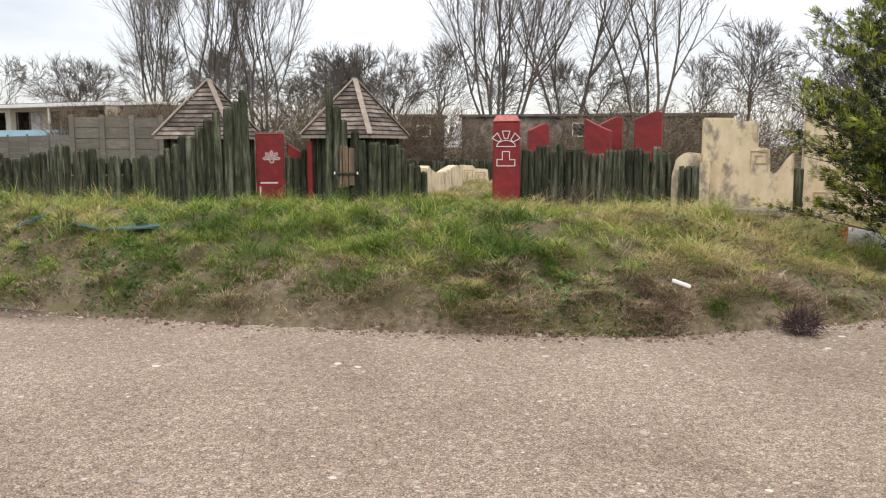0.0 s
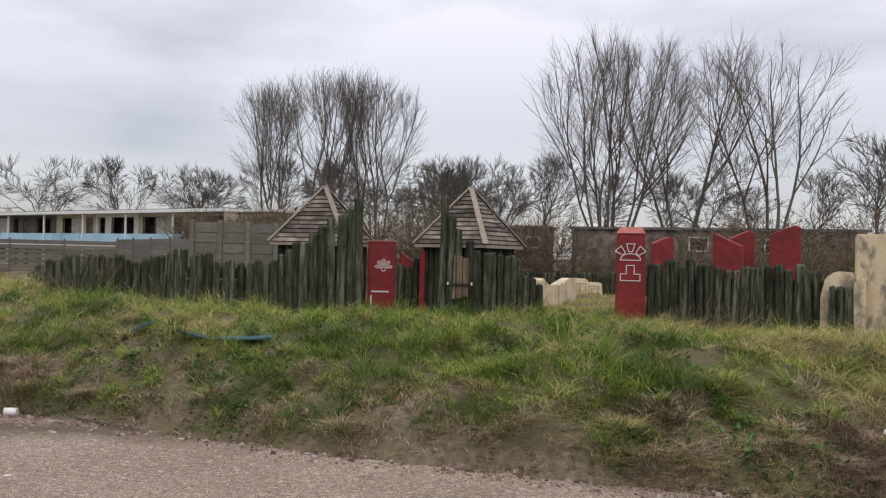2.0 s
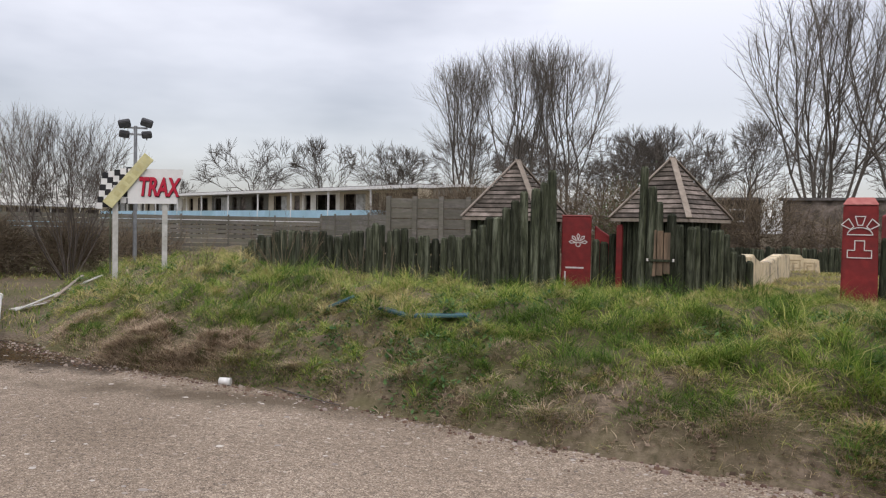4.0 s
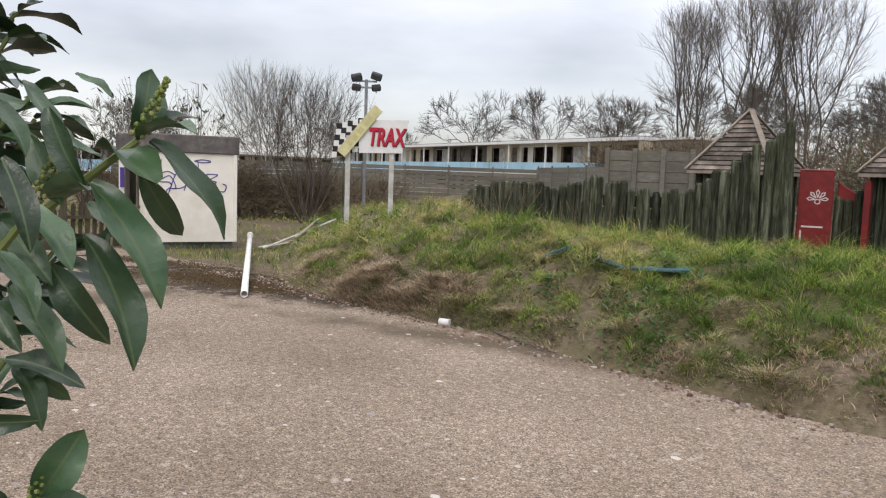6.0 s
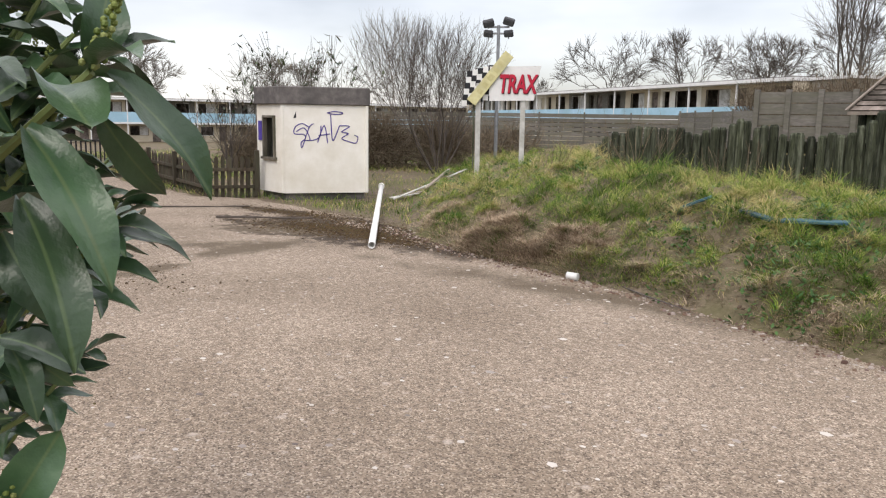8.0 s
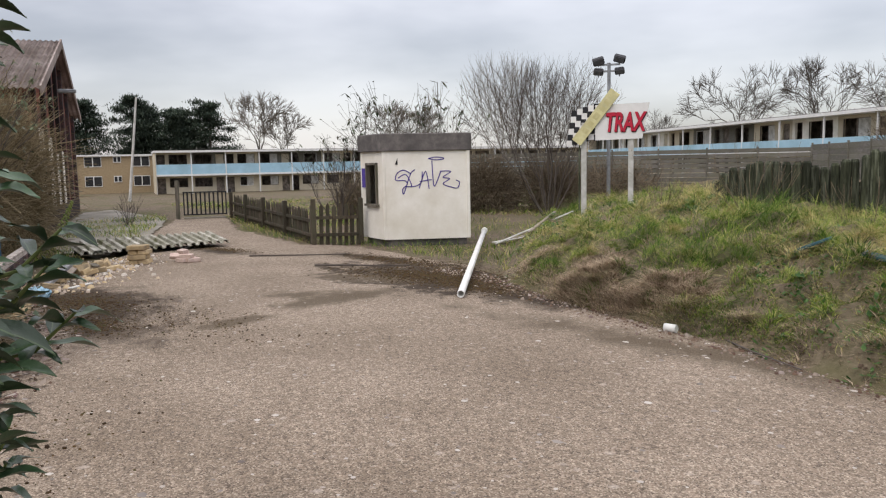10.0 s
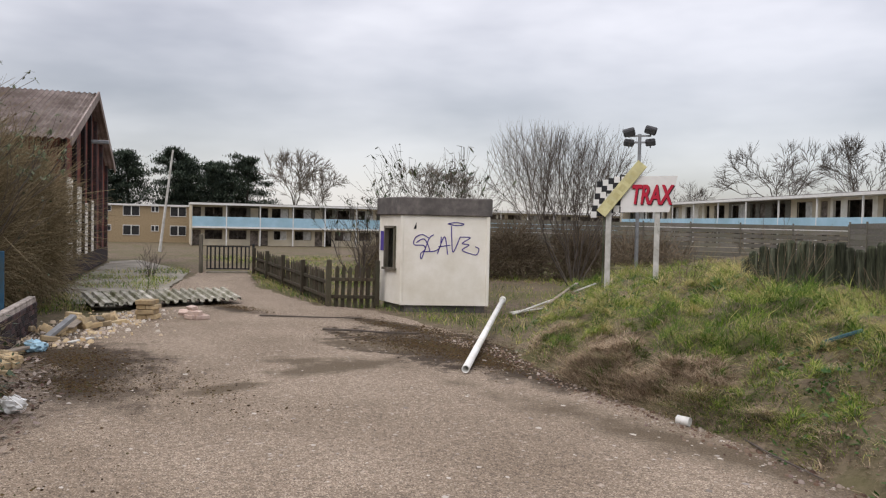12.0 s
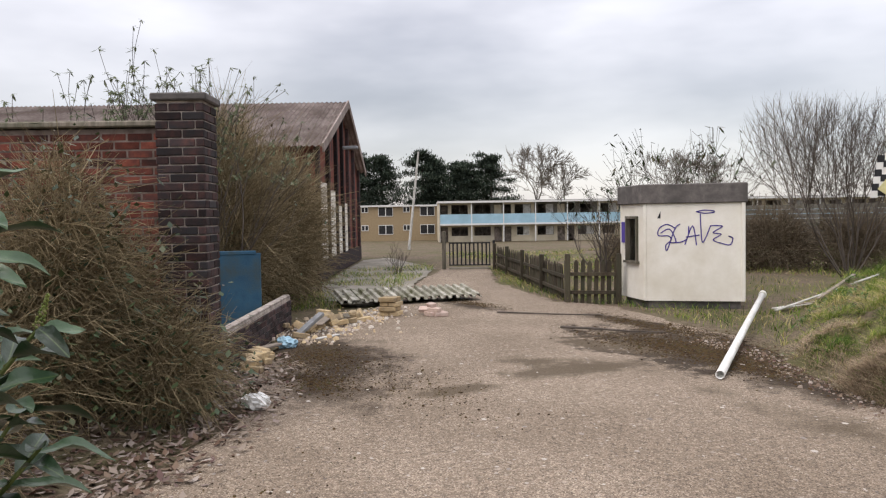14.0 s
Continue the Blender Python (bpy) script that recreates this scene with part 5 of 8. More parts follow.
def bare(x, y, s):
    """Worn earth between the tufts near the foot of the bank."""
    return (noise2(x, y, 1.7, 63) + 0.5 * noise2(x, y, 5.0, 64) > 0.99 + 0.35 * smooth(0.3, 1.2, s)) & (s < 1.3)


x, y, s = scatter(680000, -17, 11, 3.4, 20)
ok = ~bare(x, y, s)
x, y, s = x[ok], y[ok], s[ok]
n_ = len(x)
clump = noise2(x, y, 1.6, 21)
h = (0.035 + 0.07 * clump ** 2 * smooth(-0.4, 1.2, s)) * rg.uniform(0.6, 1.5, n_)
sort_blades(x, y, s, h, rg.uniform(0.004, 0.008, n_), rg.uniform(0.4, 2.2, n_), rg.uniform(0, 6.283, n_))
# tussocks, each of one colour, domed and falling outwards
tx, ty, ts = scatter(6600, -16, 10, 3.5, 18)
ok = (ts > 0.12) & ~bare(tx, ty, ts)
tx, ty, ts = tx[ok], ty[ok], ts[ok]
tn = 165
t_size = np.clip(rg.lognormal(-0.15, 0.42, len(tx)), 0.4, 1.9) * (0.6 + 0.4 * smooth(0.1, 1.6, ts))
t_lean = rg.uniform(0, 6.283, len(tx))
cx, cy, cs, size = np.repeat(tx, tn), np.repeat(ty, tn), np.repeat(ts, tn), np.repeat(t_size, tn)
az = rg.uniform(0, 6.283, len(cx))
share = np.sqrt(rg.random(len(cx)))
rad = share * 0.15 * size * (1 + 0.35 * np.sin(3 * az + np.repeat(t_lean, tn)))
x, y = cx + rad * np.cos(az), cy + rad * np.sin(az)
h = size * rg.uniform(0.05, 0.185, len(cx)) * (1.05 - 0.3 * share)
swept = np.arctan2(np.sin(az) * (0.25 + share) + 0.6 * np.sin(np.repeat(t_lean, tn)), np.cos(az) * (0.25 + share) + 0.6 * np.cos(np.repeat(t_lean, tn)))
sort_blades(x, y, cs, h, rg.uniform(0.0035, 0.0068, len(cx)), 0.5 + 1.9 * share * rg.uniform(0.3, 1.4, len(cx)), swept + rg.normal(0, 0.9, len(cx)),
            np.repeat(rg.random(len(tx)), tn), 0.085 * size * (1 - share ** 2))
# brown tufts overhanging the foot of the bank
fx = rg.uniform(-7.5, 7.0, 2600)
fy = np.interp(-fx, -EDGE[:15, 0], EDGE[:15, 1]) + np.abs(rg.normal(0, 0.35, 2600)) + 0.04
pick = noise2(fx, fy, 1.5, 77) > 0.74
fx, fy = np.repeat(fx[pick], 60), np.repeat(fy[pick], 60)
az = rg.uniform(0, 6.283, len(fx))
fx, fy = fx + rg.normal(0, 0.07, len(fx)), fy + rg.normal(0, 0.05, len(fx))
sets["dead"].append((fx, fy, rg.uniform(0.04, 0.15, len(fx)), rg.uniform(0.004, 0.009, len(fx)), rg.uniform(0.8, 2.2, len(fx)), az, np.zeros(len(fx))))
# matted brown tufts hanging over the foot
hx = np.array([-5.7, -4.3, -3.7, -2.4, -1.1, 0.3, 1.2, 2.1, 3.3, 4.4])
hy = np.interp(-hx, -EDGE[:15, 0], EDGE[:15, 1]) + rg.uniform(0.12, 0.35, len(hx))
hs = np.repeat(rg.uniform(0.4, 1.25, len(hx)), 520)
hx, hy = np.repeat(hx, 520), np.repeat(hy, 520)
az = rg.uniform(0, 6.283, len(hx))
hr = np.abs(rg.normal(0, 0.11, len(hx))) * hs
hx, hy = hx + 2.2 * hr * np.cos(az), hy + 0.8 * hr * np.sin(az)
az = np.where(rg.random(len(hx)) < 0.6, -1.57 + rg.normal(0, 0.7, len(hx)), az)
hk = rg.random(len(hx))
for key, m_ in (("dead", hk < 0.6), ("straw", (hk >= 0.6) & (hk < 0.8)), ("deep", hk >= 0.8)):
    q = m_.sum()
    sets[key].append((hx[m_], hy[m_], hs[m_] * rg.uniform(0.05, 0.19, q), rg.uniform(0.002, 0.0045, q), rg.uniform(1.2, 3.0, q), az[m_], hs[m_] * 0.09 * np.exp(-(hr[m_] / 0.1) ** 2)))
# short fringe along the foot
bx = rg.uniform(-9.5, 7.5, 75000)
by = np.interp(-bx, -EDGE[:15, 0], EDGE[:15, 1]) + rg.random(75000) ** 1.4 * 0.9
bs = bank_distance(bx, by)
ok = (bs > 0.0) & (~bare(bx, by, bs) | (rg.random(75000) < 0.15))
bx, by, bs = bx[ok], by[ok], bs[ok]
kind_ = noise2(bx, by, 2.2, 91) + rg.normal(0, 0.14, len(bx))
for key, m_ in (("dead", kind_ > 0.56), ("straw", (kind_ <= 0.56) & (kind_ > 0.46)), ("deep", kind_ < 0.34), ("grass", (kind_ >= 0.34) & (kind_ <= 0.46))):
    q = m_.sum()
    sets[key].append((bx[m_], by[m_], rg.uniform(0.015, 0.085, q), rg.uniform(0.003, 0.007, q), rg.uniform(0.5, 2.4, q), rg.uniform(0, 6.283, q), np.zeros(q)))
# dry grass along the path between the walls
lx, ly = rg.uniform(-1.6, 4.2, 26000), rg.uniform(13.5, 28.5, 26000)
q = len(lx)
for key, m_ in (("straw", rg.random(q) < 0.75), ("grass", rg.random(q) < 0.2)):
    k = m_.sum()
    sets[key].append((lx[m_], ly[m_], rg.uniform(0.05, 0.16, k), rg.uniform(0.009, 0.016, k), rg.uniform(0.4, 1.8, k), rg.uniform(0, 6.283, k), np.zeros(k)))
# rough grass along the lane and round the booth
lx, ly = rg.uniform(-23, -7.5, 26000), rg.uniform(3.8, 12, 26000)
lane = np.interp(lx, [-22.6, -18, -13.6, -12.6, -11, -9, -7.6], [6.75, 5.65, 5.4, 6.15, 6.15, 6.25, 5.9])
ok = (ly > lane + 0.05) & (bank_distance(lx, ly) < 0) & (rg.random(26000) < np.where(ly < lane + 1.3, 1.0, 0.25))
lx, ly = lx[ok], ly[ok]
sort_blades(lx, ly, np.full(len(lx), 3.0), rg.uniform(0.04, 0.2, len(lx)), rg.uniform(0.006, 0.011, len(lx)), rg.uniform(0.3, 1.4, len(lx)), rg.uniform(0, 6.283, len(lx)))
lx, ly = rg.uniform(-32, -9, 42000), rg.uniform(7.5, 24, 42000)
ok = (bank_distance(lx, ly) < 0.3) & ((lx + 12.6) ** 2 + (ly - 7.6) ** 2 > 2.6) & (noise2(lx, ly, 0.5, 33) > 0.52)
lx, ly = lx[ok], ly[ok]
sort_blades(lx, ly, np.full(len(lx), 0.4), rg.uniform(0.05, 0.22, len(lx)), rg.uniform(0.010, 0.018, len(lx)), rg.uniform(0.3, 1.6, len(lx)), rg.uniform(0, 6.283, len(lx)))
lx, ly = rg.uniform(-26, -13.8, 16000), rg.uniform(0.2, 6.0, 16000)
lane = np.interp(lx, [-23.2, -19, -14.5], [5.4, 3.9, 2.5])
ok = (ly < lane - 0.1) & (ly > lane - 2.6) & (noise2(lx, ly, 0.9, 30) > 0.52)
lx, ly = lx[ok], ly[ok]
sort_blades(lx, ly, np.full(len(lx), 3.0), rg.uniform(0.04, 0.22, len(lx)), rg.uniform(0.008, 0.013, len(lx)), rg.uniform(0.3, 1.4, len(lx)), rg.uniform(0, 6.283, len(lx)))

for key, name, label in (("grass", "grass", "long uneven green grass on the bank"), ("deep", "dark_grass", "dark green grass tussocks on the bank"), ("straw", "dry_grass", "straw-coloured dry grass among the green"),
                         ("dead", "dead_stems", "brown dead stems and roots at the foot of the bank")):
    arr = [np.concatenate([q[k] for q in sets[key]]) for k in range(7)]
    V_, q4, q3 = blades(*arr)
    tagged(new(name, raw_mesh(name, V_, [q4, q3], M[key])), label, "grass", kind="stuff")


def leaf_cards(x, y, z, size, tilt, az, width=0.45):
    """Small pointed leaves of two folded halves."""
    n_ = len(x)
    ca, sa, ct, st = np.cos(az), np.sin(az), np.cos(tilt), np.sin(tilt)
    f_ = np.stack([ca * ct, sa * ct, st], -1)
    r_ = np.stack([-sa, ca, np.zeros(n_)], -1)
    up = np.cross(f_, r_)
    o = np.stack([x, y, z], -1)
    sz = size[:, None]
    P_ = np.stack([o, o + f_ * sz * 0.5 + r_ * sz * width * 0.5 - up * sz * 0.06, o + f_ * sz - up * sz * 0.05, o + f_ * sz * 0.5 - r_ * sz * width * 0.5 - up * sz * 0.06], 1)
    base = np.arange(n_)[:, None] * 4
    return P_.reshape(-1, 3), base + np.array([[0, 1, 2]]), base + np.array([[0, 2, 3]])


def leaf_stuff(name, label, category, x, y, z, size, tilt, az, mat_, width=0.45):
    V_, a, b = leaf_cards(x, y, z, size, tilt, az, width)
    return tagged(new(name, raw_mesh(name, V_, [a, b], M[mat_])), label, category, kind="stuff")


# low broad-leaved weeds
wx, wy, ws = scatter(5200, -12, 8, 3.4, 12)
pick = noise2(wx, wy, 0.8, 41) > 0.5
wx, wy = np.repeat(wx[pick], 14), np.repeat(wy[pick], 14)
wx, wy = wx + rg.normal(0, 0.07, len(wx)), wy + rg.normal(0, 0.07, len(wx))
leaf_stuff("weeds", "low green broad-leaved weeds in the grass", "weeds", wx, wy, ground_height(wx, wy) + rg.uniform(0.0, 0.06, len(wx)), rg.uniform(0.03, 0.08, len(wx)),
           rg.uniform(0.0, 0.9, len(wx)), rg.uniform(0, 6.283, len(wx)), "weed", 0.5)
# fallen leaves under the shrubs beside the boundary wall
fx, fy = rg.uniform(-9.5, -2.6, 17000), rg.uniform(-3.2, 0.9, 17000)
fe = np.interp(fx, [-14, -11.5, -9.15, -6.9, -6.15, -5.1, -3.2, -1.6], [2.5, 0.9, 0.2, 0.2, -0.1, -0.45, -1.5, -2.6])
ok = (fy < fe + 0.45 * rg.random(17000) ** 2) & (fy > fe - 1.6)
fx, fy = fx[ok], fy[ok]
leaf_stuff("leaf_litter", "brown and grey fallen leaves beside the wall", "leaf litter", fx, fy, np.maximum(ground_height(fx, fy), 0) + rg.uniform(0.004, 0.04, len(fx)),
           rg.uniform(0.04, 0.1, len(fx)), rg.normal(0, 0.35, len(fx)), rg.uniform(0, 6.283, len(fx)), "litter", 0.5)


def crumbs(name, label, category, x, y, size, mat_, flat=0.25, z0=0.0):
    """Small low stones or crumbs: five-sided flat pyramids cut off at the top."""
    n_ = len(x)
    ang = rg.uniform(0, 6.283, n_)[:, None] + np.arange(5)[None] * 1.2566
    k = rg.uniform(0.7, 1.25, (n_, 5)) * size[:, None]
    lo_ = np.stack([x[:, None] + k * np.cos(ang), y[:, None] + k * np.sin(ang) * 0.8, np.repeat((z0 + np.zeros(n_))[:, None], 5, 1)], -1)
    hi_ = np.stack([x[:, None] + 0.7 * k * np.cos(ang), y[:, None] + 0.7 * k * np.sin(ang) * 0.8, (z0 + np.zeros(n_))[:, None] + np.repeat((size * flat)[:, None], 5, 1) * rg.uniform(0.7, 1.2, (n_, 5))], -1)
    base = np.arange(n_)[:, None] * 10
    sides = np.concatenate([base + np.array([[j, (j + 1) % 5, 5 + (j + 1) % 5, 5 + j]]) for j in range(5)])
    return tagged(new(name, raw_mesh(name, np.concatenate([lo_, hi_], 1).reshape(-1, 3), [sides, base + np.array([[5, 6, 7, 8, 9]])], M[mat_])), label, category, kind="stuff")


# chips set in the tarmac, thicker along the foot of the bank
ax_, ay_ = rg.uniform(-9, 8, 9000), rg.uniform(-2.5, 5.4, 9000)
sd = -bank_distance(ax_, ay_)
ok = (sd > 0.02) & ((rg.random(9000) < 0.30) | (rg.random(9000) < np.exp(-sd / 0.35)))
ok &= ay_ > np.interp(ax_, [-9.15, -6.9, -6.15, -5.1, -3.2, -1.6, 0.2], [0.2, 0.2, -0.1, -0.45, -1.5, -2.6, -9]) + 0.1
ax_, ay_ = ax_[ok], ay_[ok]
crumbs("stone_chips", "pale and dark stone chips lying on the tarmac", "stones", ax_, ay_, np.clip(rg.lognormal(-4.5, 0.45, len(ax_)), 0.004, 0.035), "chips", 0.12, 0.0)
# mossy crumbs washed over the tarmac
mx_, my_ = [], []
for (cx, cy, sx, sy, n0, rot) in ((-8.6, 4.9, 1.5, 0.55, 5200, 0.25), (-7.3, 5.0, 0.9, 0.35, 2200, 0.1), (-10.6, 5.4, 1.2, 0.3, 1500, 0.1), (-9.2, 0.9, 1.0, 0.5, 3000, 0.2),
                                  (-7.9, 0.75, 0.7, 0.35, 1600, 0.3), (-13.8, 3.9, 1.0, 0.25, 1400, 0.3), (-7.6, 1.6, 1.6, 0.6, 900, 0.2), (-4.2, -0.2, 1.8, 0.6, 350, -0.45), (-8.3, 5.3, 1.2, 0.6, 2600, 0.2), (-9.6, 5.7, 1.2, 0.35, 1600, 0.0)):
    n0 = int(n0 * 1.3)
    a, b = rg.normal(0, sx * 0.5, n0), rg.normal(0, sy * 0.5, n0)
    mx_.append(cx + a * math.cos(rot) - b * math.sin(rot))
    my_.append(cy + a * math.sin(rot) + b * math.cos(rot))
mx_, my_ = np.concatenate(mx_), np.concatenate(my_)
crumbs("moss_crumbs", "brown moss and soil crumbs washed over the tarmac", "soil", mx_, my_, np.clip(rg.lognormal(-5.1, 0.5, len(mx_)), 0.003, 0.025), "moss", 0.45, 0.0)


ex_ = rg.uniform(-9, 7.4, 4200)
ey_ = np.interp(-ex_, -EDGE[:15, 0], EDGE[:15, 1]) + rg.normal(-0.02, 0.13, 4200) + 0.05 * (noise2(ex_, ex_ * 0, 1.1, 51) - 0.5)
crumbs("soil_clods", "dark soil clods broken off along the foot of the bank", "soil", ex_, ey_, np.clip(rg.lognormal(-4.75, 0.5, 4200), 0.004, 0.03), "litter", 0.7, 0.0)


bx_ = rg.uniform(-9, 7.2, 5200)
by_ = np.interp(-bx_, -EDGE[:15, 0], EDGE[:15, 1]) + rg.random(5200) ** 1.5 * 0.95
ok = noise2(bx_, by_, 1.3, 57) > 0.42
bx_, by_ = bx_[ok], by_[ok]
crumbs("bank_clods", "crumbling brown clods and stones on the foot of the bank", "soil", bx_, by_, np.clip(rg.lognormal(-4.6, 0.45, len(bx_)), 0.005, 0.026), "clod", 0.8, ground_height(bx_, by_) - 0.004)


# ---- bare trees ----
M["twig_far"] = surface("grey_brown_twigs", (0.09, 0.08, 0.066), (0.16, 0.14, 0.115), 2, 0.95, 0.0)


def tubes(name, segs, material, sides=3):
    """Tapered twigs from rows of two ends and two radii."""
    S = np.array(segs)
    a, b, ra, rb = S[:, 0:3], S[:, 3:6], S[:, 6], S[:, 7]
    d = b - a
    d /= np.linalg.norm(d, axis=1, keepdims=True) + 1e-9
    ref = np.where(np.abs(d[:, 2:3]) > 0.9, np.array([[1.0, 0, 0]]), np.array([[0, 0, 1.0]]))
    u_ = np.cross(d, ref)
    u_ /= np.linalg.norm(u_, axis=1, keepdims=True) + 1e-9
    v_ = np.cross(d, u_)
    ang = np.arange(sides) * 6.28319 / sides
    ring = np.cos(ang)[None, :, None] * u_[:, None] + np.sin(ang)[None, :, None] * v_[:, None]
    P_ = np.concatenate([a[:, None] + ring * ra[:, None, None], b[:, None] + ring * rb[:, None, None]], 1)
    base = np.arange(len(S))[:, None] * (2 * sides)
    faces = np.concatenate([base + np.array([[k, (k + 1) % sides, sides + (k + 1) % sides, sides + k]]) for k in range(sides)])
    return raw_mesh(name, P_.reshape(-1, 3), [faces], material)


def grow(rnd, p, d, length, r, depth, out, spread, up, kids, rmin, bend=0.12):
    steps = 3 if depth > 1 else 2
    q, dd, rr = Vector(p), Vector(d), r
    pts = []
    for k in range(steps):
        nd = (dd + Vector((rnd.gauss(0, bend), rnd.gauss(0, bend), rnd.gauss(0, bend) + up * 0.12))).normalized()
        nq = q + nd * (length / steps)
        nr = max(rmin, rr * (0.86 if depth > 1 else 0.75))
        out.append((*q, *nq, rr, nr))
        pts.append((nq, nd, nr))
        q, dd, rr = nq, nd, nr
    if depth <= 0:
        return
    for k in range(kids):
        nq, nd, nr = pts[min(steps - 1, int(rnd.random() * steps))] if k else pts[-1]
        side = Vector((rnd.gauss(0, 1), rnd.gauss(0, 1), rnd.gauss(0, 0.5)))
        side = (side - nd * side.dot(nd)).normalized()
        a = spread * rnd.uniform(0.5, 1.3) if k else spread * 0.35
        cd = (nd * math.cos(a) + side * math.sin(a) + Vector((0, 0, up * 0.35))).normalized()
        grow(rnd, nq, cd, length * rnd.uniform(0.55, 0.85), max(rmin, nr * (0.62 if k else 0.85)), depth - 1, out, spread, up, kids, rmin, bend)


def tree_segs(seed, height, stems, fan, spread, up, kids, depth, r, rmin):
    rnd = random.Random(seed)
    out = []
    for k in range(stems):
        az_ = 6.283 * k / stems + rnd.uniform(-0.5, 0.5)
        t = fan * rnd.uniform(0.35, 1.0) if stems > 1 else 0.03
        d = Vector((math.sin(t) * math.cos(az_), math.sin(t) * math.sin(az_), math.cos(t)))
        grow(rnd, (0.12 * r * math.cos(az_), 0.12 * r * math.sin(az_), -0.2), d, height * 0.36, r / math.sqrt(stems) * 1.3, depth, out, spread, up, kids, rmin)
    top = np.percentile([s_[5] for s_ in out], 99.5)
    k = height / top
    return [tuple(v * k for v in s_[:6]) + s_[6:] for s_ in out]


def limb(rnd, p, d, length, r0, r1, steps, rise, wander, out):
    """One bending branch; returns its nodes with their direction and radius."""
    nodes = []
    q, dd = Vector(p), Vector(d)
    for k in range(steps):
        dd = (dd + Vector((rnd.gauss(0, wander), rnd.gauss(0, wander), rise / steps))).normalized()
        nq = q + dd * (length / steps)
        a, b = r0 + (r1 - r0) * k / steps, r0 + (r1 - r0) * (k + 1) / steps
        out.append((*q, *nq, a, b))
        nodes.append((nq, dd.copy(), b))
        q = nq
    return nodes


def off(rnd, d, a):
    side = Vector((rnd.gauss(0, 1), rnd.gauss(0, 1), rnd.gauss(0, 1)))
    side = (side - d * side.dot(d)).normalized()
    return (d * math.cos(a) + side * math.sin(a)).normalized()


def crown_tree(seed, height, r, rmin, fork=0.42, trunk=0.2, depth=7, stems=1, fan=0.0, step=0.155, rise=0.10, wide=0.5):
    """One trunk or several that fork again and again into a rounded crown of fine twigs."""
    rnd = random.Random(seed)
    out = []

    def spread_out(p, d, length, rad_, k):
        nodes = limb(rnd, p, d, length, rad_, max(rmin, rad_ * 0.74), 3, rise, 0.06, out)
        q, dd, _ = nodes[-1]
        out_of_crown = (q.x ** 2 + q.y ** 2) / (wide * height) ** 2 + ((q.z - 0.56 * height) / (0.46 * height)) ** 2 > 1.0 and q.z > 0.3 * height
        if k == 0 or out_of_crown:
            for q, dd, _ in nodes:
                for _ in range(2):
                    limb(rnd, q, off(rnd, dd, rnd.uniform(0.3, 0.75)), min(length, height * 0.09) * rnd.uniform(0.4, 0.85), rmin, rmin * 0.5, 1, 0.2, 0.1, out)
            return
        for j in range(3 if k == depth and stems == 1 else 2):
            lead = stems > 1 and j == 0
            spread_out(q, off(rnd, dd, fork * (rnd.uniform(0.1, 0.4) if lead else rnd.uniform(0.7, 1.4))), length * rnd.uniform(0.8, 0.95), max(rmin, rad_ * (0.8 if lead else 0.6)), k - 1)
        if k < depth:
            for q, dd, _ in nodes:
                if rnd.random() < (0.75 if stems > 1 else 0.55):
                    spread_out(q, off(rnd, dd, rnd.uniform(0.5, 0.9)), length * 0.7, max(rmin, rad_ * 0.3), max(0, k - 3))

    for k in range(stems):
        az_ = 6.283 * (k + rnd.random() * 0.6) / stems
        t = fan * (0.2 + 0.8 * rnd.random()) if stems > 1 else 0.0
        d = Vector((math.sin(t) * math.cos(az_), math.sin(t) * math.sin(az_), math.cos(t)))
        size = rnd.uniform(0.85, 1.0) if stems > 1 else 1.0
        foot = limb(rnd, (r * math.cos(az_) * (stems > 1), r * math.sin(az_) * (stems > 1), -0.2), d, height * trunk * size, r, r * 0.8, 3, 0.0, 0.03, out)
        spread_out(foot[-1][0], foot[-1][1], height * step * size, r * 0.75, depth)
    top = np.percentile([s_[5] for s_ in out], 99.5)
    k = height / top
    return [tuple(v * k for v in s_[:6]) + s_[6:] for s_ in out]


TREES = []
for segs, r, key in ((crown_tree(1, 17.0, 0.13, 0.0065, 0.42, 0.2, 5, 10, 0.45, 0.2, 0.22, 0.36), 0.13, "twig_far"), (crown_tree(2, 17.0, 0.15, 0.0065, 0.45, 0.22, 5, 4, 0.28, 0.19, 0.22, 0.29), 0.15, "twig_far"),
                     (crown_tree(3, 14.5, 0.12, 0.0065, 0.42, 0.22, 5, 5, 0.3, 0.2, 0.22, 0.29), 0.12, "twig_far"),
                     (crown_tree(4, 11.0, 0.24, 0.017, 0.5, 0.17, 6, 1, 0, 0.19, 0.05, 0.46), 0.24, "bark_far"), (crown_tree(5, 11.0, 0.26, 0.018, 0.55, 0.13, 6, 1, 0, 0.19, 0.03, 0.6), 0.26, "bark_far"),
                     (crown_tree(6, 9.5, 0.2, 0.016, 0.46, 0.2, 6, 1, 0, 0.19, 0.06, 0.4), 0.2, "bark_far"), (crown_tree(7, 9.5, 0.18, 0.02, 0.46, 0.2, 6, 1, 0, 0.19, 0.06, 0.45), 0.18, "twig_pale")):
    trunk = [s_ for s_ in segs if s_[6] > r * 0.3]
    crown = [s_ for s_ in segs if s_[6] <= r * 0.3]
    TREES.append((tubes("trunk", trunk, M["bark_far"], 6), tubes("crown", crown, M[key], 3)))


def bare_tree(k, x, y, scale, turn, label, group):
    base = thing("bare_tree", (x, y, gz(x, y)), label, "tree", group, turn=turn)
    base.scale = (scale, scale, scale)
    for me, nm in zip(TREES[k], ("trunk", "crown")):
        ob = new(nm, me)
        ob.parent = base


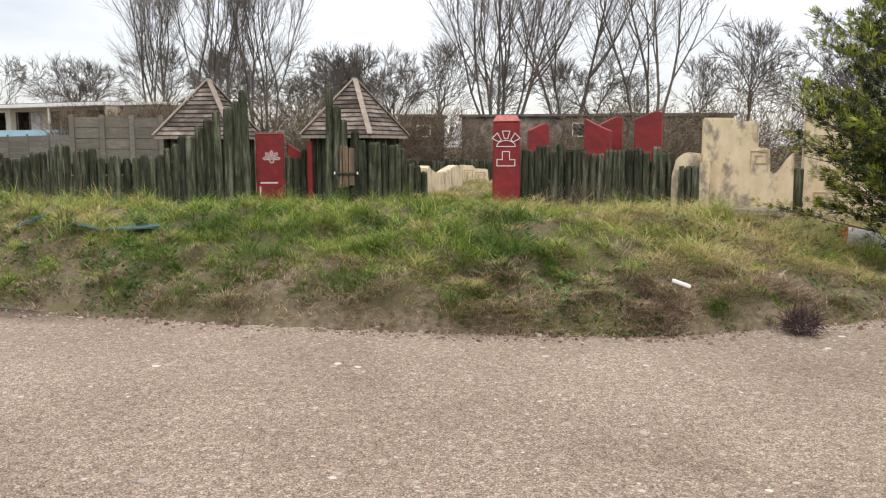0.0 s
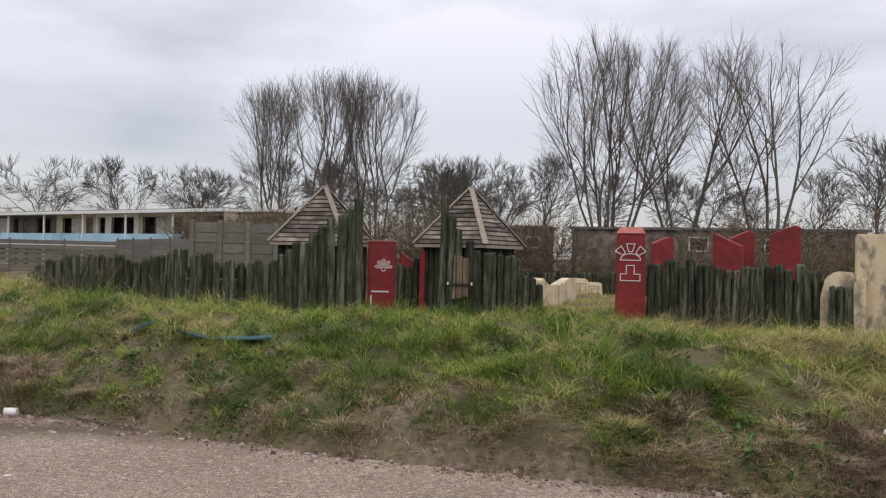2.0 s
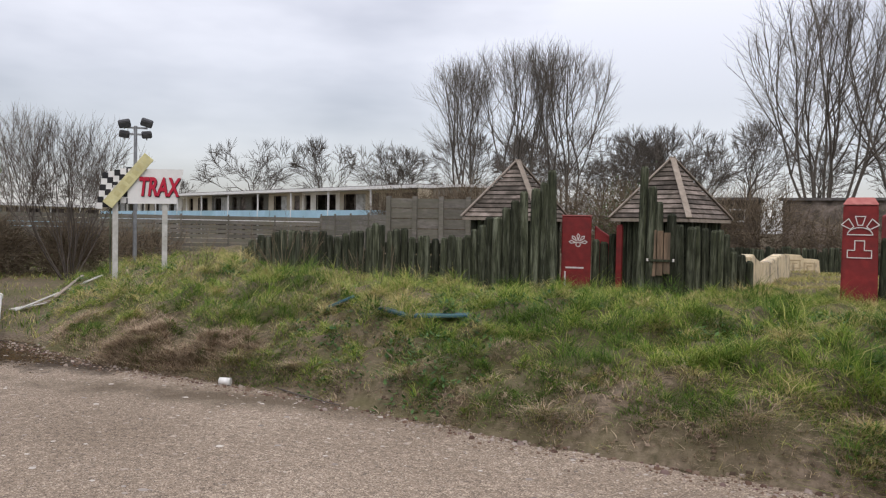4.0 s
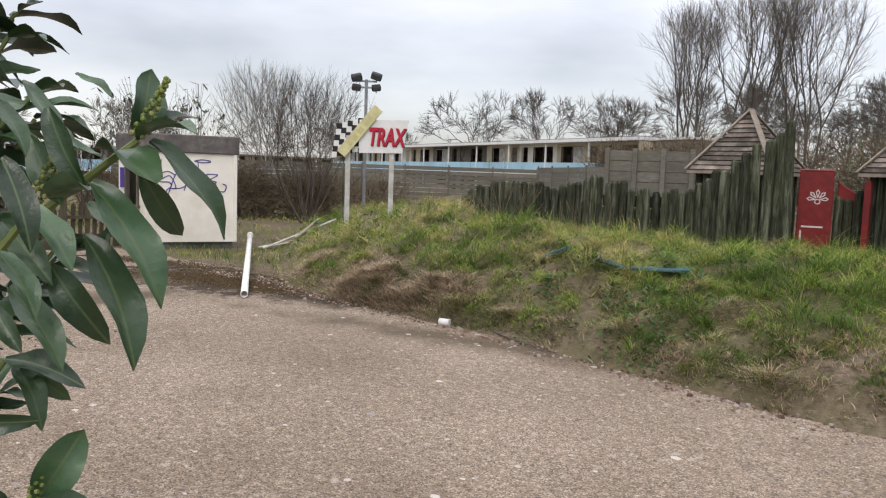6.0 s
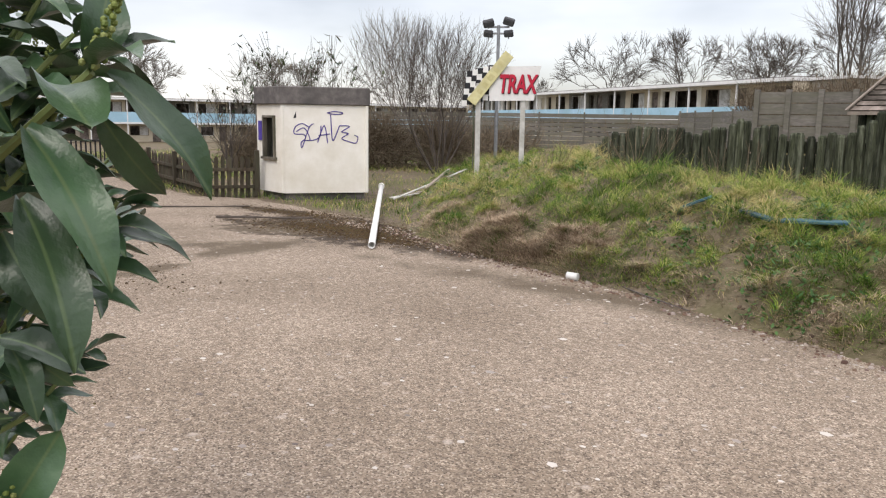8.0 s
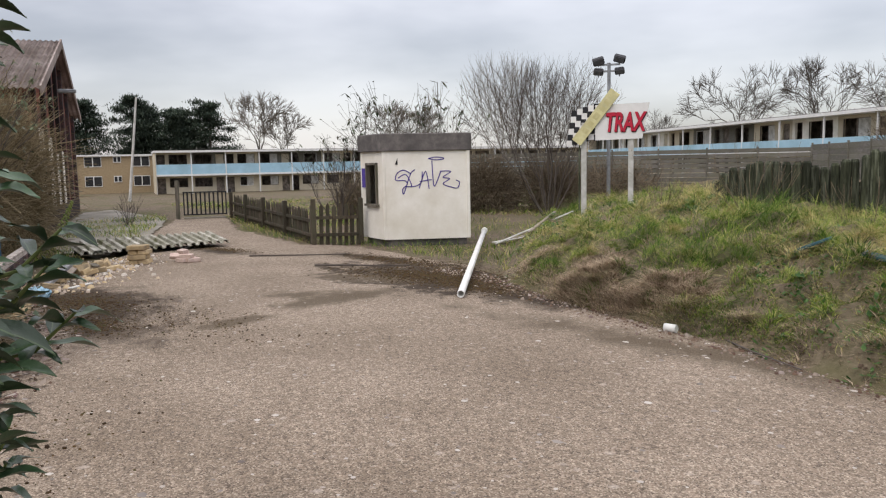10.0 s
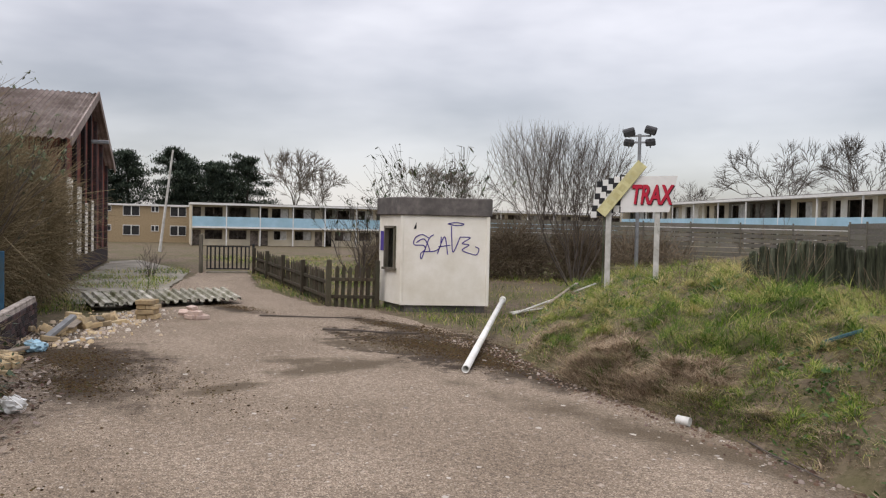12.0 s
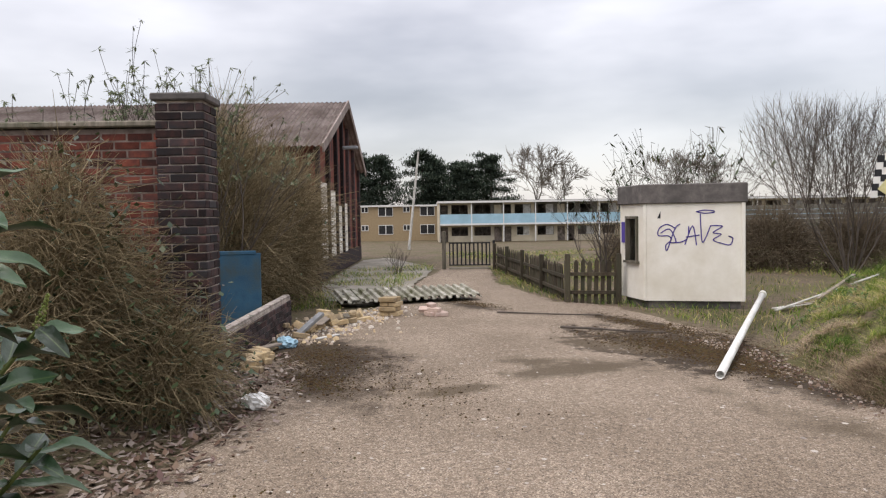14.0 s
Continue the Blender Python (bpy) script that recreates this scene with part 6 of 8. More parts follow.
TALL = "tall leafless poplar with upright stems"
bare_tree(0, 3.3, 53.1, 1.0, 10, "tall leafless tree with many fanning stems", "tall bare trees")
bare_tree(1, 8.4, 54.0, 1.0, 70, TALL, "tall bare trees")
bare_tree(1, 13.4, 51.7, 0.98, 140, TALL, "tall bare trees")
bare_tree(2, -18.0, 57.9, 1.12, 0, TALL, "tall bare trees")
bare_tree(2, -22.2, 56.7, 1.03, 100, TALL, "tall bare trees")
bare_tree(2, -14.6, 58.5, 1.08, 200, TALL, "tall bare trees")
bare_tree(3, -9.0, 60.0, 0.85, 40, "leafless grey round-crowned tree in the distance", "bare trees")
rnd = random.Random(5)
for k in range(13):
    bare_tree(3 + k % 3, -30 + k * 6.6 + rnd.uniform(-2, 2), 86 + rnd.uniform(-6, 8), rnd.uniform(0.98, 1.2), rnd.uniform(0, 360), "leafless grey round-crowned tree in the distance", "bare trees")
for k, x in enumerate((-23, -19.5, -16, -12.5, -9, -5.5, -2)):
    bare_tree(3 + k % 3, x, 78 + rnd.uniform(-4, 4), rnd.uniform(0.95, 1.15), rnd.uniform(0, 360), "leafless grey round-crowned tree in the distance", "bare trees")
for k, (x, y) in enumerate(((-58, 96), (-51, 98), (-45, 93), (-38, 97), (-66, 92), (26, 70), (34, 66), (42, 62), (50, 55))):
    bare_tree(3 + k % 3, x, y, rnd.uniform(1.15, 1.35), rnd.uniform(0, 360), "leafless grey round-crowned tree in the distance", "bare trees")
for x, y, s_ in ((-113, 41, 1.45), (-116, 46, 1.2), (-112, 62, 1.35), (-116, 70, 1.3), (-95, 92, 1.0), (-88, 96, 0.95), (-102, 84, 0.95)):
    bare_tree(6 if s_ > 1.1 else 4, x, y, s_, rnd.uniform(0, 360), "leafless pale tree behind the chalets", "bare trees")


# ---- twiggy shrubs ----
M["spray"] = leafy("grey_green_sprays", [(0.09, 0.11, 0.06), (0.15, 0.18, 0.10), (0.23, 0.26, 0.16)], 0.6, 0.25, 0.45)


def twig_shrub(name, x, y, height, stems, fan, seed, label, mat_, r=0.05, rmin=0.004, kids=4, depth=4, spread=0.5, up=0.4):
    segs = tree_segs(seed, height, stems, fan, spread, up, kids, depth, r, rmin)
    base = thing(name, (x, y, gz(x, y)), label, "shrub", "bare shrubs")
    cut = sorted(s_[6] for s_ in segs)[int(len(segs) * 0.93)]
    for nm, some in (("main_branch", [s_ for s_ in segs if s_[6] > cut]), ("twig_mass", [s_ for s_ in segs if s_[6] <= cut])):
        if some:
            ob = new(nm, tubes(nm, some, M[mat_], 4))
            ob.parent = base
            if nm == "twig_mass":
                tagged(ob, kind="stuff")
    return base


def fan_shrub(name, x, y, height, stems, fan, seed, label, mat_, r, rmin):
    segs = crown_tree(seed, height, r, rmin, 0.36, 0.1, 4, stems, fan, 0.26, 0.2, 0.85)
    base = thing(name, (x, y, gz(x, y)), label, "shrub", "bare shrubs")
    for nm, some in (("main_branch", [s_ for s_ in segs if s_[6] > r * 0.3]), ("twig_mass", [s_ for s_ in segs if s_[6] <= r * 0.3])):
        ob = new(nm, tubes(nm, some, M[mat_], 4))
        ob.parent = base
        if nm == "twig_mass":
            tagged(ob, kind="stuff")


fan_shrub("willow_shrub", -16.3, 13.8, 4.25, 13, 0.9, 31, "leafless many-stemmed willow shrub", "bark", 0.028, 0.003)
fan_shrub("willow_shrub", -19.2, 14.9, 4.9, 4, 0.32, 32, "leafless upright willow behind the booth", "twig_pale", 0.03, 0.0024)
fan_shrub("willow_shrub", -20.9, 16.0, 5.0, 3, 0.3, 132, "leafless upright willow behind the booth", "twig_pale", 0.03, 0.0024)


def leafy_shrub(name, x, y, height, fan, seed, label, stems=12, leaves=260, size=0.16, key="ivy"):
    """Thin arching stems with small drooping leaves at their ends."""
    segs = tree_segs(seed, height, stems, fan, 0.45, 0.4, 3, 3, 0.05, 0.004)
    base = thing(name, (x, y, gz(x, y)), label, "shrub", "leafy shrubs")
    ob = new("stem_tangle", tubes("stem_tangle", segs, M["bark"], 3))
    ob.parent = base
    ends = [s_ for s_ in segs if s_[5] > height * 0.55]
    rl = random.Random(seed)
    pts_ = np.array([rl.choice(ends)[3:6] for _ in range(leaves)])
    n_ = len(pts_)
    V_, a, b = leaf_cards(pts_[:, 0], pts_[:, 1], pts_[:, 2], rg.uniform(0.5, 1.2, n_) * size, rg.uniform(-1.0, 0.4, n_), rg.uniform(0, 6.283, n_), 0.3)
    ob = new("foliage", raw_mesh("foliage", V_, [a, b], M[key]))
    ob.parent = base


leafy_shrub("buddleia", -16.6, 9.6, 3.4, 0.5, 51, "tall half-leafless shrub with dark drooping leaf tips", 14, 520, 0.2)
leafy_shrub("buddleia", -18.4, 8.5, 2.3, 0.5, 52, "half-leafless shrub with dark drooping leaf tips", 6, 160)
leafy_shrub("buddleia", -12.1, -1.75, 3.95, 0.26, 53, "tall shrub with grey-green leaf sprays above the wall", 7, 2600, 0.10, "spray")
leafy_shrub("buddleia", -11.8, -0.35, 3.75, 0.26, 54, "tall shrub with grey-green leaf sprays beside the pier", 7, 2200, 0.10, "spray")


def thicket(name, boxes, n_, label, mat_, seed, length=0.5, r=0.004, leaf=None, leaves=0, droop=0.2):
    """A tangle of thin stems, thicker towards the middle of each of its lumps. boxes: middle and radii."""
    rr = np.random.default_rng(seed)
    segs, lv = [], []
    for (cx, cy, cz, rx, ry, rz), share in boxes:
        m_ = int(n_ * share)
        u_ = rr.normal(0, 1, (m_, 3))
        u_ /= np.linalg.norm(u_, axis=1, keepdims=True)
        rad_ = rr.random(m_) ** 0.45
        p = np.array([cx, cy, cz]) + u_ * rad_[:, None] * np.array([rx, ry, rz])
        d = u_ * 0.6 + rr.normal(0, 0.6, (m_, 3)) + np.array([0, 0, 0.45 - droop])
        d /= np.linalg.norm(d, axis=1, keepdims=True)
        L = length * rr.uniform(0.4, 1.3, m_)
        mid = p + d * L[:, None] * 0.5
        d2 = d + rr.normal(0, 0.3, (m_, 3)) - np.array([0, 0, droop])
        end = mid + d2 * L[:, None] * 0.5
        ra = r * rr.uniform(0.6, 1.6, m_)
        segs.append(np.concatenate([p, mid, ra[:, None], ra[:, None] * 0.8], 1))
        segs.append(np.concatenate([mid, end, ra[:, None] * 0.8, ra[:, None] * 0.4], 1))
        lv.append(end)
    base = thing(name, (0, 0, 0), label, "shrub", "thickets")
    ob = new("stem_tangle", tubes("stem_tangle", np.concatenate(segs), M[mat_], 3))
    ob.parent = base
    if leaf:
        pts_ = np.concatenate(lv)
        pts_ = pts_[rr.integers(0, len(pts_), leaves)] + rr.normal(0, 0.05, (leaves, 3))
        V_, a, b = leaf_cards(pts_[:, 0], pts_[:, 1], pts_[:, 2], rr.uniform(0.03, 0.09, leaves) * (1 if length < 1 else 2.2), rr.uniform(-0.8, 0.8, leaves), rr.uniform(0, 6.283, leaves), 0.55)
        ob = new("foliage", raw_mesh("foliage", V_, [a, b], M[leaf]))
        ob.parent = base


thicket("wall_thicket", [((-6.6, -1.35, 0.6, 0.8, 0.6, 0.65), 0.28), ((-5.4, -1.6, 0.45, 0.8, 0.5, 0.5), 0.12), ((-6.55, -1.15, 1.15, 0.5, 0.4, 0.85), 0.3), ((-6.85, -0.5, 0.38, 0.55, 0.4, 0.45), 0.2), ((-6.95, -0.85, 0.75, 0.4, 0.35, 0.7), 0.14)],
        14000, "brown bramble and ivy thicket against the brick wall", "twig_tan", 61, 0.42, 0.0026, "ivy", 7000, 0.35)
thicket("hall_thicket", [((-13.4, -0.35, 1.25, 1.2, 0.7, 1.3), 0.3), ((-15.3, 0.4, 1.25, 1.4, 0.9, 1.4), 0.3), ((-17.4, 0.6, 1.2, 1.3, 0.8, 1.3), 0.25), ((-14.2, -0.3, 1.8, 0.8, 0.6, 1.5), 0.15)],
        22000, "tall brown twiggy thicket in front of the hall", "twig_tan", 62, 0.8, 0.0045, "ivy", 3500, 0.1)
thicket("far_hedge", [((8 + 5 * k, 32 - 0.7 * k, 1.3, 3.4, 2.0, 1.9 + 0.35 * (k % 2)), 0.16) for k in range(7)],
        11000, "brown leafless hedge behind the ruins", "twig_brown", 63, 1.1, 0.010, "hedge", 20000, 0.1)
thicket("evergreen_bush", [((-3.3, 24.0, 1.4, 1.7, 1.0, 1.45), 1.0)], 3000, "dark green bush behind the huts", "twig_brown", 64, 0.6, 0.008, "weed", 6000, 0.1)
thicket("scrub", [((-25 - 5 * k, 24 + 5 * k, 0.2, 3.4, 2.0, 0.7 + 0.3 * (k % 2)), 0.18) for k in range(5)],
        9000, "brown scrub below the grey fence", "twig_brown", 65, 0.9, 0.012, "hedge", 5000, 0.1)
thicket("booth_scrub", [((-19.7, 12.0, 0.55, 1.0, 0.9, 0.85), 0.28), ((-18.9, 13.6, 0.6, 0.9, 0.9, 0.9), 0.28), ((-18.0, 15.3, 0.55, 0.9, 1.0, 0.85), 0.26), ((-20.9, 10.6, 0.4, 0.9, 0.9, 0.6), 0.18)],
        9000, "dark brown scrub between the booth and the grey fence", "twig_brown", 75, 0.6, 0.006, "hedge", 3000, 0.1)
thicket("annexe_scrub", [((-23.0 + 1.9 * k, 45.6 - 0.8 * k, 1.5, 1.7, 1.0, 2.1), 0.2) for k in range(5)],
        9000, "olive-brown leafless scrub against the annexe", "twig_brown", 70, 1.0, 0.010, "hedge", 2600, 0.0)
thicket("fence_scrub", [((-10.5 + 2.6 * k, 27.5 + 0.6 * k, 1.4, 1.9, 1.0, 1.6), 0.2) for k in range(5)],
        8000, "leafless scrub behind the panel fence", "twig_brown", 67, 0.9, 0.009, "hedge", 2000, 0.0)
twig_shrub("lane_shrub", -21.6, 3.9, 0.9, 9, 0.6, 35, "small sparse leafless shrub beside the lane", "bark", 0.02, 0.003, 2, 3)
twig_shrub("dead_weed", -6.2, 8.6, 1.0, 12, 0.7, 36, "thin dead weed stems on the bank", "twig_brown", 0.02, 0.002, 2, 2)
twig_shrub("dead_weed", -8.6, 9.6, 1.1, 12, 0.7, 37, "thin dead weed stems on the bank", "twig_brown", 0.02, 0.002, 2, 2)
twig_shrub("dead_weed", -4.9, 8.9, 0.8, 12, 0.7, 38, "thin dead weed stems on the bank", "twig_brown", 0.02, 0.002, 2, 2)
twig_shrub("dead_weed", 2.9, 13.6, 0.9, 16, 0.9, 39, "thin dead stems before the palisade", "twig_brown", 0.02, 0.003, 2, 2)
twig_shrub("dead_weed", 3.8, 13.4, 0.8, 16, 0.9, 40, "thin dead stems before the palisade", "twig_brown", 0.02, 0.003, 2, 2)


# ---- conifer beside the tarmac ----
def conifer(x, y, height, radius, seed):
    rr = np.random.default_rng(seed)
    base = thing("conifer", (x, y, gz(x, y)), "bushy yellow-green conifer reaching to the ground", "tree")
    part("trunk", rod(bmesh.new(), (0, 0, -0.1), (0, 0, height * 0.9), 0.13, 0.02, 8), M["bark"], base)
    V_, F_ = [], []
    segs = []
    nb = 430
    for k in range(nb):
        t = rr.random() ** 1.1
        z0_ = 0.35 + t * height * 0.88
        az_ = rr.uniform(0, 6.283)
        reach = radius * (1 - t) ** 0.75 * (0.72 + 0.28 * min(1.0, t / 0.16)) * rr.uniform(0.72, 1.1) + 0.12
        a = np.array([0, 0, max(0.05, z0_ - 0.3 * reach)])
        tip = np.array([math.cos(az_) * reach, math.sin(az_) * reach, z0_ + 0.35 * reach * rr.uniform(-0.3, 1.2)])
        segs.append((*a, *tip, 0.02 * (1.2 - t), 0.004))
        d = tip - a
        for j in range(int(14 + 16 * reach)):
            q = rr.uniform(0.2, 0.85)
            dd = d / np.linalg.norm(d) + rr.normal(0, 0.6, 3)
            V_.append((a + d * q + rr.normal(0, 0.09, 3), dd / np.linalg.norm(dd), 0.1))
        # plumes rising from the outer half of each branch
        for p_ in range(5):
            root = a + d * rr.uniform(0.5, 0.98)
            dirn = d / np.linalg.norm(d) + rr.normal(0, 0.45, 3) + np.array([0, 0, 0.45])
            dirn /= np.linalg.norm(dirn)
            long_ = rr.uniform(0.22, 0.5) * (0.7 + 0.3 * reach)
            segs.append((*root, *(root + dirn * long_), 0.005, 0.002))
            for j in range(int(13 + 26 * long_)):
                q = rr.uniform(0.0, 1.0)
                c = root + dirn * long_ * q + rr.normal(0, 0.032 * (1.25 - q) + 0.008, 3)
                dd = dirn + rr.normal(0, 0.42, 3)
                dd /= np.linalg.norm(dd)
                V_.append((c, dd, q))
    ob = tagged(new("branch_mass", tubes("branch_mass", np.array(segs), M["bark"], 3)), kind="stuff")
    ob.parent = base
    C = np.array([v[0] for v in V_])
    Dn = np.array([v[1] for v in V_])
    n_ = len(C)
    # each spray: a fan of three narrow scaly fingers
    allP, allF = [], []
    side = np.cross(Dn, rr.normal(0, 1, (n_, 3)))
    side /= np.linalg.norm(side, axis=1, keepdims=True) + 1e-9
    sz = rr.uniform(0.06, 0.12, n_)[:, None]
    for j, (o, l_, w_) in enumerate(((0.0, 1.0, 0.075), (0.5, 0.85, 0.07), (-0.5, 0.85, 0.07))):
        d = Dn * math.cos(o) + side * math.sin(o)
        n2 = np.cross(Dn, side)
        wv = np.cross(d, n2)
        P_ = np.stack([C - d * sz * 0.05, C + d * sz * l_ * 0.5 + wv * sz * w_, C + d * sz * l_, C + d * sz * l_ * 0.5 - wv * sz * w_], 1)
        allP.append(P_)
    P_ = np.concatenate(allP, 1).reshape(-1, 3)
    idx = (np.arange(n_)[:, None] * 12 + np.arange(3)[None] * 4).reshape(-1, 1)
    # inner sprays get the colour with painted shade, outer ones the new growth
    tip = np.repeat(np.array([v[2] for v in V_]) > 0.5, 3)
    for nm, m_, key in (("inner_foliage", ~tip, "conifer_shaded"), ("new_growth", tip, "conifer")):
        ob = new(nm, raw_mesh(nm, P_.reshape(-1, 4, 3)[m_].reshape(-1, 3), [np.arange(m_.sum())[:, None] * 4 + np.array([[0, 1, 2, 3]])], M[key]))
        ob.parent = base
        tagged(ob, "older inner needles with the crown's shade in their colour" if key == "conifer_shaded" else "yellow-green new growth")


conifer(7.3, 6.55, 6.2, 2.7, 71)


# ---- pines and far woods ----
def pine(x, y, height, width, seed):
    rr = np.random.default_rng(seed)
    base = thing("pine", (x, y, gz(x, y)), "dark pine with layered crown behind the chalets", "tree", "dark pines")
    part("trunk", rod(bmesh.new(), (0, 0, -0.3), (0, 0, height * 0.85), 0.28, 0.1, 7), M["bark"], base)
    P_ = []
    for k in range(44):
        t = 0.22 + 0.78 * ((k + rr.random()) / 44) ** 0.8
        r_ = width * (1.12 - t) ** 0.5 * rr.uniform(0.15, 0.95)
        az_ = rr.uniform(0, 6.283)
        c = np.array([r_ * math.cos(az_), r_ * math.sin(az_), t * height])
        p = rr.normal(0, 1, (330, 3)) * np.array([0.85, 0.85, 0.30]) * (1.2 - 0.5 * t) + c
        P_.append(p)
    P_ = np.concatenate(P_)
    n_ = len(P_)
    V_, a, b = leaf_cards(P_[:, 0], P_[:, 1], P_[:, 2], rr.uniform(0.28, 0.62, n_), rr.uniform(-0.2, 1.3, n_), rr.uniform(0, 6.283, n_), 0.35)
    ob = new("crown", raw_mesh("crown", V_, [a, b], M["pine"]))
    ob.parent = base


for k, (x, y, h_, w_) in enumerate(((-128, 14, 14.5, 4.2), (-130, 20, 13.0, 4.0), (-126, 26, 13.4, 4.4), (-124, 31.5, 11.4, 3.4), (-124, 37.0, 12.8, 4.6),
                                   (-134, 8, 13.5, 4.2), (-133, 17, 12.6, 4.0), (-131, 29, 12.2, 4.0), (-130, 34.5, 11.8, 4.0))):
    pine(x, y, h_, w_ * 1.25, 80 + k)


# ---- laurel hedge close to the walker ----
def laurel_leaf(length, width, curl, seed):
    """A long glossy leaf folded along its midrib and curling down; the stalk is at the origin, x runs to the tip."""
    rl = random.Random(seed)
    bm_ = bmesh.new()
    rows_ = 9
    grid_ = []
    for k in range(rows_):
        t = k / (rows_ - 1)
        w_ = width * (math.sin(math.pi * min(1, t * 0.93 + 0.035)) ** 0.75) * (1.0 if t < 0.97 else 0.1)
        x_ = length * t
        z_ = -curl * length * t * t + 0.04 * length * math.sin(3.1 * t)
        row = []
        for q in (-1.0, -0.55, 0.0, 0.55, 1.0):
            wave = 0.006 * math.sin(9 * t + seed) * abs(q)
            row.append(bm_.verts.new((x_, q * w_ / 2, z_ + abs(q) ** 1.3 * w_ * 0.22 - 0.12 * w_ * (1 - abs(q)) * 0.2 + wave)))
        grid_.append(row)
    for a, b in zip(grid_[:-1], grid_[1:]):
        for k in range(4):
            bm_.faces.new((a[k], b[k], b[k + 1], a[k + 1]))
    me = bpy.data.meshes.new("leaf")
    for f_ in bm_.faces:
        f_.smooth = True
    bm_.to_mesh(me)
    bm_.free()
    me.materials.append(M["laurel"])
    return me


def laurel_material():
    m = surface("glossy_laurel_leaf", (0.020, 0.046, 0.020), (0.036, 0.074, 0.031), 22, 0.34, 0.14, (0.045, 0.085, 0.035), 6, 0.3, 0.45, vary=0.5, fine=70)
    n, l = m.node_tree.nodes, m.node_tree.links
    b = n["Principled BSDF"]
    tc = n.new("ShaderNodeTexCoord")
    sp = n.new("ShaderNodeSeparateXYZ")
    l.new(tc.outputs["Object"], sp.inputs[0])
    ab = n.new("ShaderNodeMath")
    ab.operation = "ABSOLUTE"
    l.new(sp.outputs["Y"], ab.inputs[0])
    mr = n.new("ShaderNodeMapRange")
    mr.inputs["From Min"].default_value = 0.0006
    mr.inputs["From Max"].default_value = 0.0022
    mr.inputs["To Min"].default_value = 1
    mr.inputs["To Max"].default_value = 0
    l.new(ab.outputs[0], mr.inputs["Value"])
    mx = n.new("ShaderNodeMix")
    mx.data_type = "RGBA"
    src = b.inputs["Base Color"].links[0].from_socket
    l.new(mr.outputs["Result"], mx.inputs[0])
    l.new(src, mx.inputs[6])
    mx.inputs[7].default_value = (0.075, 0.115, 0.045, 1)
    l.new(mx.outputs[2], b.inputs["Base Color"])
    return m


M["laurel"] = laurel_material()
M["stalk"] = surface("green_stalk", (0.10, 0.14, 0.04), (0.17, 0.20, 0.07), 20, 0.6, 0.1)
M["bud"] = leafy("green_flower_buds", [(0.10, 0.14, 0.03), (0.17, 0.21, 0.05), (0.24, 0.26, 0.09)], 0.6, 0.3, 0.1)
LEAVES = [laurel_leaf(0.150, 0.047, 0.28, 1), laurel_leaf(0.135, 0.046, 0.12, 2), laurel_leaf(0.120, 0.043, 0.40, 3), laurel_leaf(0.105, 0.050, 0.05, 4)]


def laurel(shoots, label, seed):
    """shoots: foot, tip and number of leaves, a spike of buds at the tip or not."""
    rl = random.Random(seed)
    base = thing("laurel", (shoots[0][0][0], shoots[0][0][1], gz(shoots[0][0][0], shoots[0][0][1])), label, "shrub", "laurel hedge")
    o = Vector(base.matrix_basis.translation)
    for foot, tip, count, spike in shoots[::6]:
        f_ = Vector(foot) - o
        bm_ = bmesh.new()
        knee = Vector((f_.x * 0.8 - 0.08, f_.y * 0.8 - 0.14, f_.z * 0.45))
        rod(bm_, (knee.x * 0.9, knee.y * 0.9, -0.03), knee, 0.016, 0.012, 6)
        rod(bm_, knee, f_, 0.012, 0.007, 6)
        part("main_stem", bm_, M["bark"], base, "woody brown stem")
    for foot, tip, count, spike in shoots:
        a, b = Vector(foot) - o, Vector(tip) - o
        mid = (a + b) / 2 + Vector((0, 0, -0.04))
        bm_ = bmesh.new()
        rod(bm_, a, mid, 0.007, 0.006, 6)
        rod(bm_, mid, b, 0.006, 0.004, 6)
        stem = part("stem", bm_, M["stalk"], base)
        d = (b - a).normalized()
        for k in range(count):
            t = 1 - 0.75 * (k / count) ** 1.1
            p = a.lerp(mid, t * 2) if t < 0.5 else mid.lerp(b, t * 2 - 1)
            az_ = k * 2.4 + rl.uniform(-0.4, 0.4)
            side = Vector((math.cos(az_), math.sin(az_), rl.uniform(-0.45, 0.35)))
            ld = (d * (0.55 if k < 4 else 0.25) + side).normalized()
            q = ld.to_track_quat("X", "Z")
            ob = new("leaf", rl.choice(LEAVES))
            ob.parent = base
            s_ = rl.uniform(0.9, 1.25) * (0.7 if k == 0 else 1)
            ob.matrix_basis = Matrix.LocRotScale(p, q @ Euler((rl.uniform(-0.6, 0.6), 0, 0)).to_quaternion(), (s_, s_, s_))
        if spike:
            bm_ = bmesh.new()
            up_ = (d + Vector((0, 0, 1.4))).normalized()
            for k in range(34):
                t = k / 34
                c = b + up_ * (0.075 * t)
                q = Vector((math.cos(k * 2.4), math.sin(k * 2.4), 0.4)) * (0.008 * (1.15 - t))
                bmesh.ops.create_icosphere(bm_, subdivisions=1, radius=0.0034, matrix=Matrix.Translation(c + q))
            part("flower_spike", bm_, M["bud"], base, "pale green flower buds")
    return base


rl = random.Random(77)


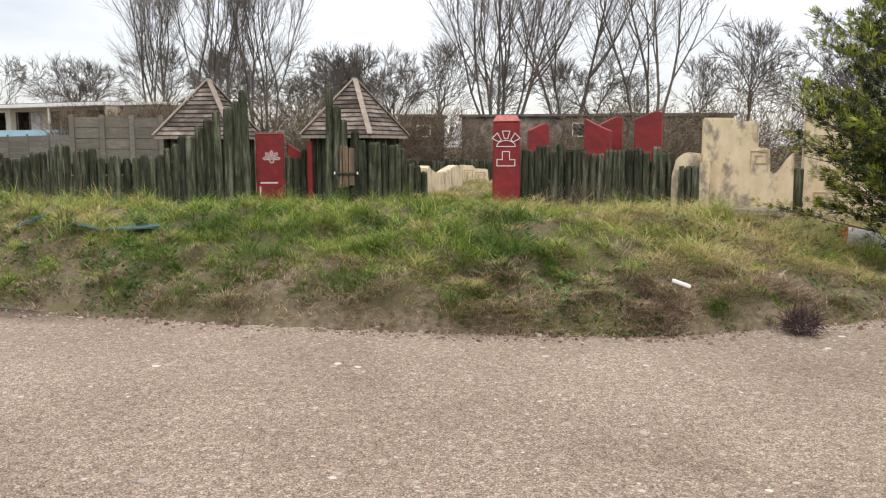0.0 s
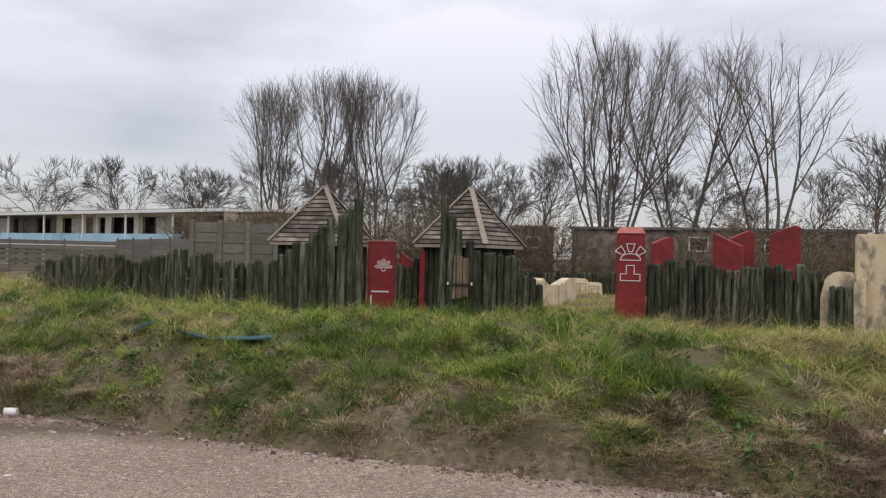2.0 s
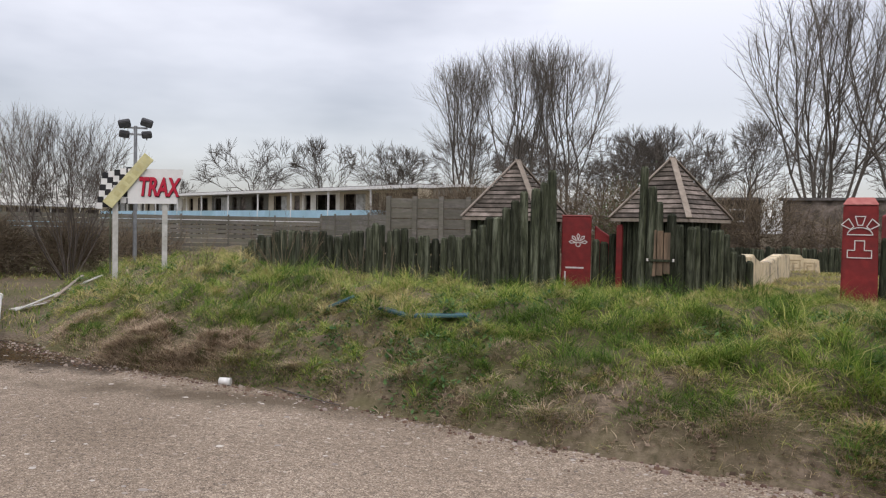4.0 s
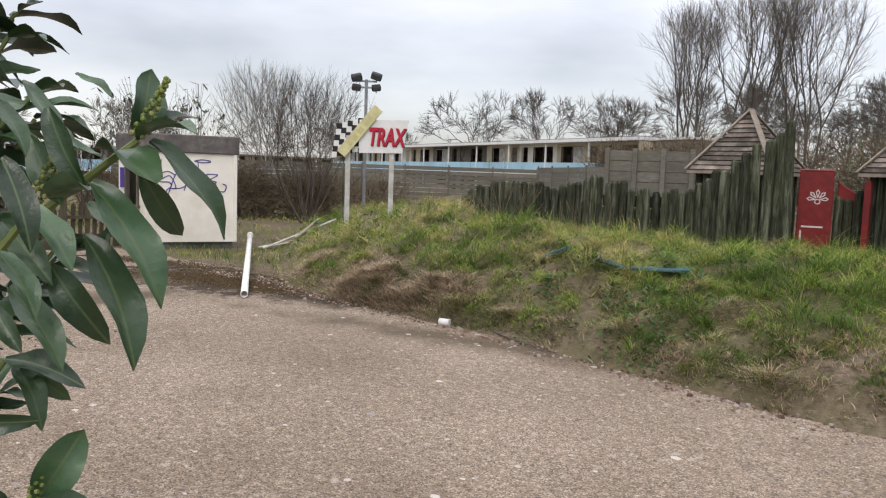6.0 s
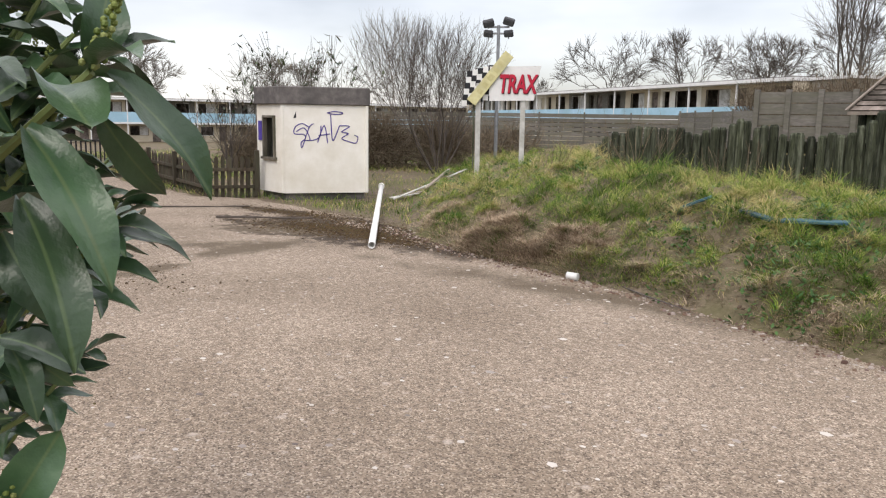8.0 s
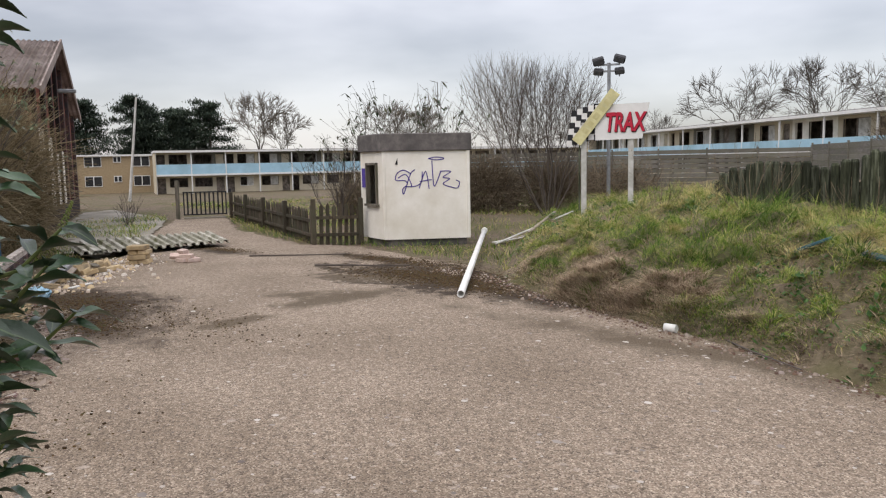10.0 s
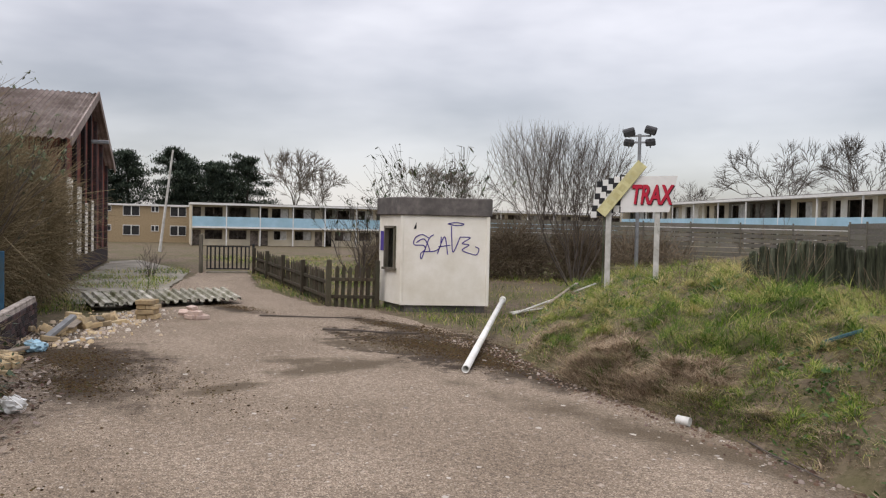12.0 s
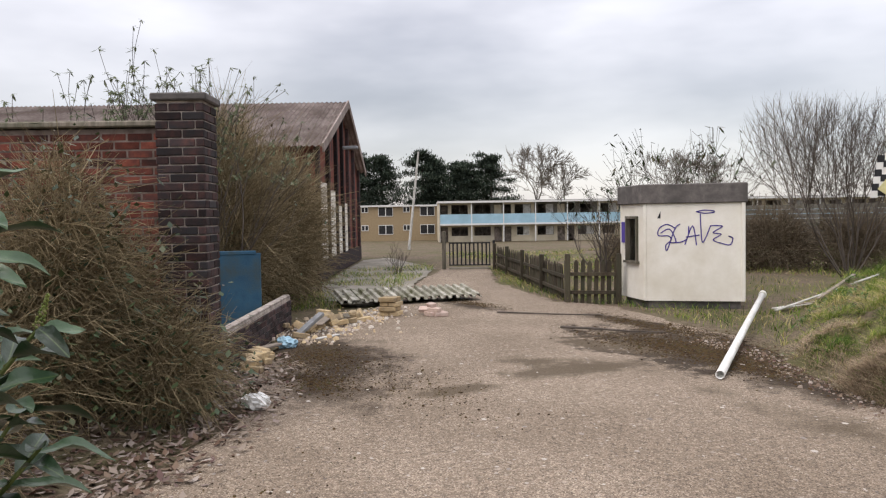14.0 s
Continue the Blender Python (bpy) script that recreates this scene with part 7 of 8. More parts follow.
def hedge_shoots(points, inward, count, leaves, zr):
    out = []
    for k in range(count):
        t = (k + rl.random()) / count
        x = points[0][0] + (points[1][0] - points[0][0]) * t
        y = points[0][1] + (points[1][1] - points[0][1]) * t
        z = rl.uniform(*zr)
        dep = rl.random() ** 1.5 * 0.35
        tip = (x + inward[0] * dep, y + inward[1] * dep, z)
        foot = (tip[0] + inward[0] * 0.22 + rl.uniform(-0.06, 0.06), tip[1] + inward[1] * 0.22, z - rl.uniform(0.12, 0.3))
        out.append((foot, tip, leaves + rl.randint(-2, 3), rl.random() < 0.3))
    return out


INWARD = (-0.55, -0.83)
OPEN_SIDE = Vector((0.78, -0.25, 0.57))


def set_leaf(base, foot, tip, k, roll):
    """One leaf of a set place: stalk end, tip, the kind of leaf and its turn about its own length."""
    o = Vector(base.matrix_basis.translation)
    a, b = Vector(foot) - o, Vector(tip) - o
    d = b - a
    xd = d.normalized()
    zd = (OPEN_SIDE - xd * OPEN_SIDE.dot(xd)).normalized()
    q = Matrix((xd, zd.cross(xd), zd)).transposed().to_quaternion() @ Euler((radians(roll), 0, 0)).to_quaternion()
    s_ = d.length * 1.04 / (0.150, 0.135, 0.120, 0.105)[k]
    ob = new("leaf", LEAVES[k])
    ob.parent = base
    ob.matrix_basis = Matrix.LocRotScale(a, q, (s_, s_ * 1.05, s_))


near = [((-0.66, -0.90, 1.36), (-0.41, -0.715, 1.515), 1, True), ((-0.62, -0.90, 1.30), (-0.45, -0.80, 1.45), 2, True), ((-0.66, -0.97, 1.46), (-0.50, -0.88, 1.56), 4, True),
        ((-0.62, -0.88, 0.92), (-0.524, -0.785, 1.085), 1, True), ((-0.80, -0.86, 1.08), (-0.69, -0.738, 1.23), 2, False)]
near += hedge_shoots(((-0.62, -0.92), (-0.90, -0.78)), INWARD, 11, 7, (1.4, 1.95))
near += hedge_shoots(((-1.0, -0.50), (-1.35, -0.36)), INWARD, 21, 9, (1.28, 1.95))
bush = laurel(near, "glossy dark green laurel with pale bud spikes", 1)
LEAF_SET = [
    ((-0.416, -0.713, 1.52), (-0.424, -0.69, 1.592), 3, 25), ((-0.414, -0.712, 1.52), (-0.402, -0.652, 1.551), 1, -35),
    ((-0.406, -0.705, 1.513), (-0.347, -0.63, 1.435), 0, -20), ((-0.433, -0.744, 1.507), (-0.332, -0.743, 1.475), 3, -25),
    ((-0.416, -0.708, 1.481), (-0.408, -0.664, 1.405), 0, 40), ((-0.417, -0.766, 1.468), (-0.314, -0.735, 1.379), 0, -15),
    ((-0.412, -0.775, 1.413), (-0.312, -0.761, 1.319), 0, -20), ((-0.438, -0.796, 1.543), (-0.393, -0.798, 1.473), 0, 45),
    ((-0.484, -0.804, 1.57), (-0.422, -0.786, 1.522), 0, -30), ((-0.361, -0.875, 1.491), (-0.308, -0.869, 1.428), 0, -10),
    ((-0.397, -0.835, 1.448), (-0.331, -0.827, 1.401), 1, -10), ((-0.488, -0.792, 1.514), (-0.439, -0.79, 1.451), 1, 35),
    ((-0.467, -0.713, 1.419), (-0.501, -0.733, 1.347), 2, 50), ((-0.491, -0.772, 1.376), (-0.426, -0.757, 1.307), 2, 30),
    ((-0.459, -0.829, 1.36), (-0.371, -0.815, 1.312), 0, -15), ((-0.509, -0.825, 1.334), (-0.463, -0.82, 1.296), 1, 20),
    ((-0.51, -0.72, 1.442), (-0.446, -0.699, 1.403), 1, -10), ((-0.676, -0.726, 1.23), (-0.622, -0.701, 1.186), 2, 30),
    ((-0.681, -0.732, 1.224), (-0.61, -0.72, 1.177), 2, -20), ((-0.574, -0.82, 1.193), (-0.523, -0.788, 1.191), 2, 40),
    ((-0.52, -0.779, 1.099), (-0.493, -0.737, 1.178), 3, 10), ((-0.505, -0.768, 1.087), (-0.394, -0.748, 1.095), 1, -50),
    ((-0.517, -0.793, 1.083), (-0.494, -0.832, 1.123), 2, 40), ((-0.515, -0.809, 1.067), (-0.511, -0.843, 1.144), 1, 20),
    ((-0.503, -0.796, 1.077), (-0.416, -0.798, 1.084), 2, -10), ((-0.503, -0.736, 1.587), (-0.471, -0.71, 1.569), 1, -20),
    ((-0.545, -0.786, 1.53), (-0.471, -0.75, 1.515), 1, -40), ((-0.537, -0.803, 1.421), (-0.457, -0.795, 1.38), 0, 10),
    ((-0.452, -0.842, 1.396), (-0.376, -0.835, 1.362), 0, -25), ((-0.458, -0.84, 1.547), (-0.406, -0.829, 1.51), 0, -20)]
for foot, tip, k, roll in LEAF_SET:
    set_leaf(bush, foot, tip, k, roll)
laurel(hedge_shoots(((-1.25, -0.50), (-1.9, -0.27)), INWARD, 30, 9, (0.85, 1.85)), "glossy dark green laurel beside the tarmac", 2)
laurel(hedge_shoots(((-1.85, -0.34), (-2.4, -0.24)), INWARD, 22, 8, (0.6, 1.7)) + [((-2.2, -0.35, 1.2), (-2.05, -0.14, 1.35), 8, True), ((-2.15, -0.32, 1.0), (-2.0, -0.13, 1.13), 9, False), ((-2.1, -0.36, 1.14), (-1.98, -0.19, 1.26), 8, False)], "glossy dark green laurel at the end of the hedge", 3)


# ---- things lying and standing about ----
def tube_open(bm_, a, b, r, wall=0.006, n=16):
    """A pipe open at both ends."""
    a, b = Vector(a), Vector(b)
    d = b - a
    m = Matrix.Translation(a) @ d.to_track_quat("Z", "Y").to_matrix().to_4x4()
    rings = []
    for rr_, z in ((r, 0), (r, d.length), (r - wall, d.length), (r - wall, 0)):
        rings.append([bm_.verts.new(m @ Vector((rr_ * math.cos(6.2832 * k / n), rr_ * math.sin(6.2832 * k / n), z))) for k in range(n)])
    for p_, q_ in zip(rings, rings[1:] + rings[:1]):
        for k in range(n):
            bm_.faces.new((p_[k], p_[(k + 1) % n], q_[(k + 1) % n], q_[k]))
    for f_ in bm_.faces:
        f_.smooth = True
    return bm_


def white_pipe():
    base = thing("white_pipe", (-6.84, 4.38, 0.0), "long white plastic pipe lying across the mossy tarmac", "pipe")
    part("tube", tube_open(bmesh.new(), (0, 0, 0.05), (-4.8, 3.82, 0.20), 0.042), M["pvc"], base)
    part("socket", tube_open(bmesh.new(), (-4.72, 3.757, 0.198), (-4.86, 3.868, 0.203), 0.058, 0.014), M["pvc"], base, "wider socket end")


white_pipe()


def plank(a, b, w, t, mat_, label, name="plank", lift=0.0, category="plank"):
    """One board lying from a to b."""
    a, b = Vector(a), Vector(b)
    d = b - a
    m = Matrix.Translation((a + b) / 2 + Vector((0, 0, t / 2 + lift))) @ d.to_track_quat("X", "Z").to_matrix().to_4x4()
    return solid(name, boxed((0, 0, 0), (d.length, w, t), m, min(0.006, t / 4)), M[mat_], label, category)


def on(x, y, up=0.0):
    return (x, y, max(gz(x, y), 0.0) + up)


plank(on(-10.9, 7.9, 0.02), on(-11.5, 10.3, 0.08), 0.05, 0.02, "pale_wood", "long pale plank lying beside the white booth")
plank(on(-11.1, 8.2, 0.06), on(-10.2, 9.3, 0.06), 0.04, 0.02, "hip_board", "thin pale plank lying in the grass")
plank(on(-11.2, 8.1, 0.01), on(-11.5, 9.0, 0.03), 0.12, 0.02, "pale_wood", "short pale plank lying beside the booth")
plank(on(-10.7, 8.5, 0.05), on(-11.6, 9.9, 0.12), 0.06, 0.03, "hip_board", "thin grey plank lying in the grass")
plank(on(-2.95, 6.12, 0.06), on(-2.42, 6.27, 0.06), 0.2, 0.03, "teal_board", "blue painted board lying in the grass")
plank(on(-3.3, 6.02, 0.06), on(-3.03, 6.1, 0.06), 0.18, 0.03, "teal_board", "short blue board lying in the grass")
plank(on(-4.12, 6.3, 0.06), on(-3.82, 6.4, 0.06), 0.16, 0.03, "teal_board", "faded blue board half hidden in grass")
plank(on(-10.8, 1.25), on(-10.5, 0.95), 0.06, 0.02, "pale_wood", "short white batten on the tarmac")
plank(on(2.78, 4.31, 0.09), on(2.93, 4.28, 0.11), 0.045, 0.03, "pvc", "white plastic scrap in the grass")


def cup():
    bm_ = bmesh.new()
    tube_open(bm_, (0, 0, 0.038), (0.105, 0.03, 0.036), 0.036, 0.004)
    base = thing("paper_cup", (-4.36, 4.83, 0.0), "white paper cup lying on the tarmac", "cup")
    part("side", bm_, M["pvc"], base)
    part("bottom", rod(bmesh.new(), (0.098, 0.028, 0.036), (0.102, 0.029, 0.036), 0.034, 0.034, 14), M["pvc"], base)


cup()


M["white_bark"] = surface("white_birch_bark", (0.74, 0.72, 0.67), (0.84, 0.82, 0.78), 12, 0.8, 0.4, (0.35, 0.3, 0.24), 6, 0.15, 0.2)


def birch_log():
    x, y = 5.86, 7.7
    g = gz(x, y)
    base = thing("cut_log", (x, y, g + 0.07), "white barked log with an orange sawn end", "log")
    part("bark", rod(bmesh.new(), (0, 0, 0.12), (0.52, -0.17, 0.05), 0.115, 0.105, 16), M["white_bark"], base, "white bark")
    bm_ = bmesh.new()
    rod(bm_, (-0.012, 0.004, 0.122), (0.004, -0.001, 0.119), 0.108, 0.112, 16)
    for k in range(9):
        a = k * 0.7
        rod(bm_, (0.01, 0, 0.12 + 0.09 * math.sin(a)), (-0.05 * random.random() - 0.02, 0.09 * math.cos(a), 0.12 + 0.1 * math.sin(a)), 0.03, 0.006, 5)
    part("sawn_end", bm_, M["orange_wood"], base, "splintered orange end")


M["orange_wood"] = surface("raw_orange_wood", (0.36, 0.12, 0.03), (0.50, 0.22, 0.07), 20, 0.9, 0.5, (0.2, 0.08, 0.03), 8, 0.4)
birch_log()


# ---- picket fence and gate by the lane ----
def picket_fence(a, b, h, label, gap=0.115, lean=0.05):
    deg_, L = along(a, b)
    base = thing("picket_fence", (a[0], a[1], 0.0), label, "fence", "picket fences", turn=deg_)
    n_ = int(L / gap)
    for k in range(n_):
        x = (k + 0.5) * gap
        gx_ = a[0] + (b[0] - a[0]) * x / L
        gy_ = a[1] + (b[1] - a[1]) * x / L
        g = max(gz(gx_, gy_), -0.05)
        hh = h * random.uniform(0.93, 1.04)
        m = pose(x, 0, g, random.uniform(-2, 2), random.uniform(-2.5, 2.5), 0)
        ob = new("picket", PICKETS[k % 3])
        ob.parent = base
        ob.matrix_basis = m @ Matrix.Diagonal((1, 1, hh, 1))
    for z in (0.22, 0.62):
        part("rail", boxed((L / 2, 0.03, h * z), (L, 0.035, 0.06)), M["picket"], base)
    k = 0.0
    while k <= L + 0.01:
        part("post", boxed((k, 0.05, h * 0.53), (0.09, 0.09, h * 1.08), None, 0.01), M["picket"], base)
        k += max(0.8, L / max(1, round(L / 2.0)))


M["picket"] = surface("weathered_picket", (0.04, 0.03, 0.02), (0.095, 0.074, 0.052), 6, 0.9, 0.4, (0.06, 0.06, 0.038), 1.5, 0.4, vary=0.3, stretch=(4, 4, 0.8))
PICKETS = []
for w_ in (0.075, 0.08, 0.07):
    bm_ = slab([(-w_ / 2, 0), (-w_ / 2, 0.93), (0, 1.0), (w_ / 2, 0.93), (w_ / 2, 0)], 0.02)
    me_ = bpy.data.meshes.new("picket")
    bm_.to_mesh(me_)
    bm_.free()
    me_.materials.append(M["picket"])
    PICKETS.append(me_)
picket_fence((-13.05, 6.35), (-13.42, 5.55), 0.80, "short dark picket fence beside the booth")
picket_fence((-13.45, 5.6), (-22.2, 6.9), 0.69, "long weathered picket fence leaning along the lane")


def lane_gate():
    a, b = (-22.65, 5.6), (-22.3, 6.75)
    deg_, L = along(a, b)
    base = thing("lane_gate", (a[0], a[1], 0.0), "black steel bar gate across the lane", "gate", turn=deg_)
    fr = bmesh.new()
    for c, s in (((L / 2, 0, 0.12), (L, 0.03, 0.035)), ((L / 2, 0, 0.76), (L, 0.03, 0.035)), ((0.02, 0, 0.44), (0.035, 0.035, 0.68)), ((L - 0.02, 0, 0.44), (0.035, 0.035, 0.68)), ((L / 2, 0, 0.44), (0.035, 0.035, 0.64))):
        box(fr, c, s)
    part("gate_frame", fr, M["black_metal"], base)
    for k in range(9):
        part("bar", rod(bmesh.new(), (L * (k + 1) / 10, 0, 0.12), (L * (k + 1) / 10, 0, 0.76), 0.026, 0.026, 6), M["black_metal"], base)
    part("post", boxed((-0.15, 0.02, 0.55), (0.11, 0.11, 1.1), None, 0.01), M["old_board"], base, "wooden gate post")
    part("post", boxed((L + 0.1, 0.02, 0.42), (0.07, 0.07, 0.84), None, 0.01), M["black_metal"], base, "black gate post")
    part("sill", boxed((L / 2, 0, 0.02), (L, 0.12, 0.05)), M["concrete"], base, "pale concrete sill")


lane_gate()


def leaning_pole():
    base = thing("leaning_pole", (-39.3, 7.5, gz(-39.3, 7.5)), "tall thin white pole leaning over", "pole")
    part("shaft", rod(bmesh.new(), (0, 0, 0), (0.1, 0.55, 4.9), 0.07, 0.045, 8), M["pale_wood"], base)


leaning_pole()


# ---- concrete apron and fallen roof sheets ----
bm_ = bmesh.new()
ap = ragged([(-14.6, 2.7), (-15.2, 1.4), (-19.0, 1.65), (-29, 3.9), (-30, 5.0), (-23.4, 5.35), (-19, 3.95), (-14.6, 2.7)], 0.3, 0.05)
f_ = bm_.faces.new([bm_.verts.new((x, y, 0.0)) for x, y in ap])
f_.normal_update()
if f_.normal.z < 0:
    f_.normal_flip()
bmesh.ops.triangulate(bm_, faces=[f_])
solid("concrete_apron", bm_, M["concrete"], "cracked grey concrete apron before the hall", "pavement", kind="structure", at=(0, 0, -0.006))


def fallen_sheet():
    """The sheet lies with its near edge low and its far edge propped up."""
    a, b = (-13.95, 1.6), (-14.25, 4.2)
    deg_, L = along(b, a)
    base = thing("fallen_roof_sheet", (b[0], b[1], 0.0), "mossy corrugated roof sheet fallen on the ground", "roof sheet", turn=deg_)
    n_, D = 17, 0.85
    w_ = L / n_
    pr = [(-w_ / 2, 0), (-w_ * 0.3, 0.01), (-w_ * 0.2, 0.06), (w_ * 0.2, 0.06), (w_ * 0.3, 0.01), (w_ / 2, 0)]
    tilt = Matrix.Translation((0, 0, 0.07)) @ Matrix.Rotation(radians(-8), 4, "X")
    for k in range(n_ + 1):
        x = (k + 0.5) * w_ - (w_ * 2.4 if k == n_ else 0)
        bm2 = bmesh.new()
        rows4 = []
        for y_, dz in ((0, 0), (-D, 0), (-D, -0.014), (0, -0.014)):
            rows4.append([bm2.verts.new((x + u_, y_, v_ + dz)) for u_, v_ in pr])
        for p_, q_ in zip(rows4, rows4[1:] + rows4[:1]):
            for j in range(5):
                bm2.faces.new((p_[j], p_[j + 1], q_[j + 1], q_[j]))
        bmesh.ops.recalc_face_normals(bm2, faces=bm2.faces)
        m = tilt @ Matrix.Translation((0, 0, random.uniform(-0.005, 0.005)))
        bmesh.ops.transform(bm2, matrix=m, verts=bm2.verts)
        part("rib", bm2, M["asbestos"], base)
    # four near-black blocks under the raised edge
    for k in range(4):
        part("prop", boxed((0.3 + 0.7 * k, -0.7, 0.085), (0.25, 0.2, 0.17), None, 0.01), M["dark"], base, "near-black block underneath")


fallen_sheet()


def masonry_block():
    base = thing("masonry_block", (-12.62, 2.25, 0.0), "square lump of yellow brickwork", "brickwork", turn=60)
    for k, z in enumerate((0.035, 0.11, 0.185, 0.26)):
        off_ = 0.02 * (-1) ** k
        for j in range(2):
            c, s = ((off_, -0.075 + 0.15 * j, z), (0.27, 0.14, 0.068)) if k % 2 else ((-0.075 + 0.15 * j, off_, z), (0.14, 0.27, 0.068))
            part("brick", boxed(c, s, pose(0, 0, 0, 0, 0, random.uniform(-3, 3)), 0.008), M["rubble_wood"], base)


masonry_block()
BR = [boxed((0, 0, 0), (0.215, 0.1, 0.065), None, 0.007) for _ in range(2)]
BRM = []
for bmx, key in zip(BR, ("rubble_wood", "pink_brick")):
    me_ = bpy.data.meshes.new("loose_brick")
    bmx.to_mesh(me_)
    bmx.free()
    me_.materials.append(M[key])
    BRM.append(me_)


def loose_brick(k, x, y, z, rx, ry, rz, label):
    ob = new("loose_brick", BRM[k])
    ob.matrix_basis = pose(x, y, z, rx, ry, rz)
    return tagged(ob, label, "brick", "loose bricks")


rb = random.Random(9)
for x, y, z, rx, rz in ((-12.35, 2.82, 0.033, 0, 20), (-12.4, 2.95, 0.033, 0, 75), (-12.3, 2.88, 0.10, 4, 40), (-12.42, 2.86, 0.16, 12, 10), (-12.25, 2.97, 0.033, 0, 100), (-12.48, 2.78, 0.09, 30, 60)):
    loose_brick(1, x, y, z, rx, 0, rz, "pale pink brick in a small heap")
for k in range(34):
    t = rb.random()
    x, y = -11.2 - 1.6 * t + rb.gauss(0, 0.25), 0.75 + 0.9 * t + rb.gauss(0, 0.22)
    loose_brick(0, x, y, 0.033 + 0.06 * rb.random() * (k % 3), rb.choice((0, 0, 25, 60)), rb.uniform(-15, 15), rb.uniform(0, 180), "broken yellow brick in the rubble")
for k in range(15):
    loose_brick(0, -9.35 + 0.055 * k + rb.gauss(0, 0.05), 0.28 - 0.01 * k + rb.gauss(0, 0.06), 0.033 + 0.065 * (k % 2), rb.uniform(-8, 8), rb.uniform(-5, 5), rb.uniform(0, 60), "yellow brick lying beside the dwarf wall")
cr = np.random.default_rng(4)
n_ = 900
t = cr.random(n_)
crumbs("rubble", "pale brick and mortar rubble on the tarmac", "rubble", -10.6 - 2.6 * t + cr.normal(0, 0.35, n_), 0.6 + 1.6 * t + cr.normal(0, 0.35, n_), np.clip(cr.lognormal(-3.9, 0.5, n_), 0.008, 0.07), "rubble", 0.7, 0.0)
plank(on(-11.9, 1.2, 0.10), on(-11.1, 1.0, 0.10), 0.12, 0.02, "hip_board", "splintered pale board in the rubble")
plank(on(-11.0, 1.05, 0.25), on(-10.75, 0.72, 0.02), 0.10, 0.05, "grey_metal", "grey metal channel leaning in the rubble", "metal_channel", 0.0, "metal strip")
plank(on(-12.3, 1.5, 0.08), on(-11.6, 1.45, 0.12), 0.09, 0.025, "old_board", "dark broken board in the rubble")
plank(on(-9.9, 0.45, 0.05), on(-9.2, 0.15, 0.10), 0.10, 0.03, "hip_board", "pale broken board beside the dwarf wall")


def crumpled(x, y, s, mat_, label, name):
    bm2 = bmesh.new()
    bmesh.ops.create_icosphere(bm2, subdivisions=3, radius=s)
    for v in bm2.verts:
        k = 1 + 0.55 * noise.noise(v.co * (3.0 / s) + Vector((x, y, 0))) + 0.25 * noise.noise(v.co * (7.0 / s))
        v.co *= k
        v.co.z = max(-0.45 * s, v.co.z * 0.75)
    return solid(name, bm2, M[mat_], label, "litter", at=(x, y, max(gz(x, y), 0) + 0.45 * s))


crumpled(-6.98, 0.22, 0.10, "pvc", "crumpled white bag on the leaf litter", "crumpled_bag")
crumpled(-7.12, 0.16, 0.07, "pvc", "small crumpled white paper", "crumpled_paper")
crumpled(-10.0, 0.55, 0.11, "pale_blue", "crumpled blue plastic sheet in the rubble", "plastic_sheet")


def fallen_branch(pts, r, label):
    bm2 = bmesh.new()
    for k, (a, b) in enumerate(zip(pts[:-1], pts[1:])):
        rod(bm2, a, b, r * (1 - 0.2 * k), r * (0.8 - 0.2 * k), 6)
    return solid("fallen_branch", bm2, M["bark"], label, "branch", "fallen branches")


fallen_branch([(-10.35, 4.2, 0.03), (-10.0, 4.55, 0.04), (-9.7, 4.9, 0.03), (-9.5, 5.3, 0.03)], 0.018, "thin dark branch lying on the tarmac")
fallen_branch([(-12.3, 3.9, 0.02), (-11.7, 4.6, 0.03), (-11.4, 5.3, 0.02)], 0.015, "thin dark branch across the lane")
fallen_branch([(-3.9, 4.95, 0.02), (-3.4, 4.7, 0.03), (-2.9, 4.55, 0.02)], 0.009, "thin brown twig at the bank's foot")


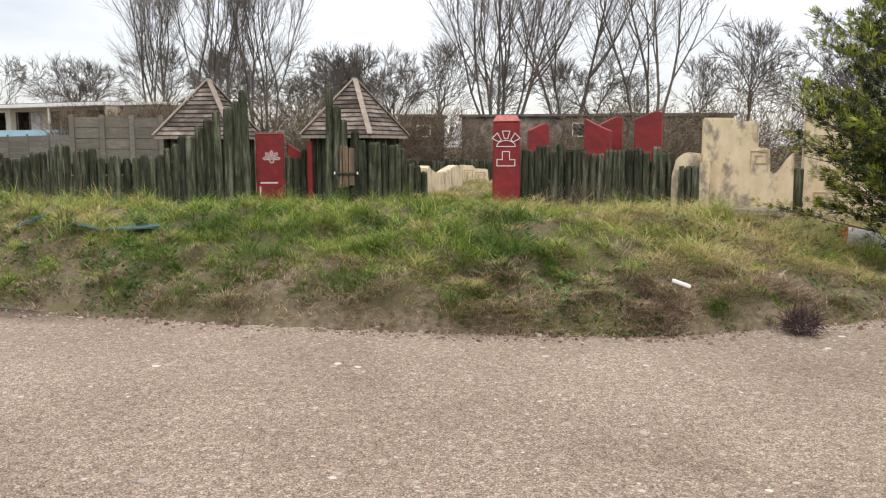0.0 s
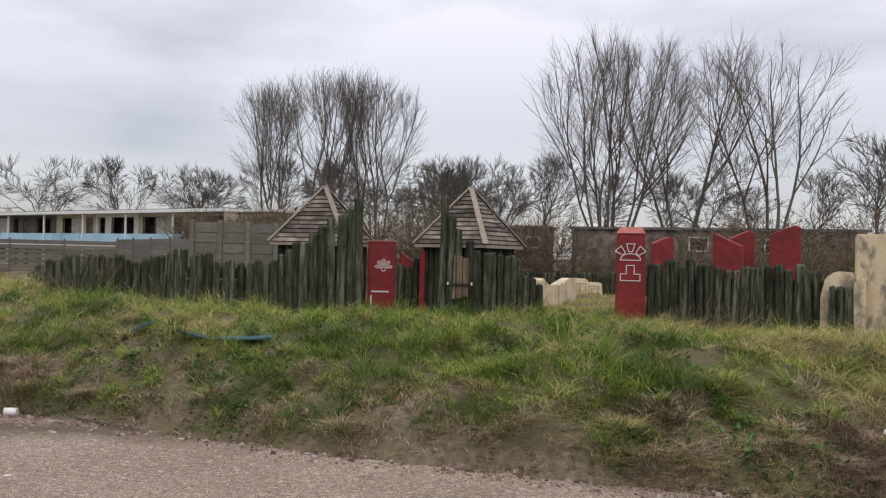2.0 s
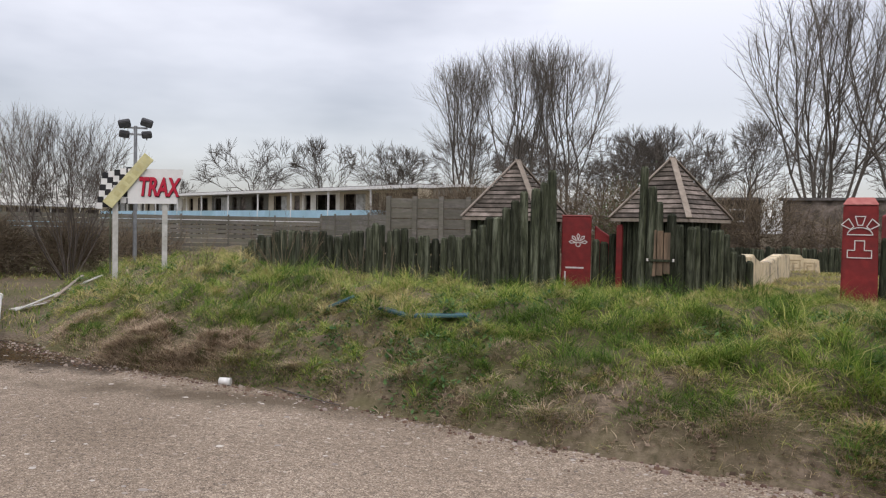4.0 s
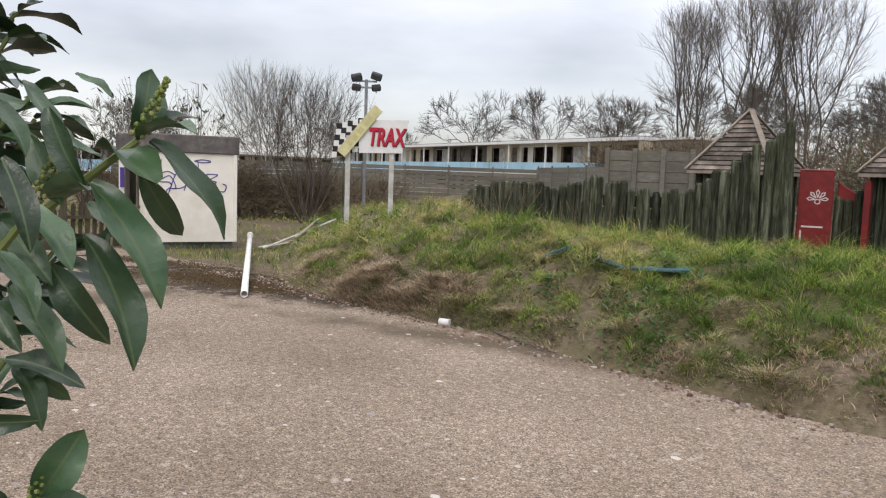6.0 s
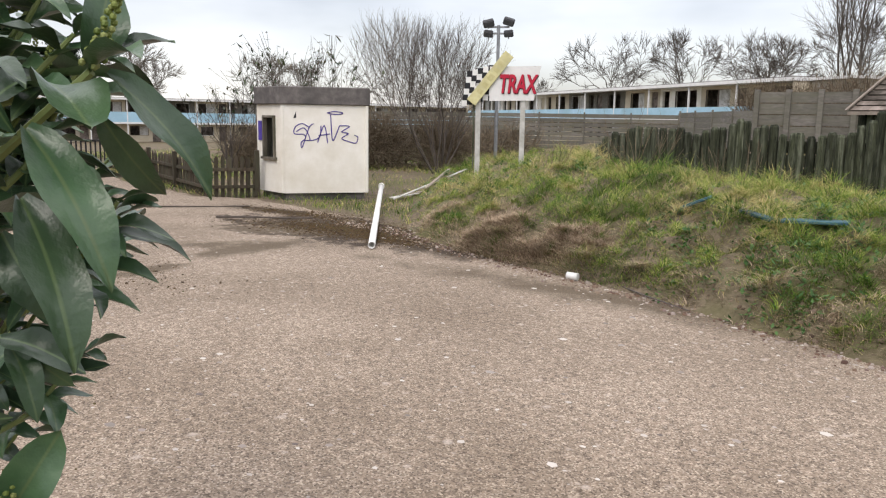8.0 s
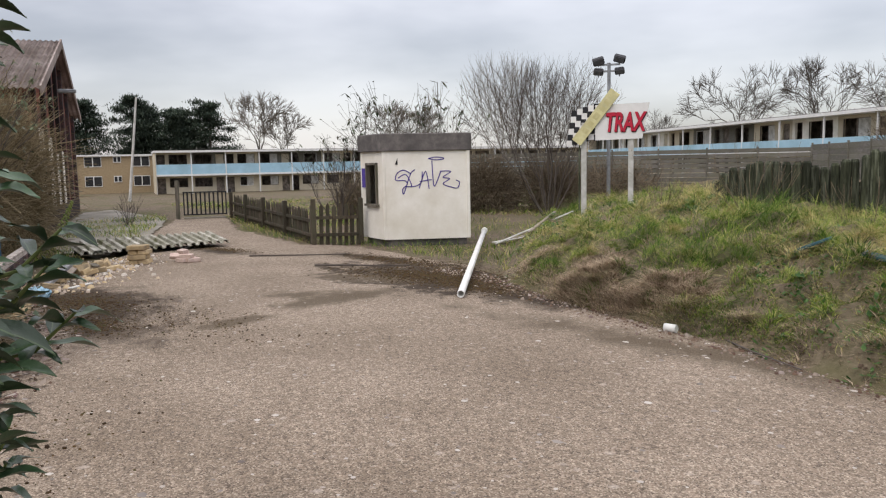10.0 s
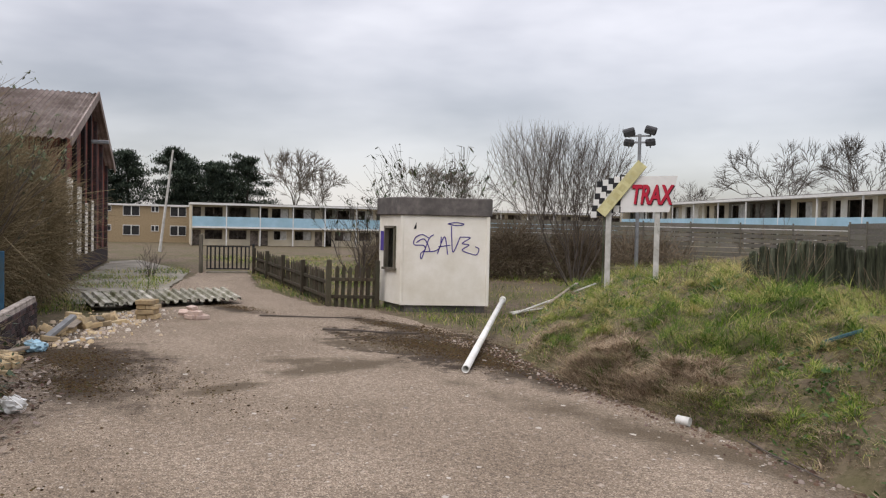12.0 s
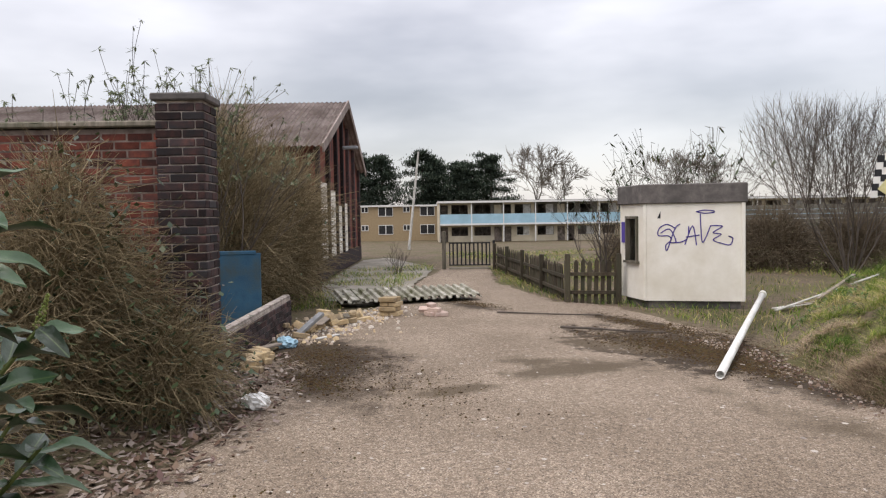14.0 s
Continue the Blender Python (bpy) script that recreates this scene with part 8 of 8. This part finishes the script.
# ---- low sheds behind the fort ----
def shed(x, y, w, d, h, label, mat_, turn=0.0, windows=()):
    base = thing("low_shed", (x, y, gz(x, y)), label, "shed", "low sheds", turn=turn)
    part("wall", boxed((w / 2, d / 2, h / 2), (w, d, h)), M[mat_], base)
    part("roof", boxed((w / 2, d / 2, h + 0.06), (w + 0.3, d + 0.3, 0.12)), M["felt"], base)
    for wx_, wz_, ww, wh in windows:
        wnd = part("window", boxed((wx_, -0.02, wz_), (ww, 0.06, wh)), M["white_trim"], base, "small white window")
        part("pane", boxed((wx_, -0.06, wz_), (ww - 0.14, 0.02, wh - 0.14)), M["dark"], wnd)


shed(0.8, 37.5, 13.0, 4.0, 3.0, "long low dark flat-roofed shed", "roof_board", -8, ((5.9, 2.35, 0.9, 0.7), (9.2, 2.3, 0.9, 0.7)))
shed(-2.3, 37.3, 2.0, 3.0, 3.0, "small brown flat-roofed hut with a window", "roof_board", -3, ((1.2, 2.3, 0.7, 0.6),))
thicket("dead_hedge", [((2.5 + 2.2 * k, 29.5 - 0.2 * k, 0.8, 1.6, 1.0, 1.1), 0.2) for k in range(5)], 6000, "brown dead scrub behind the red fins", "twig_brown", 68, 0.7, 0.009, "hedge", 2500, 0.1)
thicket("heather", [((3.75, 3.95, 0.09, 0.14, 0.11, 0.1), 1.0)], 450, "small dark purple heather tuft at the kerb", "heather", 69, 0.12, 0.0025, None, 0, 0.1)


# ---- trodden earth before the ruins ----
bm_ = bmesh.new()
rt = random.Random(21)
rings_ = []
for k in range(1, 7):
    ring = []
    for q in range(36):
        a_ = 6.2832 * q / 36
        e_ = k / 6 * (1 + 0.16 * math.sin(3 * a_ + 1) + 0.1 * math.sin(7 * a_) + (rt.uniform(-0.08, 0.08) if k == 6 else 0))
        x_, y_ = 6.75 + 1.75 * e_ * math.cos(a_), 12.35 + 0.95 * e_ * math.sin(a_)
        ring.append(bm_.verts.new((x_, y_, gz(x_, y_) + (0.02 if k < 6 else -0.01))))
    rings_.append(ring)
bm_.faces.new(rings_[0])
for p_, q_ in zip(rings_[:-1], rings_[1:]):
    for k in range(36):
        bm_.faces.new((p_[k], q_[k], q_[(k + 1) % 36], p_[(k + 1) % 36]))
bmesh.ops.recalc_face_normals(bm_, faces=bm_.faces)
M["dirt"] = surface("trodden_pinkish_earth", (0.17, 0.125, 0.088), (0.29, 0.22, 0.165), 16, 0.95, 0.6, (0.14, 0.12, 0.06), 1.2, 0.35, 0.15)
solid("dirt_path", bm_, M["dirt"], "trodden pinkish-brown earth before the ruins", "path", kind="structure")
